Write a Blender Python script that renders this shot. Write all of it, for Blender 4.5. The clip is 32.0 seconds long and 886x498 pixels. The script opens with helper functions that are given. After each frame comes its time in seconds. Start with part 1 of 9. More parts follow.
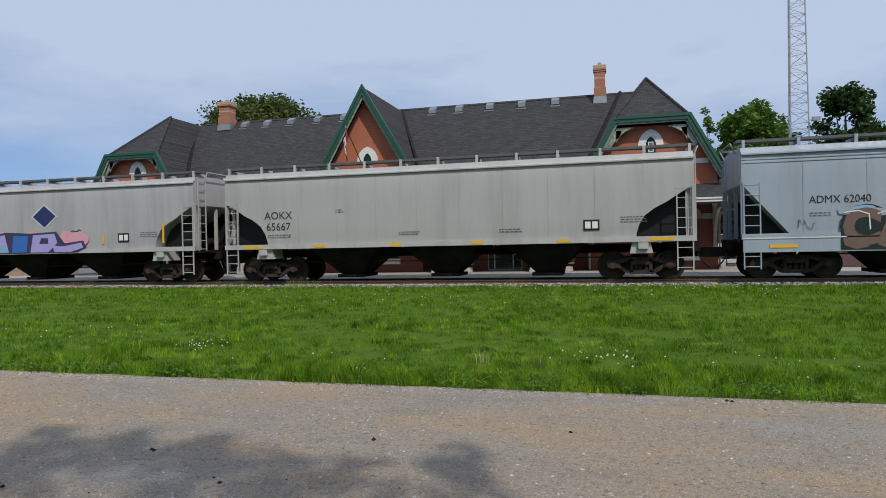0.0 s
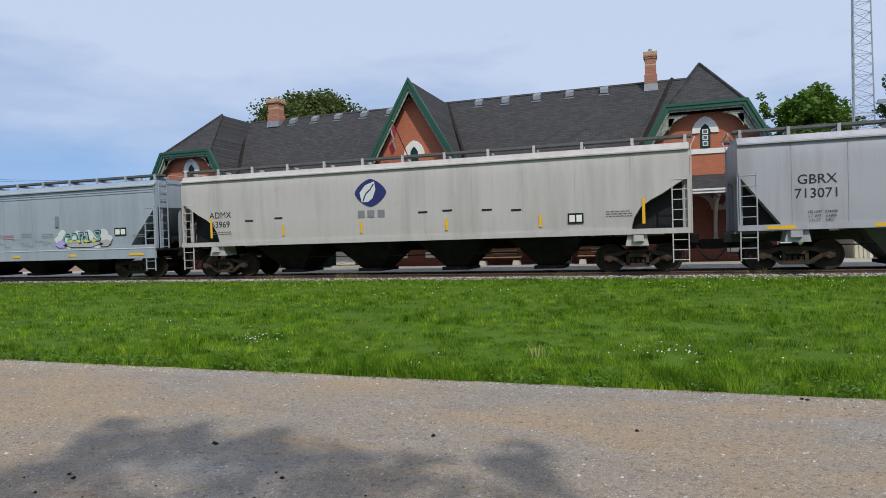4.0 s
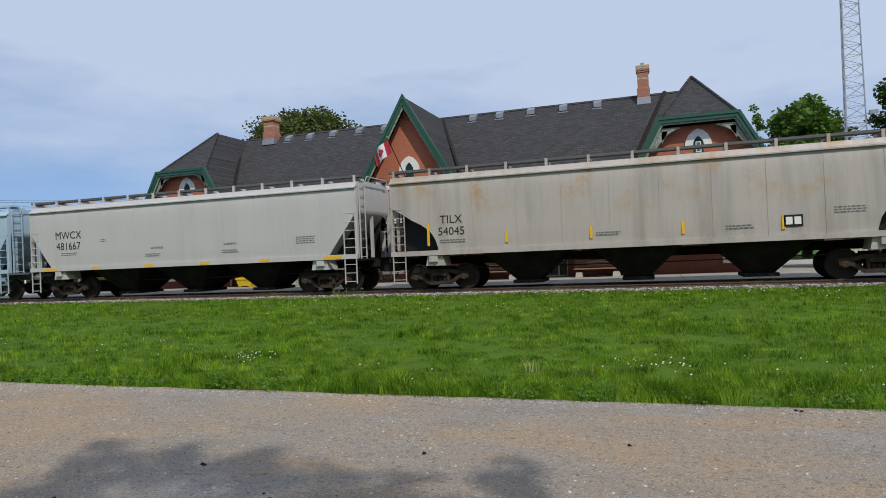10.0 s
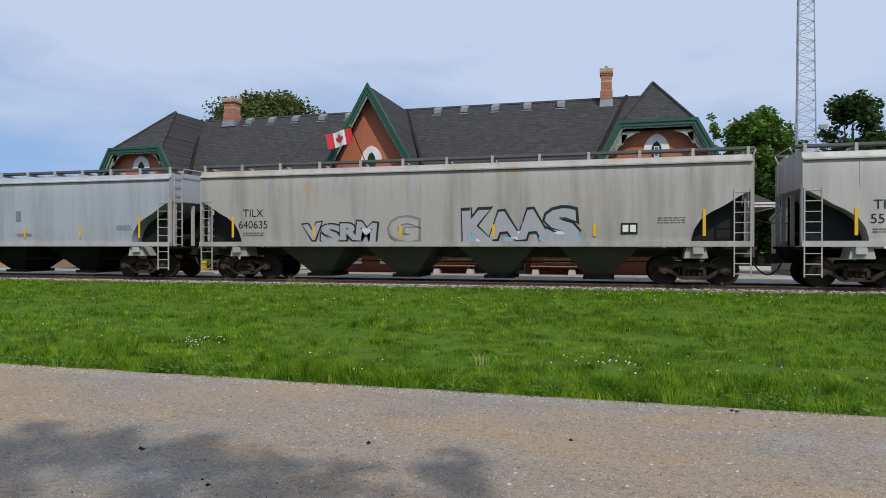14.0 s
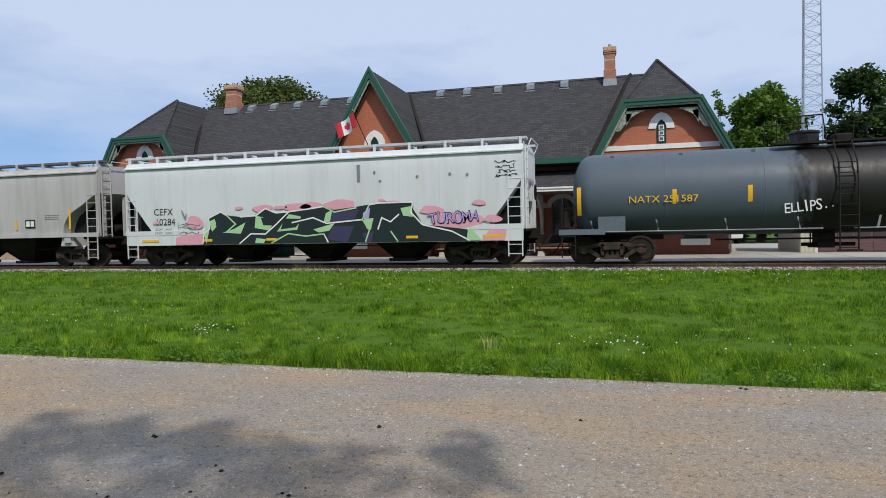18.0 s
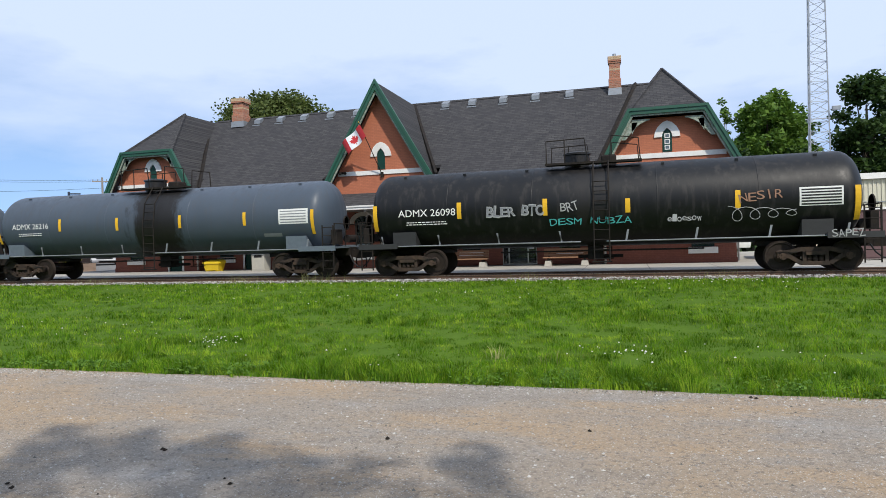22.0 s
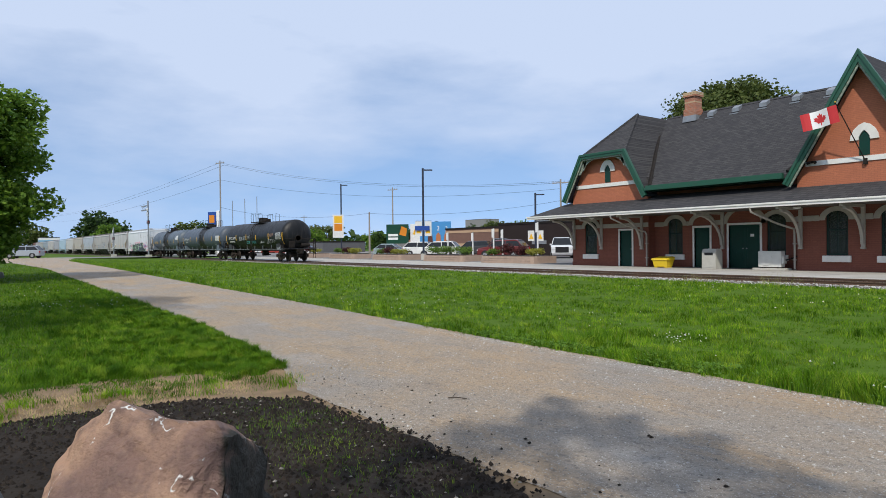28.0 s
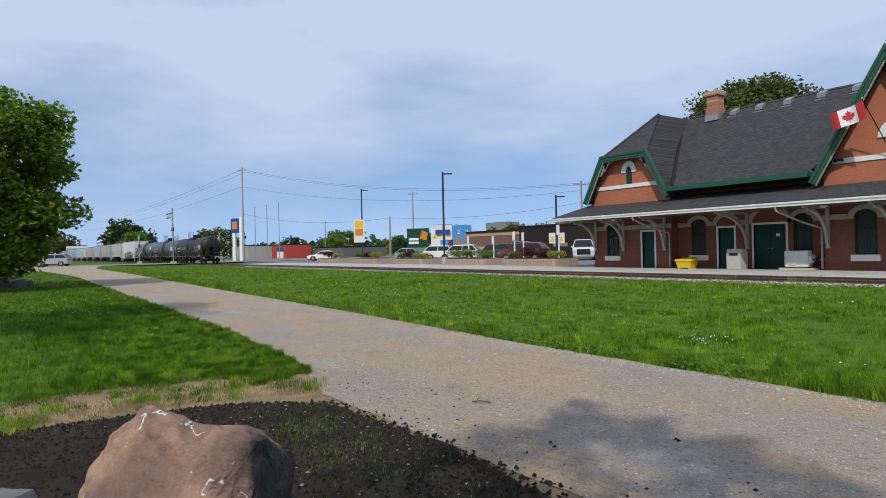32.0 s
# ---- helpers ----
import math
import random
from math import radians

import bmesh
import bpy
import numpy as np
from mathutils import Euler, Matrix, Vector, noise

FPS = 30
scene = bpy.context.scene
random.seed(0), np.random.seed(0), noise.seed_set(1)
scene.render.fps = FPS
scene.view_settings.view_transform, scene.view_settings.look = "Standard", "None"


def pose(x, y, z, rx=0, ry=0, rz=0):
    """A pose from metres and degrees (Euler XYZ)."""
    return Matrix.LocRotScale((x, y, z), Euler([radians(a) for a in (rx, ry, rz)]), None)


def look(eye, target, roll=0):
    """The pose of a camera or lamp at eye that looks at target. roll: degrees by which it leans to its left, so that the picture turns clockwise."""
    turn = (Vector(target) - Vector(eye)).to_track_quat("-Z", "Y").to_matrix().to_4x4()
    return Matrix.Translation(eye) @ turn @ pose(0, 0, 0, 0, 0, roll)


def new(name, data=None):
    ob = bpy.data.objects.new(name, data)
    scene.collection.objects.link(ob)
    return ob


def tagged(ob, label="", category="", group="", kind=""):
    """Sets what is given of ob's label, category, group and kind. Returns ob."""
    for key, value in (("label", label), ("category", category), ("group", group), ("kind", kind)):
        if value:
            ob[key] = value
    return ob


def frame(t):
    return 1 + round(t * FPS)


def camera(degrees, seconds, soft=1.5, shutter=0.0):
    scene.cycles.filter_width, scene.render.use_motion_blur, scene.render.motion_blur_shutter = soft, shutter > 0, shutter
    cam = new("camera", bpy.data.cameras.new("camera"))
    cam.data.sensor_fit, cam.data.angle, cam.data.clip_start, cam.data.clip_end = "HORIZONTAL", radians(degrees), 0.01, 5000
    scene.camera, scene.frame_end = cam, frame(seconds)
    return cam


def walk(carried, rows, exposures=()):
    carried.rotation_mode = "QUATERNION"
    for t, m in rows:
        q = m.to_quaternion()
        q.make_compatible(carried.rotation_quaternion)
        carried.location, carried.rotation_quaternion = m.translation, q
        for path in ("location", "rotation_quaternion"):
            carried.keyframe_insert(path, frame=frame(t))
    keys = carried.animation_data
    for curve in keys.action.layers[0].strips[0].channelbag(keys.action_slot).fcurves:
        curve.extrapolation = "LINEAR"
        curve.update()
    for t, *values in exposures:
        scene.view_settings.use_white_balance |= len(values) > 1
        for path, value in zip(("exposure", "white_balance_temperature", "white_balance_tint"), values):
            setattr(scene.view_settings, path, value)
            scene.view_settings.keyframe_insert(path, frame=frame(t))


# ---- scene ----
cam = camera(69.2, 32.0, soft=0.9)

# seconds, place, yaw, pitch and lean of the hand-held camera beside the path
VIEW = [
    (0, 0.029, -0.123, 1.557, 14.57, -0.41, -1.19),
    (0.5, 0.047, -0.114, 1.557, 11.66, -0.77, -1.08),
    (1, 0.089, -0.107, 1.557, 9.13, -1.06, -1.24),
    (1.5, 0.103, -0.103, 1.541, 6.43, -1.33, -0.73),
    (2, 0.045, -0.093, 1.536, 8.63, -1.63, -0.99),
    (2.5, 0.029, -0.079, 1.545, 11.04, -1.76, -1.04),
    (4.5, -0.130, -0.024, 1.556, 19.82, -0.83, -1.51),
    (5, -0.081, -0.014, 1.551, 19.95, -0.91, -1.18),
    (5.5, -0.073, -0.004, 1.550, 20.07, -0.74, -1.58),
    (6, -0.076, 0.015, 1.553, 20.80, -0.22, -0.99),
    (6.5, -0.060, 0.024, 1.558, 20.21, 0.55, -0.93),
    (7, -0.053, 0.011, 1.558, 19.67, 1.15, -0.81),
    (7.5, -0.051, 0.011, 1.557, 19.52, 0.60, -0.80),
    (8, -0.042, 0.008, 1.562, 19.15, 0.82, -0.76),
    (8.5, -0.033, 0.008, 1.565, 18.77, 1.19, -0.86),
    (9, -0.038, 0.006, 1.570, 18.29, 1.55, -1.01),
    (9.5, -0.038, 0.002, 1.558, 18.05, 0.84, -1.78),
    (10, -0.043, 0.004, 1.556, 18.37, 0.41, -2.48),
    (10.5, -0.026, 0.013, 1.550, 18.35, 0.13, -2.34),
    (11, -0.014, 0.016, 1.547, 17.94, -0.12, -1.91),
    (11.5, -0.018, 0.021, 1.546, 17.54, -0.28, -1.60),
    (12, -0.021, 0.019, 1.549, 17.28, -0.39, -1.26),
    (12.5, -0.010, 0.022, 1.543, 16.93, -0.48, -0.77),
    (13, 0.001, 0.017, 1.544, 16.22, -0.45, -0.70),
    (13.5, 0.007, 0.021, 1.546, 15.55, -0.45, -0.24),
    (14, 0.010, 0.013, 1.547, 14.81, -0.32, -0.00),
    (14.5, 0.016, 0.009, 1.545, 14.23, -0.08, 0.02),
    (16.5, 0.000, -0.002, 1.561, 13.75, 0.25, -0.25),
    (17, -0.008, 0.004, 1.536, 14.63, -1.30, -0.65),
    (17.5, -0.012, 0.015, 1.543, 15.16, -2.03, -0.81),
    (18, -0.004, 0.019, 1.549, 15.28, -1.79, -1.13),
    (18.5, 0.002, 0.014, 1.553, 15.20, -1.39, -1.29),
    (19, -0.003, 0.010, 1.554, 15.21, -1.18, -1.29),
    (19.5, -0.004, 0.010, 1.553, 15.30, -1.06, -1.43),
    (20, -0.012, 0.014, 1.555, 15.53, -0.92, -1.40),
    (20.5, -0.009, 0.006, 1.554, 15.86, -0.81, -1.46),
    (21, -0.005, 0.008, 1.553, 15.90, -0.83, -1.67),
    (21.5, -0.002, 0.012, 1.551, 15.90, -0.83, -1.66),
    (22, -0.001, 0.010, 1.552, 15.86, -0.84, -1.66),
    (22.5, -0.009, 0.016, 1.553, 15.87, -0.80, -1.66),
    (23, -0.008, 0.008, 1.551, 16.06, -0.56, -1.59),
    (23.5, -0.017, 0.011, 1.549, 16.23, -0.64, -1.70),
    (24, -0.130, -0.056, 1.562, 23.86, -0.41, -1.62),
    (24.5, -0.251, -0.109, 1.558, 38.12, -0.01, -1.34),
    (25, -0.300, -0.160, 1.553, 47.90, -0.41, -0.72),
    (25.5, -0.300, -0.197, 1.541, 52.94, -0.85, -0.66),
    (27.5, -0.288, -0.190, 1.549, 53.93, -0.37, -0.76),
    (28, -0.288, -0.199, 1.547, 53.83, -0.34, -0.63),
    (28.5, -0.284, -0.195, 1.544, 53.71, -0.43, -1.03),
    (29, -0.284, -0.195, 1.541, 53.62, -0.56, -1.16),
    (29.5, -0.284, -0.202, 1.541, 53.57, -0.70, -1.50),
    (30, -0.279, -0.204, 1.550, 53.82, -0.68, -1.31),
    (30.5, -0.274, -0.210, 1.553, 54.10, -0.37, -1.37),
    (31, -0.268, -0.215, 1.556, 54.48, -0.15, -1.29),
    (31.5, -0.277, -0.216, 1.553, 55.00, 0.01, -1.50),
    (32, -0.286, -0.219, 1.550, 55.66, 0.01, -1.31),
]
walk(cam, [(t, pose(x, y, z, 90 + p, 0, w) @ pose(0, 0, 0, 0, 0, r)) for t, x, y, z, w, p, r in VIEW],
     exposures=[(0, -0.47), (1.5, -0.24), (3, -0.28), (7, -0.38), (10, -0.42), (14, -0.36), (16.5, -0.38), (19, -0.15), (23.5, 0.02), (25, -0.18), (28, -0.2), (30, -0.2), (32, -0.32)])

# ---- daylight: hazy sun high behind the camera, thin cloud ----
SUN_AZ, SUN_EL = radians(38.0), radians(47.0)      # from -y towards +x
sun_from = Vector((math.sin(SUN_AZ) * math.cos(SUN_EL), -math.cos(SUN_AZ) * math.cos(SUN_EL), math.sin(SUN_EL)))
sun = new("sun", bpy.data.lights.new("sun", "SUN"))
sun.data.energy, sun.data.angle, sun.data.color = 3.7, radians(1.2), (1.0, 0.94, 0.84)
sun.matrix_world = look(sun_from * 60, (0, 0, 0))

world = bpy.data.worlds.new("sky")
scene.world = world
world.use_nodes = True
wn, wl = world.node_tree.nodes, world.node_tree.links
wn.clear()
sky = wn.new("ShaderNodeTexSky")
sky.sky_type, sky.sun_disc = "NISHITA", False
sky.sun_elevation, sky.sun_rotation = SUN_EL, math.pi - SUN_AZ
sky.air_density, sky.dust_density, sky.ozone_density = 1.0, 0.3, 1.3
coord = wn.new("ShaderNodeTexCoord")
stretch = wn.new("ShaderNodeMapping")
stretch.inputs["Scale"].default_value = (1.0, 1.0, 3.4)
wl.new(coord.outputs["Generated"], stretch.inputs["Vector"])
cloud = wn.new("ShaderNodeTexNoise")
cloud.inputs["Scale"].default_value, cloud.inputs["Detail"].default_value, cloud.inputs["Roughness"].default_value = 2.3, 8.0, 0.56
wl.new(stretch.outputs["Vector"], cloud.inputs["Vector"])
cover = wn.new("ShaderNodeValToRGB")
cover.color_ramp.elements[0].position, cover.color_ramp.elements[0].color = 0.26, (0, 0, 0, 1)
cover.color_ramp.elements[1].position, cover.color_ramp.elements[1].color = 0.66, (0.92, 0.92, 0.92, 1)
# the thin cloud thickens with height above the horizon
split = wn.new("ShaderNodeSeparateXYZ")
wl.new(coord.outputs["Generated"], split.inputs["Vector"])
thick = wn.new("ShaderNodeMapRange")
thick.inputs["From Min"].default_value, thick.inputs["From Max"].default_value = 0.05, 0.30
thick.inputs["To Min"].default_value, thick.inputs["To Max"].default_value = -0.22, 0.20
wl.new(split.outputs["Z"], thick.inputs["Value"])
sum_ = wn.new("ShaderNodeMath")
wl.new(cloud.outputs["Fac"], sum_.inputs[0])
wl.new(thick.outputs["Result"], sum_.inputs[1])
wl.new(sum_.outputs["Value"], cover.inputs["Fac"])
clear_sky = wn.new("ShaderNodeBackground")
clear_sky.inputs["Strength"].default_value = 0.215
wl.new(sky.outputs["Color"], clear_sky.inputs["Color"])
# washed-clean air: the blue reaches far down towards the horizon
lift = wn.new("ShaderNodeVectorMath")
lift.operation = "MULTIPLY_ADD"
lift.inputs[1].default_value, lift.inputs[2].default_value = (1, 1, 0.75), (0, 0, 0.27)
wl.new(coord.outputs["Generated"], lift.inputs[0])
aim = wn.new("ShaderNodeVectorMath")
aim.operation = "NORMALIZE"
wl.new(lift.outputs["Vector"], aim.inputs[0])
wl.new(aim.outputs["Vector"], sky.inputs["Vector"])
cloudy = wn.new("ShaderNodeBackground")
cloudy.inputs["Color"].default_value, cloudy.inputs["Strength"].default_value = (0.645, 0.755, 0.97, 1), 1.12
blend = wn.new("ShaderNodeMixShader")
wl.new(cover.outputs["Color"], blend.inputs["Fac"])
wl.new(clear_sky.outputs["Background"], blend.inputs[1])
wl.new(cloudy.outputs["Background"], blend.inputs[2])
out = wn.new("ShaderNodeOutputWorld")
wl.new(blend.outputs["Shader"], out.inputs["Surface"])

# ---- mesh helpers ----
class Geo:
    """Vertices and faces of one mesh."""

    def __init__(self):
        self.v, self.f = [], []

    def add(self, verts, faces):
        n = len(self.v)
        self.v.extend(tuple(p) for p in verts)
        self.f.extend(tuple(n + i for i in q) for q in faces)
        return self

    def box(self, x0, y0, z0, x1, y1, z1):
        return self.add([(x0, y0, z0), (x1, y0, z0), (x1, y1, z0), (x0, y1, z0), (x0, y0, z1), (x1, y0, z1), (x1, y1, z1), (x0, y1, z1)],
                        [(0, 3, 2, 1), (4, 5, 6, 7), (0, 1, 5, 4), (1, 2, 6, 5), (2, 3, 7, 6), (3, 0, 4, 7)])

    def bevel_box(self, x0, y0, z0, x1, y1, z1, b):
        """A box with chamfered upright edges and top."""
        def ring(i, z):
            return [(x0 + b + i, y0 + i, z), (x1 - b - i, y0 + i, z), (x1 - i, y0 + b + i, z), (x1 - i, y1 - b - i, z),
                    (x1 - b - i, y1 - i, z), (x0 + b + i, y1 - i, z), (x0 + i, y1 - b - i, z), (x0 + i, y0 + b + i, z)]
        return self.rings([ring(0, z0), ring(0, z1 - b), ring(b * 0.7, z1)], cap=True)

    def rings(self, rings, cap=True, closed=True):
        n, k = len(self.v), len(rings[0])
        for r in rings:
            self.v.extend(tuple(p) for p in r)
        for j in range(len(rings) - 1):
            for i in range(k if closed else k - 1):
                a, b = n + j * k + i, n + j * k + (i + 1) % k
                self.f.append((a, b, b + k, a + k))
        if cap:
            self.f.append(tuple(n + i for i in reversed(range(k))))
            self.f.append(tuple(n + (len(rings) - 1) * k + i for i in range(k)))
        return self

    def prism(self, poly, axis, a, b):
        """A flat outline pushed along an axis from a to b: outline in (y, z), (x, z) or (x, y)."""
        def at(p, q):
            return (q, p[0], p[1]) if axis == "x" else (p[0], q, p[1]) if axis == "y" else (p[0], p[1], q)
        return self.rings([[at(p, a) for p in poly], [at(p, b) for p in poly]])

    def cyl(self, p, q, r, seg=10, r2=None):
        p, q = Vector(p), Vector(q)
        d = (q - p).normalized()
        s = d.orthogonal().normalized()
        t = d.cross(s)
        r2 = r if r2 is None else r2
        return self.rings([[c + (s * math.cos(2 * math.pi * i / seg) + t * math.sin(2 * math.pi * i / seg)) * k for i in range(seg)]
                           for c, k in ((p, r), (q, r2))])

    def tube(self, pts, r, seg=6):
        pts = [Vector(p) for p in pts]
        rings, s = [], None
        for i, p in enumerate(pts):
            d = (pts[min(i + 1, len(pts) - 1)] - pts[max(i - 1, 0)]).normalized()
            s = d.orthogonal().normalized() if s is None else (s - d * s.dot(d)).normalized()
            t = d.cross(s)
            k = r[i] if isinstance(r, (list, tuple)) else r
            rings.append([p + (s * math.cos(2 * math.pi * j / seg) + t * math.sin(2 * math.pi * j / seg)) * k for j in range(seg)])
        return self.rings(rings)

    def lathe(self, profile, axis="z", centre=(0, 0, 0), seg=24):
        """profile: rows of (along, radius)."""
        cx, cy, cz = centre
        rings = []
        for a, r in profile:
            ring = []
            for i in range(seg):
                c, s = math.cos(2 * math.pi * i / seg) * r, math.sin(2 * math.pi * i / seg) * r
                ring.append((cx + c, cy + s, cz + a) if axis == "z" else (cx + a, cy + c, cz + s) if axis == "x" else (cx + s, cy + a, cz + c))
            rings.append(ring)
        return self.rings(rings)

    def quad(self, a, b, c, d):
        return self.add([a, b, c, d], [(0, 1, 2, 3)])

    def mesh(self, name, smooth=False):
        me = bpy.data.meshes.new(name)
        me.from_pydata(self.v, [], self.f)
        bm = bmesh.new()
        bm.from_mesh(me)
        bmesh.ops.recalc_face_normals(bm, faces=bm.faces[:])
        bm.to_mesh(me)
        bm.free()
        if smooth:
            me.shade_smooth()
            me.set_sharp_from_angle(angle=radians(38))
        me.update()
        return me


def part(name, geo, material, parent=None, label="", smooth=False, place=None):
    """One mesh object under a thing or a part (or on its own)."""
    me = geo if isinstance(geo, bpy.types.Mesh) else geo.mesh(name, smooth)
    if material is not None and not me.materials:
        me.materials.append(material)
    ob = new(name, me)
    ob.parent = parent
    if place is not None:
        ob.matrix_basis = place
    return tagged(ob, label)


def thing(name, label, category, place=None, group="", kind=""):
    ob = new(name)
    ob.empty_display_size = 0.2
    if place is not None:
        ob.matrix_basis = place
    return tagged(ob, label, category, group, kind)


TEXTS = {}


def lettering(words, height, width=None, bold=0.0):
    """A flat mesh of words, in the x-z plane, facing -y, centred on its origin; height is that of the capitals."""
    key = (words, height, width, bold)
    if key not in TEXTS:
        cu = bpy.data.curves.new("words", "FONT")
        cu.body, cu.align_x, cu.align_y, cu.size, cu.extrude, cu.resolution_u = words, "CENTER", "CENTER", height / 0.69, 0.0, 3
        cu.offset = bold * height
        ob = new("words", cu)
        bpy.context.view_layer.update()
        me = bpy.data.meshes.new_from_object(ob.evaluated_get(bpy.context.evaluated_depsgraph_get()))
        bpy.data.objects.remove(ob)
        if width:
            xs = [v.co.x for v in me.vertices]
            me.transform(Matrix.Diagonal((width / max(max(xs) - min(xs), 1e-6), 1, 1, 1)))
        me.transform(pose(0, 0, 0, 90))
        TEXTS[key] = me
    return TEXTS[key].copy()


# ---- materials ----
MATS = {}


def nodes_of(name):
    m = bpy.data.materials.new(name)
    m.use_nodes = True
    nt = m.node_tree
    return m, nt, nt.nodes["Principled BSDF"]


def noise_node(nt, scale, detail=4.0, rough=0.55, stretch=None, coords="Object"):
    c = nt.nodes.new("ShaderNodeTexCoord")
    n = nt.nodes.new("ShaderNodeTexNoise")
    n.inputs["Scale"].default_value, n.inputs["Detail"].default_value, n.inputs["Roughness"].default_value = scale, detail, rough
    if stretch:
        mp = nt.nodes.new("ShaderNodeMapping")
        mp.inputs["Scale"].default_value = stretch
        nt.links.new(c.outputs[coords], mp.inputs["Vector"])
        nt.links.new(mp.outputs["Vector"], n.inputs["Vector"])
    else:
        nt.links.new(c.outputs[coords], n.inputs["Vector"])
    return n.outputs["Fac"]


def ramp(nt, fac, a, b, lo=0.0, hi=1.0):
    r = nt.nodes.new("ShaderNodeMapRange")
    r.inputs["From Min"].default_value, r.inputs["From Max"].default_value = a, b
    r.inputs["To Min"].default_value, r.inputs["To Max"].default_value = lo, hi
    nt.links.new(fac, r.inputs["Value"])
    return r.outputs["Result"]


def mix(nt, fac, a, b):
    m = nt.nodes.new("ShaderNodeMix")
    m.data_type = "RGBA"
    for sock, val in ((m.inputs[0], fac), (m.inputs[6], a), (m.inputs[7], b)):
        if isinstance(val, (int, float)):
            sock.default_value = val
        elif isinstance(val, (tuple, list)):
            sock.default_value = (*val[:3], 1)
        else:
            nt.links.new(val, sock)
    return m.outputs[2]


def bump(nt, bsdf, height, strength=0.3, dist=0.01):
    b = nt.nodes.new("ShaderNodeBump")
    b.inputs["Strength"].default_value, b.inputs["Distance"].default_value = strength, dist
    nt.links.new(height, b.inputs["Height"])
    nt.links.new(b.outputs["Normal"], bsdf.inputs["Normal"])


def surface(name, base, rough=0.6, other=None, scale=6.0, fine=60.0, amount=0.5, metal=0.0, relief=0.2, coords="Object", spec=0.5, stretch=None):
    """A two-scale surface: base colour, a second colour in patches, fine grain and relief."""
    if name in MATS:
        return MATS[name]
    m, nt, b = nodes_of(name)
    other = other or tuple(c * 0.72 for c in base)
    f1 = ramp(nt, noise_node(nt, scale, 5, stretch=stretch, coords=coords), 0.38, 0.68, 0, amount)
    f2 = noise_node(nt, fine, 3, coords=coords)
    c = mix(nt, f1, base, other)
    c = mix(nt, ramp(nt, f2, 0.3, 0.7, 0, 0.22), c, tuple(x * 0.6 for x in base))
    nt.links.new(c, b.inputs["Base Color"])
    nt.links.new(ramp(nt, f2, 0.2, 0.8, max(rough - 0.1, 0.03), min(rough + 0.1, 1)), b.inputs["Roughness"])
    b.inputs["Metallic"].default_value, b.inputs["Specular IOR Level"].default_value = metal, spec
    if relief:
        bump(nt, b, f2, relief, 0.004)
    MATS[name] = m
    return m


def car_paint(name, base, rust=0.0, grime=0.5, rust_colour=(0.30, 0.13, 0.045), grime_colour=(0.13, 0.12, 0.105), rough=0.5):
    """Weathered freight-car paint: broad dust runs from the roof, rust high on the sides, faint weld seams."""
    if name in MATS:
        return MATS[name]
    m, nt, b = nodes_of(name)
    streak = noise_node(nt, 1.0, 6, 0.62, stretch=(1.25, 1.25, 0.13))
    fine = noise_node(nt, 1.0, 4, 0.6, stretch=(9, 9, 0.7))
    patch = noise_node(nt, 0.55, 5, 0.6)
    c = mix(nt, ramp(nt, patch, 0.35, 0.7, 0, 0.35), base, tuple(min(x * 1.12 + 0.01, 1) for x in base))
    c = mix(nt, ramp(nt, streak, 0.48, 0.74, 0, grime), c, grime_colour)
    c = mix(nt, ramp(nt, fine, 0.52, 0.80, 0, grime * 0.30), c, grime_colour)
    if rust:
        tc = nt.nodes.new("ShaderNodeTexCoord")
        sep = nt.nodes.new("ShaderNodeSeparateXYZ")
        nt.links.new(tc.outputs["Object"], sep.inputs["Vector"])
        high = ramp(nt, sep.outputs["Z"], 2.1, 3.1, 0.12, 1.0)
        spots = noise_node(nt, 1.0, 7, 0.68, stretch=(0.9, 0.9, 0.8))
        part_of = nt.nodes.new("ShaderNodeMath")
        part_of.operation = "MULTIPLY"
        nt.links.new(ramp(nt, spots, 0.62 - 0.2 * rust, 0.72, 0, min(rust * 1.6, 0.9)), part_of.inputs[0])
        nt.links.new(high, part_of.inputs[1])
        c = mix(nt, part_of.outputs[0], c, rust_colour)
    nt.links.new(c, b.inputs["Base Color"])
    nt.links.new(ramp(nt, fine, 0.3, 0.7, rough - 0.1, rough + 0.15), b.inputs["Roughness"])
    bump(nt, b, patch, 0.12, 0.03)
    MATS[name] = m
    return m


def plain(name, base, rough=0.5, metal=0.0):
    return surface(name, base, rough, amount=0.25, metal=metal, relief=0.05, spec=0.25)


steel_dark = surface("dark_steel", (0.018, 0.016, 0.015), 0.75, (0.036, 0.028, 0.022), 4, 50, 0.7, relief=0.3, spec=0.12)
truck_steel = surface("truck_steel", (0.040, 0.032, 0.027), 0.8, (0.105, 0.068, 0.048), 3, 45, 0.8, relief=0.35, spec=0.12)
wheel_steel = surface("wheel_steel", (0.05, 0.04, 0.034), 0.6, (0.032, 0.024, 0.02), 5, 60, 0.7, metal=0.4, spec=0.12)
rail_steel = surface("rail_steel", (0.14, 0.085, 0.055), 0.6, (0.09, 0.055, 0.04), 3, 40, 0.6, metal=0.2)
rail_top = surface("rail_top", (0.42, 0.41, 0.40), 0.28, (0.34, 0.33, 0.32), 2, 30, 0.4, metal=0.9, relief=0.02)
tie_wood = surface("tie_wood", (0.085, 0.066, 0.052), 0.9, (0.15, 0.125, 0.105), 2, 25, 0.7, relief=0.6)
board_grey = surface("board_grey", (0.11, 0.11, 0.11), 0.7, (0.06, 0.06, 0.06), 3, 30)
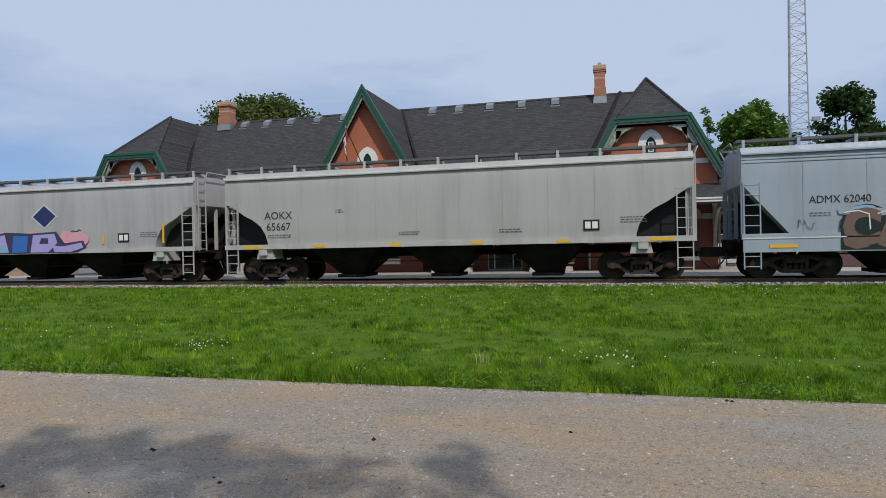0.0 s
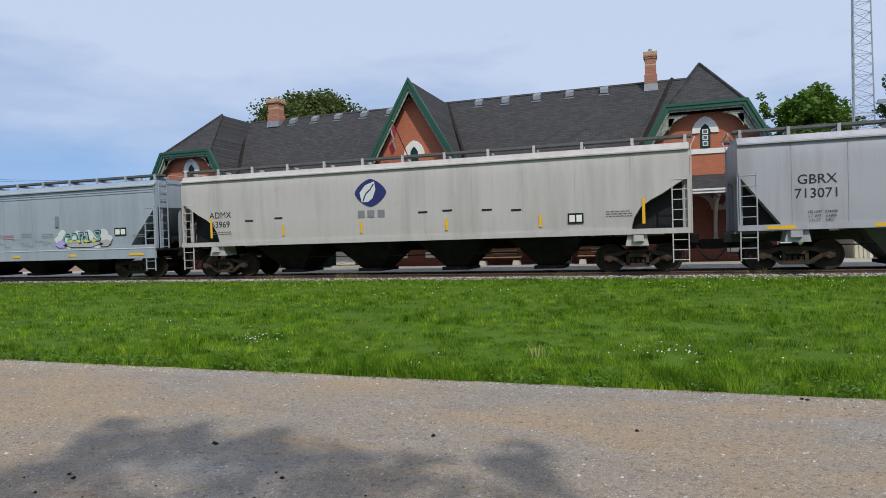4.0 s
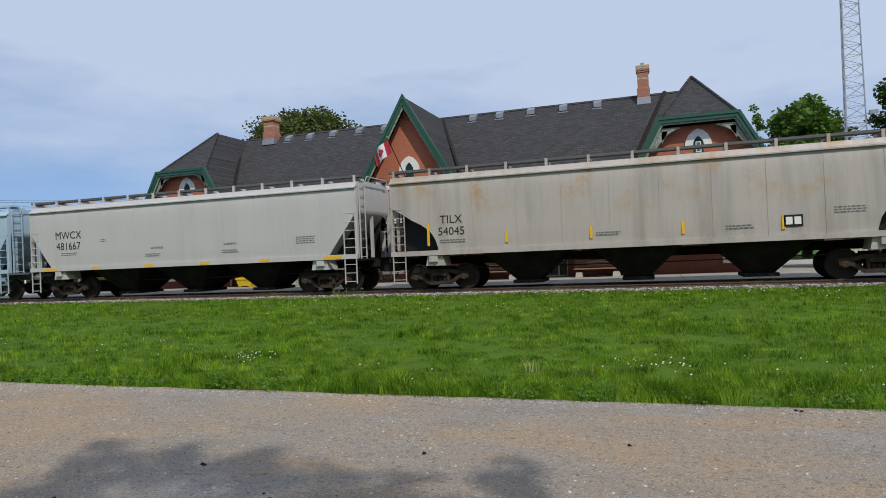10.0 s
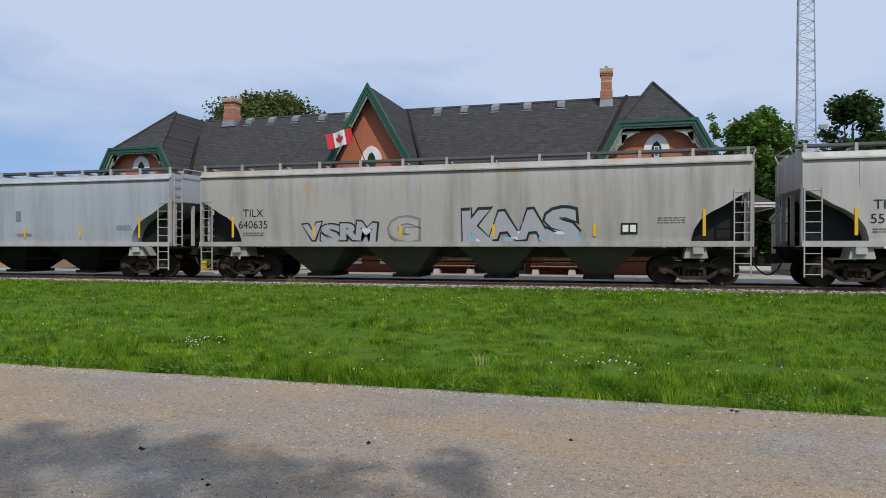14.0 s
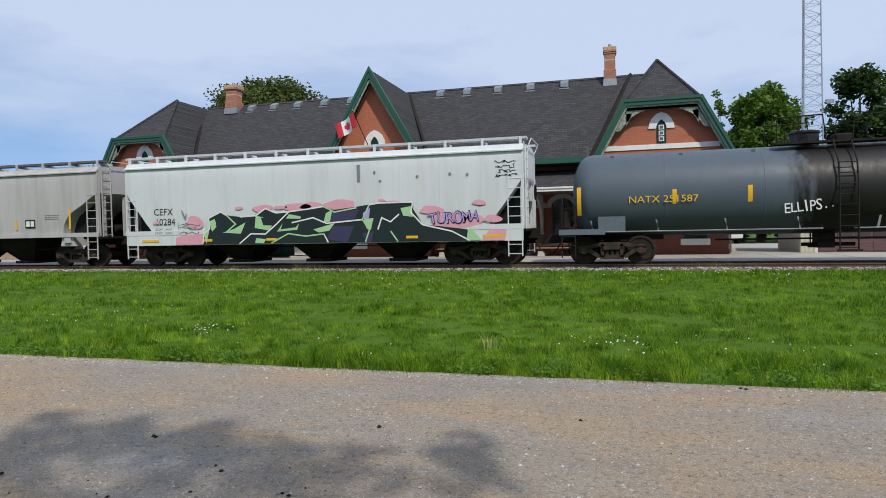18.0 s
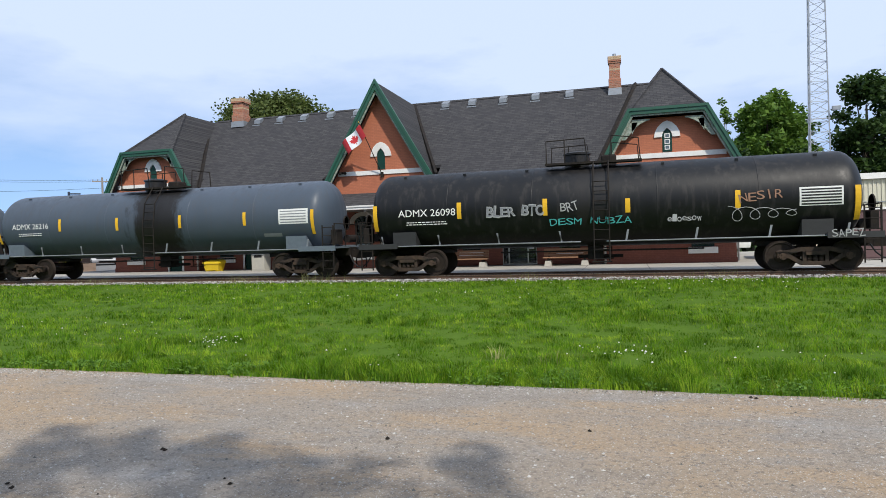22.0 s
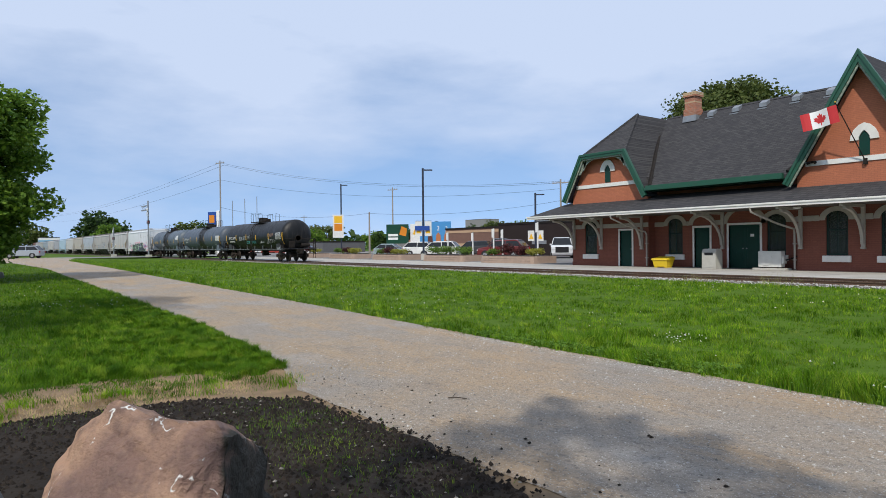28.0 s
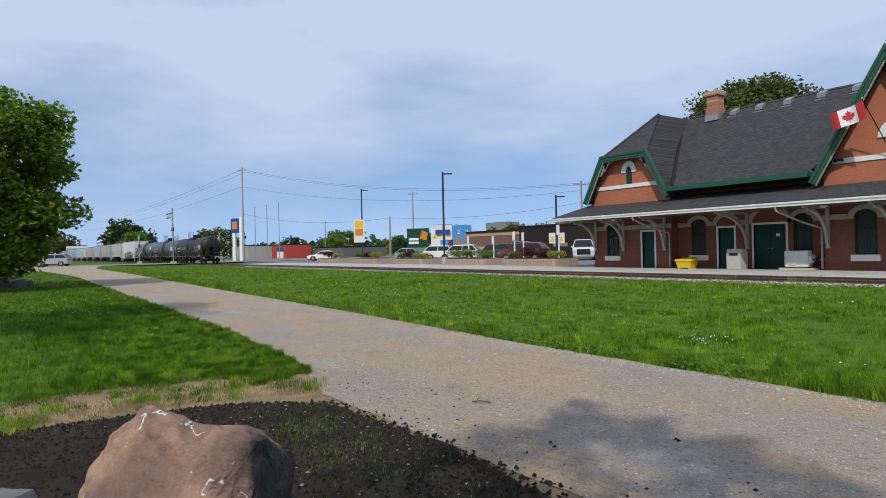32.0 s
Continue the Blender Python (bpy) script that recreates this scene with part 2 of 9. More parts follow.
yellow_paint = plain("yellow_paint", (0.80, 0.46, 0.03), 0.5)
white_paint = surface("white_paint", (0.78, 0.77, 0.73), 0.55, (0.55, 0.53, 0.49), 5, 40, 0.4)
black_paint = plain("black_paint", (0.018, 0.018, 0.02), 0.5)
# underframe steel, with the shade beneath the cars darkened into its colour
under_shade_black = surface("underframe_shade_black", (0.012, 0.011, 0.0105), 0.85, (0.03, 0.025, 0.022), 2, 30, 0.7, spec=0.08)
letter_black = plain("letter_black", (0.03, 0.03, 0.035), 0.6)
letter_white = plain("letter_white", (0.78, 0.78, 0.76), 0.6)
letter_yellow = plain("letter_yellow", (0.75, 0.45, 0.05), 0.6)

grass_soil = surface("lawn", (0.08, 0.145, 0.012), 0.9, (0.05, 0.10, 0.009), 0.5, 9, 0.8, relief=0.6, coords="Object", spec=0.1)
gravel_path = None
concrete = surface("platform_concrete", (0.44, 0.42, 0.38), 0.85, (0.34, 0.32, 0.29), 0.7, 18, 0.7, relief=0.2, spec=0.12)
asphalt = surface("lot_asphalt", (0.20, 0.195, 0.19), 0.9, (0.14, 0.135, 0.13), 0.4, 20, 0.6, relief=0.2, spec=0.12)
gravel_bed = surface("ballast_bed", (0.24, 0.23, 0.215), 0.95, (0.13, 0.12, 0.11), 2, 14, 0.8, relief=0.8, spec=0.12)
ballast_stone = surface("ballast_stone", (0.34, 0.33, 0.32), 0.85, (0.22, 0.205, 0.19), 1.2, 12, 0.8, relief=0.4)
mulch_soil = surface("mulch", (0.020, 0.016, 0.013), 0.95, (0.042, 0.034, 0.027), 2.2, 40, 0.8, relief=0.9, spec=0.12)
dry_dirt = surface("dry_dirt", (0.27, 0.19, 0.115), 0.95, (0.15, 0.11, 0.07), 3, 40, 1.0, relief=0.6, spec=0.12)


def path_material():
    m, nt, b = nodes_of("gravel_path")
    big = noise_node(nt, 0.35, 4, 0.6)
    mid = noise_node(nt, 2.2, 5, 0.6)
    grit = noise_node(nt, 42, 4, 0.75)
    speck = noise_node(nt, 95, 2, 0.5)
    c = mix(nt, ramp(nt, big, 0.42, 0.60), (0.335, 0.295, 0.25), (0.40, 0.305, 0.21))
    c = mix(nt, ramp(nt, mid, 0.42, 0.68, 0, 0.6), c, (0.30, 0.262, 0.22))
    # tan dust dragged along the path by wheels
    tan = noise_node(nt, 1.0, 6, 0.65, stretch=(0.45, 1.3, 1))
    c = mix(nt, ramp(nt, tan, 0.48, 0.62, 0, 0.8), c, (0.43, 0.31, 0.195))
    c = mix(nt, ramp(nt, noise_node(nt, 1.0, 6, 0.7, stretch=(0.7, 2.2, 1)), 0.56, 0.70, 0, 0.6), c, (0.235, 0.198, 0.165))
    c = mix(nt, ramp(nt, noise_node(nt, 1.0, 6, 0.6, stretch=(0.5, 1.0, 1)), 0.56, 0.68, 0, 0.5), c, (0.37, 0.365, 0.355))
    c = mix(nt, ramp(nt, grit, 0.50, 0.70, 0, 0.7), c, (0.17, 0.145, 0.12))
    c = mix(nt, ramp(nt, noise_node(nt, 18, 5, 0.75), 0.52, 0.62, 0, 0.6), c, (0.16, 0.138, 0.118))
    c = mix(nt, ramp(nt, speck, 0.61, 0.67, 0, 0.7), c, (0.62, 0.60, 0.56))
    nt.links.new(c, b.inputs["Base Color"])
    b.inputs["Roughness"].default_value = 0.93
    b.inputs["Specular IOR Level"].default_value = 0.06
    bump(nt, b, grit, 0.9, 0.025)
    return m


gravel_path = path_material()


def smooth01(a, b, x):
    k = min(max((x - a) / (b - a), 0.0), 1.0)
    return k * k * (3 - 2 * k)


def path_rise(x):
    """The path climbs gently towards the level crossing."""
    return float(np.interp(-x, [8, 15, 25, 48, 90], [0, 0.08, 0.16, 0.33, 0.36]))


def ground_z(x, y):
    k = smooth01(7.0, 20.0, y)
    wave = 0.03 * noise.noise((x * 0.35, y * 0.35, 0)) * smooth01(6.8, 8.0, y) * (1 - smooth01(19, 21, y))
    return path_rise(x) * (1 - k) + 0.13 * k + wave


# ---- ground: one sheet to the horizon ----
gx = np.concatenate([[-2600, -1400, -700, -400, -250, -180, -140], np.arange(-120, 40, 1.0), [40, 50, 70, 100, 160, 300, 700, 1500, 2600]])
gy = np.concatenate([[-2600, -900, -300, -100, -40, -20], np.arange(-12, 26, 0.5), [26, 30, 40, 60, 100, 200, 500, 1200, 2600]])
g = Geo()
for y in gy:
    for x in gx:
        g.v.append((float(x), float(y), ground_z(float(x), float(y)) - 0.012))
for j in range(len(gy) - 1):
    for i in range(len(gx) - 1):
        a = j * len(gx) + i
        g.f.append((a, a + 1, a + 1 + len(gx), a + len(gx)))
tagged(part("ground", g, grass_soil), "green mown lawn and open ground around the station", "ground", kind="structure")


def sheet(name, left, right, xs, lift, material, label, category, fringe=0.05, rows=6):
    """A strip on the ground between two edges y = left(x) and y = right(x), with slightly ragged edges."""
    s = Geo()
    for x in xs:
        a, b = left(x), right(x)
        a += fringe * noise.noise((x * 1.7, 3.0, 0)) + fringe * 0.6 * noise.noise((x * 6.1, 9.0, 0))
        b += fringe * noise.noise((x * 1.9, 7.0, 1)) + fringe * 0.6 * noise.noise((x * 5.7, 5.0, 2))
        for k in range(rows + 1):
            y = a + (b - a) * k / rows
            s.v.append((x, y, ground_z(x, y) + lift))
    for i in range(len(xs) - 1):
        for k in range(rows):
            q = i * (rows + 1) + k
            s.f.append((q, q + 1, q + rows + 2, q + rows + 1))
    return tagged(part(name, s, material), label, category, kind="structure")


def path_far(x):
    return float(np.interp(-x, [-60, 0, 10, 25, 48, 75, 110], [6.6, 6.6, 6.66, 6.7, 6.9, 7.6, 12.0]))


NEAR_X = [-60, -2.5, -1.2, 0, 1.5, 3.0, 4.4, 6.8, 8.2, 9, 12, 18, 28, 48, 70, 78, 110]
NEAR_Y = [-9, -9, -3.5, 0.6, 2.1, 2.68, 2.62, 2.63, 2.98, 3.1, 3.25, 3.35, 3.4, 3.5, 2.6, -6.0, -30.0]


def path_near(x):
    return float(np.interp(-x, NEAR_X, NEAR_Y))


sheet("path", path_near, path_far, [float(x) for x in np.concatenate([np.arange(-110, -20, 2.0), np.arange(-20, 6, 0.2), np.arange(6, 61, 3.0)])],
      0.006, gravel_path, "worn grey-brown gravel path along the lawn", "path", rows=10)

def bed_top(x):
    return float(np.interp(x, [-7.25, -7.1, -6.9, -6.4, -5.5, -4.3, -3.3, -1.6, -0.3, 0.9], [-2.8, 1.0, 1.7, 2.4, 2.52, 2.58, 2.56, 1.9, 0.5, -2.6]))


lush_soil = surface("lush_lawn", (0.07, 0.125, 0.015), 0.9, (0.05, 0.09, 0.011), 0.6, 9, 0.8, relief=0.6, spec=0.05)
sheet("lawn_verge", lambda x: -26.0, lambda x: path_near(x) - 0.02, [float(x) for x in np.concatenate([np.arange(-72, -20, 2.0), np.arange(-20, -7.7, 0.3)])], -0.006, lush_soil,
      "lush dark green lawn beside the path", "lawn", rows=12)


# bed of dark mulch round the boulder, with a dry dirt fringe
sheet("planting_bed", lambda x: -3.0, bed_top,
      [float(x) for x in np.arange(-7.25, 0.9, 0.1)], 0.022, mulch_soil, "dark crumbly mulch bed around a boulder", "soil", fringe=0.14, rows=24)
sheet("bare_dirt", lambda x: -3.0,
      lambda x: float(np.interp(x, [-8.7, -8.3, -7.6, -6.6, -4], [1.2, 2.95, 2.95, 2.9, 2.85])),
      [float(x) for x in np.arange(-8.7, -1.5, 0.1)], 0.001, dry_dirt, "dry trampled dirt with straw at the lawn's edge", "soil", fringe=0.16, rows=10)

# ---- track ----
RAIL_Z, TRACK_Y = 0.29, 22.5
bed = Geo().prism([(20.95, 0.02), (21.35, 0.13), (23.7, 0.13), (24.05, 0.05)], "x", -2400, 400)
tagged(part("track_bed", bed, gravel_bed), "grey crushed-stone ballast bed of the railway track", "ballast", kind="structure")
profile = [(-0.07, 0), (0.07, 0), (0.07, 0.015), (0.012, 0.03), (0.012, 0.125), (0.036, 0.135), (0.036, 0.166), (-0.036, 0.166), (-0.036, 0.135), (-0.012, 0.125),
           (-0.012, 0.03), (-0.07, 0.015)]
for side in (-0.755, 0.755):
    r = tagged(part("rail", Geo().prism([(TRACK_Y + side + a, RAIL_Z - 0.17 + b) for a, b in profile], "x", -2400, 400), rail_steel),
               "rusty brown steel rail of the main track", "rail", group="rails", kind="structure")
    part("running_surface", Geo().box(-2400, TRACK_Y + side - 0.03, RAIL_Z - 0.004, 400, TRACK_Y + side + 0.03, RAIL_Z), rail_top, r, "worn shiny rail head")

# ---- platform and parking lot ----
PLAT = 0.25
platform = tagged(part("platform", Geo().box(-82, 24.06, -0.05, 48, 44, PLAT), concrete), "pale concrete station platform beside the track", "platform", kind="structure")
part("edge_strip", Geo().box(-82, 24.03, PLAT - 0.1, 48, 24.35, PLAT + 0.006), surface("edge_concrete", (0.50, 0.48, 0.44), 0.8, (0.4, 0.38, 0.35), 2, 25), platform, "paler concrete edge strip")
for i in range(52):
    x = -80 + i * 2.45
    part("joint", Geo().box(x, 24.36, PLAT - 0.01, x + 0.025, 30.0, PLAT + 0.002), asphalt, platform)
tagged(part("parking_lot", Geo().box(-150, 30.3, 0.0, -29.2, 78, PLAT + 0.012), asphalt), "grey asphalt parking lot behind the platform", "parking lot", kind="structure")
road = surface("road_asphalt", (0.24, 0.235, 0.225), 0.9, (0.18, 0.175, 0.17), 0.5, 20, 0.6)
tagged(part("crossing_road", Geo().add([(-112, -80, 0.40), (-99, -80, 0.40), (-99, 20.6, 0.33), (-112, 20.6, 0.33), (-112, 140, 0.33), (-99, 140, 0.33)], [(0, 1, 2, 3), (3, 2, 5, 4)]), road), "grey street over the level crossing", "road", kind="structure")

# ---- station ----
brick_upper = None


def brick_paint(name, base, dark, scale_z=0.075):
    """Painted brickwork: faint courses under the paint, worn patches."""
    m, nt, b = nodes_of(name)
    c = nt.nodes.new("ShaderNodeTexCoord")
    mp = nt.nodes.new("ShaderNodeMapping")
    mp.inputs["Rotation"].default_value = (radians(90), 0, 0)
    nt.links.new(c.outputs["Object"], mp.inputs["Vector"])
    br = nt.nodes.new("ShaderNodeTexBrick")
    br.inputs["Scale"].default_value = 1.0
    br.inputs["Brick Width"].default_value, br.inputs["Row Height"].default_value, br.inputs["Mortar Size"].default_value = 0.22, scale_z, 0.008
    br.inputs["Color1"].default_value, br.inputs["Color2"].default_value = (*base, 1), (*[x * 0.9 for x in base], 1)
    br.inputs["Mortar"].default_value = (*dark, 1)
    nt.links.new(mp.outputs["Vector"], br.inputs["Vector"])
    worn = noise_node(nt, 1.3, 5, 0.6)
    col = mix(nt, ramp(nt, worn, 0.45, 0.75, 0, 0.45), br.outputs["Color"], dark)
    col = mix(nt, ramp(nt, noise_node(nt, 9, 4), 0.55, 0.75, 0, 0.25), col, tuple(min(x * 1.4 + 0.03, 1) for x in base))
    nt.links.new(col, b.inputs["Base Color"])
    b.inputs["Roughness"].default_value = 0.8
    bump(nt, b, br.outputs["Fac"], -0.25, 0.006)
    return m


def shingle_material():
    m, nt, b = nodes_of("roof_shingles")
    c = nt.nodes.new("ShaderNodeTexCoord")
    mp = nt.nodes.new("ShaderNodeMapping")
    mp.inputs["Rotation"].default_value = (radians(90), 0, 0)
    nt.links.new(c.outputs["Object"], mp.inputs["Vector"])
    br = nt.nodes.new("ShaderNodeTexBrick")
    br.inputs["Scale"].default_value = 1.0
    br.inputs["Brick Width"].default_value, br.inputs["Row Height"].default_value, br.inputs["Mortar Size"].default_value = 0.3, 0.105, 0.010
    br.inputs["Color1"].default_value, br.inputs["Color2"].default_value = (0.036, 0.036, 0.039, 1), (0.066, 0.064, 0.065, 1)
    br.inputs["Mortar"].default_value = (0.02, 0.02, 0.022, 1)
    nt.links.new(mp.outputs["Vector"], br.inputs["Vector"])
    col = mix(nt, ramp(nt, noise_node(nt, 0.45, 5, 0.6), 0.35, 0.7, 0, 0.55), br.outputs["Color"], (0.038, 0.037, 0.041))
    col = mix(nt, ramp(nt, noise_node(nt, 5, 4, 0.6), 0.5, 0.75, 0, 0.35), col, (0.085, 0.08, 0.076))
    nt.links.new(col, b.inputs["Base Color"])
    b.inputs["Roughness"].default_value = 0.92
    b.inputs["Specular IOR Level"].default_value = 0.25
    bump(nt, b, br.outputs["Fac"], -0.5, 0.01)
    return m


shingles = shingle_material()
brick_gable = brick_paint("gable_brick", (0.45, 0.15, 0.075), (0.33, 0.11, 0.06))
# red-brown wall paint, deepened so the canopy's shade is partly in the colour
brick_wall_shaded = brick_paint("wall_brick_shaded", (0.215, 0.07, 0.044), (0.15, 0.048, 0.034))
brick_raw = brick_paint("chimney_brick", (0.40, 0.15, 0.085), (0.27, 0.20, 0.15))
brick_buff = surface("buff_brick", (0.50, 0.36, 0.22), 0.85, (0.34, 0.22, 0.14), 6, 40)
green_trim = surface("green_trim", (0.012, 0.085, 0.05), 0.5, (0.03, 0.07, 0.05), 3, 40, 0.5)
green_worn = surface("worn_trim", (0.33, 0.36, 0.30), 0.7, (0.07, 0.14, 0.10), 9, 50, 0.9)
green_dark = surface("green_door_paint", (0.010, 0.050, 0.038), 0.4, (0.014, 0.036, 0.03), 3, 30, 0.4, spec=0.2)
trim_white = surface("trim_white", (0.80, 0.79, 0.75), 0.6, (0.62, 0.60, 0.56), 3, 35, 0.4)
trim_cream = surface("trim_cream", (0.42, 0.39, 0.345), 0.7, (0.30, 0.275, 0.24), 3, 35, 0.5)
soffit_paint = surface("soffit_paint", (0.11, 0.095, 0.085), 0.8, (0.08, 0.07, 0.06), 2, 30, spec=0.2)
galvanised = surface("galvanised_metal", (0.30, 0.32, 0.34), 0.5, (0.20, 0.21, 0.22), 4, 40, metal=0.5)


def glass_material(name, tint, rough=0.03):
    m, nt, b = nodes_of(name)
    b.inputs["Base Color"].default_value = (*tint, 1)
    b.inputs["Roughness"].default_value = rough
    b.inputs["Transmission Weight"].default_value = 0.85
    b.inputs["IOR"].default_value = 1.45
    return m


window_glass = glass_material("window_glass", (0.30, 0.35, 0.35))
curtain_cloth = surface("net_curtain", (0.15, 0.165, 0.165), 0.9, (0.09, 0.10, 0.10), 5, 60, stretch=(6, 6, 0.5), spec=0.2)

FRONT, RECESS = 29.4, 30.0
BAYS = [(-27.3, -21.85), (-14.05, -8.65), (-0.83, 4.51)]
MID = -11.38


def wall_cells(geo, x0, x1, z0, z1, y0, y1, openings):
    xs = sorted({x0, x1, *[v for o in openings for v in o[:2]]})
    for a, b in zip(xs, xs[1:]):
        cuts = sorted([(o[2], o[3]) for o in openings if o[0] <= a and o[1] >= b])
        z = z0
        for lo, hi in cuts:
            if lo > z:
                geo.box(a, y0, z, b, y1, lo)
            z = hi
        if z < z1:
            geo.box(a, y0, z, b, y1, z1)
    return geo


# openings: centre x, width, bottom, top
WIN_BAY = [(-25.87, 0.88), (-12.42, 0.86), (-10.34, 0.86), (3.18, 0.92)]
WIN_REC = [(-20.6, 0.86), (-15.27, 0.86), (-7.10, 0.90), (-2.46, 0.95)]
SILL, HEAD = 0.93, 2.98
DOORS = {"bay": (-23.35, 0.82, 2.26), "side": (-19.05, 0.86, 2.30), "double": (-16.82, 1.56, 2.38), "entry": (-4.78, 1.62, 2.42)}


def hole(c, w, lo, hi):
    return (c - w / 2, c + w / 2, lo, hi)


def upper_wall(x0, x1, y0, y1, name, label):
    return tagged(part(name, Geo().box(x0, y0, PLAT, x1, y1, 4.45), brick_wall_shaded), label, "wall", kind="structure")


wall_label = "red-painted brick station wall under the canopy"
for i, (a, b) in enumerate(BAYS):
    op = [hole(c, w, SILL, HEAD) for c, w in WIN_BAY if a < c < b]
    if i == 0:
        op.append(hole(DOORS["bay"][0], DOORS["bay"][1], PLAT, DOORS["bay"][2]))
    w = tagged(part("wall_bay_%d" % (i + 1), wall_cells(Geo(), a, b, PLAT, 3.93, FRONT, FRONT + 0.35, op), brick_wall_shaded), wall_label, "wall", kind="structure")
    part("plinth", wall_cells(Geo(), a - 0.02, b + 0.02, PLAT, 0.46, FRONT - 0.035, FRONT - 0.001, [hole(DOORS["bay"][0], 1.1, PLAT, 0.5)] if i == 0 else []), brick_wall_shaded, w)
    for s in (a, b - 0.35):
        part("return_wall", Geo().box(s, FRONT + 0.351, PLAT, s + 0.35, RECESS + 0.349, 4.35), brick_wall_shaded, w)
for i, (a, b) in enumerate(((-21.85, -14.05), (-8.65, -0.83))):
    op = [hole(c, w, SILL, HEAD) for c, w in WIN_REC if a < c < b]
    op += [hole(c, w, PLAT, h) for k, (c, w, h) in DOORS.items() if a < c < b and k != "bay"]
    tagged(part("wall_recess_%d" % (i + 1), wall_cells(Geo(), a + 0.002, b - 0.002, PLAT, 4.5, RECESS, RECESS + 0.35, op), brick_wall_shaded), wall_label, "wall", kind="structure")
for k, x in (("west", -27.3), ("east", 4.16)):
    tagged(part("wall_" + k, Geo().box(x, FRONT + 0.36, PLAT, x + 0.349, 41.0, 4.35), brick_wall_shaded), "red-painted brick end wall of the station", "wall", kind="structure")
tagged(part("wall_north", Geo().box(-26.9, 40.6, PLAT, 4.1, 41.0, 4.4), brick_wall_shaded), "plain brick rear wall of the station", "wall", kind="structure")
tagged(part("ceiling", Geo().box(-26.9, 30.4, 3.6, 4.1, 40.5, 3.7), trim_white), "plain station ceiling", "ceiling", kind="structure")
tagged(part("floor", Geo().box(-26.9, 29.8, PLAT + 0.005, 4.1, 40.5, PLAT + 0.02), surface("floor_dark", (0.12, 0.10, 0.09), 0.6)), "dark station floor", "floor", kind="structure")


def gable_wall(name, cx, half, low, top_half, top, peak=None):
    """Brick gable above the canopy with a narrow pointed window opening, white band and hood."""
    w, zb, zt = 0.20, 5.06, 6.05
    slope = (half - top_half) / (top - low)

    def edge(z):
        return half - (z - low) * slope if z > low else half
    pts_r = [(cx + w, 3.9), (cx + half, 3.9), (cx + half, low), (cx + edge(zt), zt), (cx + w, zt)]
    pts_l = [(2 * cx - x, z) for x, z in reversed(pts_r)]
    g = Geo().prism(pts_r, "y", FRONT, FRONT + 0.34).prism(pts_l, "y", FRONT, FRONT + 0.34)
    g.box(cx - w, FRONT, 3.9, cx + w, FRONT + 0.34, zb)
    upper = [(cx - edge(zt), zt), (cx + edge(zt), zt), (cx + top_half, top)] + ([(cx, peak)] if peak else []) + [(cx - top_half, top)]
    g.prism(upper, "y", FRONT, FRONT + 0.34)
    wall = tagged(part(name, g, brick_gable), "orange-red painted brick gable with white band", "wall", kind="structure")
    for a, b in ((-edge(4.95) + 0.03, -w - 0.03), (-w - 0.028, edge(4.95) - 0.03)):
        part("band", Geo().box(cx + a, FRONT - 0.045, 4.82, cx + b, FRONT - 0.001, 5.03), trim_white, wall, "white stone band")
    ring = []
    out_pts = [(-0.54, 5.70), (-0.50, 5.92), (-0.38, 6.15), (-0.20, 6.32), (0, 6.40), (0.20, 6.32), (0.38, 6.15), (0.50, 5.92), (0.54, 5.70)]
    in_pts = [(-0.215, 5.70), (-0.20, 5.82), (-0.14, 5.94), (-0.07, 6.03), (0, 6.09), (0.07, 6.03), (0.14, 5.94), (0.20, 5.82), (0.215, 5.70)]
    hood = Geo()
    for k in range(8):
        quad = [out_pts[k], out_pts[k + 1], in_pts[k + 1], in_pts[k]]
        hood.prism([(cx + x, z) for x, z in quad], "y", FRONT - 0.06, FRONT - 0.001)
    part("window_hood", hood, trim_white, wall, "white pointed window hood")
    win = part("gable_window", Geo().prism([(cx - 0.195, zb), (cx + 0.195, zb), (cx + 0.195, 5.82), (cx, 6.08), (cx - 0.195, 5.82)], "y", FRONT - 0.02, FRONT + 0.03), green_dark, wall, "narrow dark green shutter")
    return wall, win


bay_w = 2.69
wall_r, win_r = gable_wall("gable_east", 1.84, bay_w, 4.35, 1.55, 6.56)
gable_wall("gable_west", -24.58, bay_w, 4.35, 1.55, 6.56)
gable_wall("gable_middle", -11.35, bay_w, 4.35, 0.06, 8.86, 8.92)
for z in (5.25, 5.50, 5.75):
    part("sash_frame", Geo().box(1.84 - 0.11, FRONT - 0.045, z - 0.10, 1.84 + 0.11, FRONT - 0.021, z + 0.10), trim_white, win_r)
    part("pane", Geo().box(1.84 - 0.075, FRONT - 0.05, z - 0.065, 1.84 + 0.075, FRONT - 0.0455, z + 0.065), surface("pane_grey", (0.12, 0.15, 0.17), 0.2), win_r)


def slab(geo, pts, t):
    """A roof plane of thickness t under the given outline."""
    n = len(pts)
    return geo.add([*pts, *[(x, y, z - t) for x, y, z in pts]],
                   [tuple(range(n)), tuple(range(2 * n - 1, n - 1, -1)), *[(i, i + n, (i + 1) % n + n, (i + 1) % n) for i in range(n)]])


RIDGE_Y, RIDGE_Z, EAVE_Y = 35.2, 9.37, 28.95
EAVE_Z = 4.52
SLOPE = (RIDGE_Z - EAVE_Z) / (RIDGE_Y - EAVE_Y)


def front_planes():
    """The track side of the roof: down to the eaves between the bays, only to the gable walls over them."""
    geo = Geo()
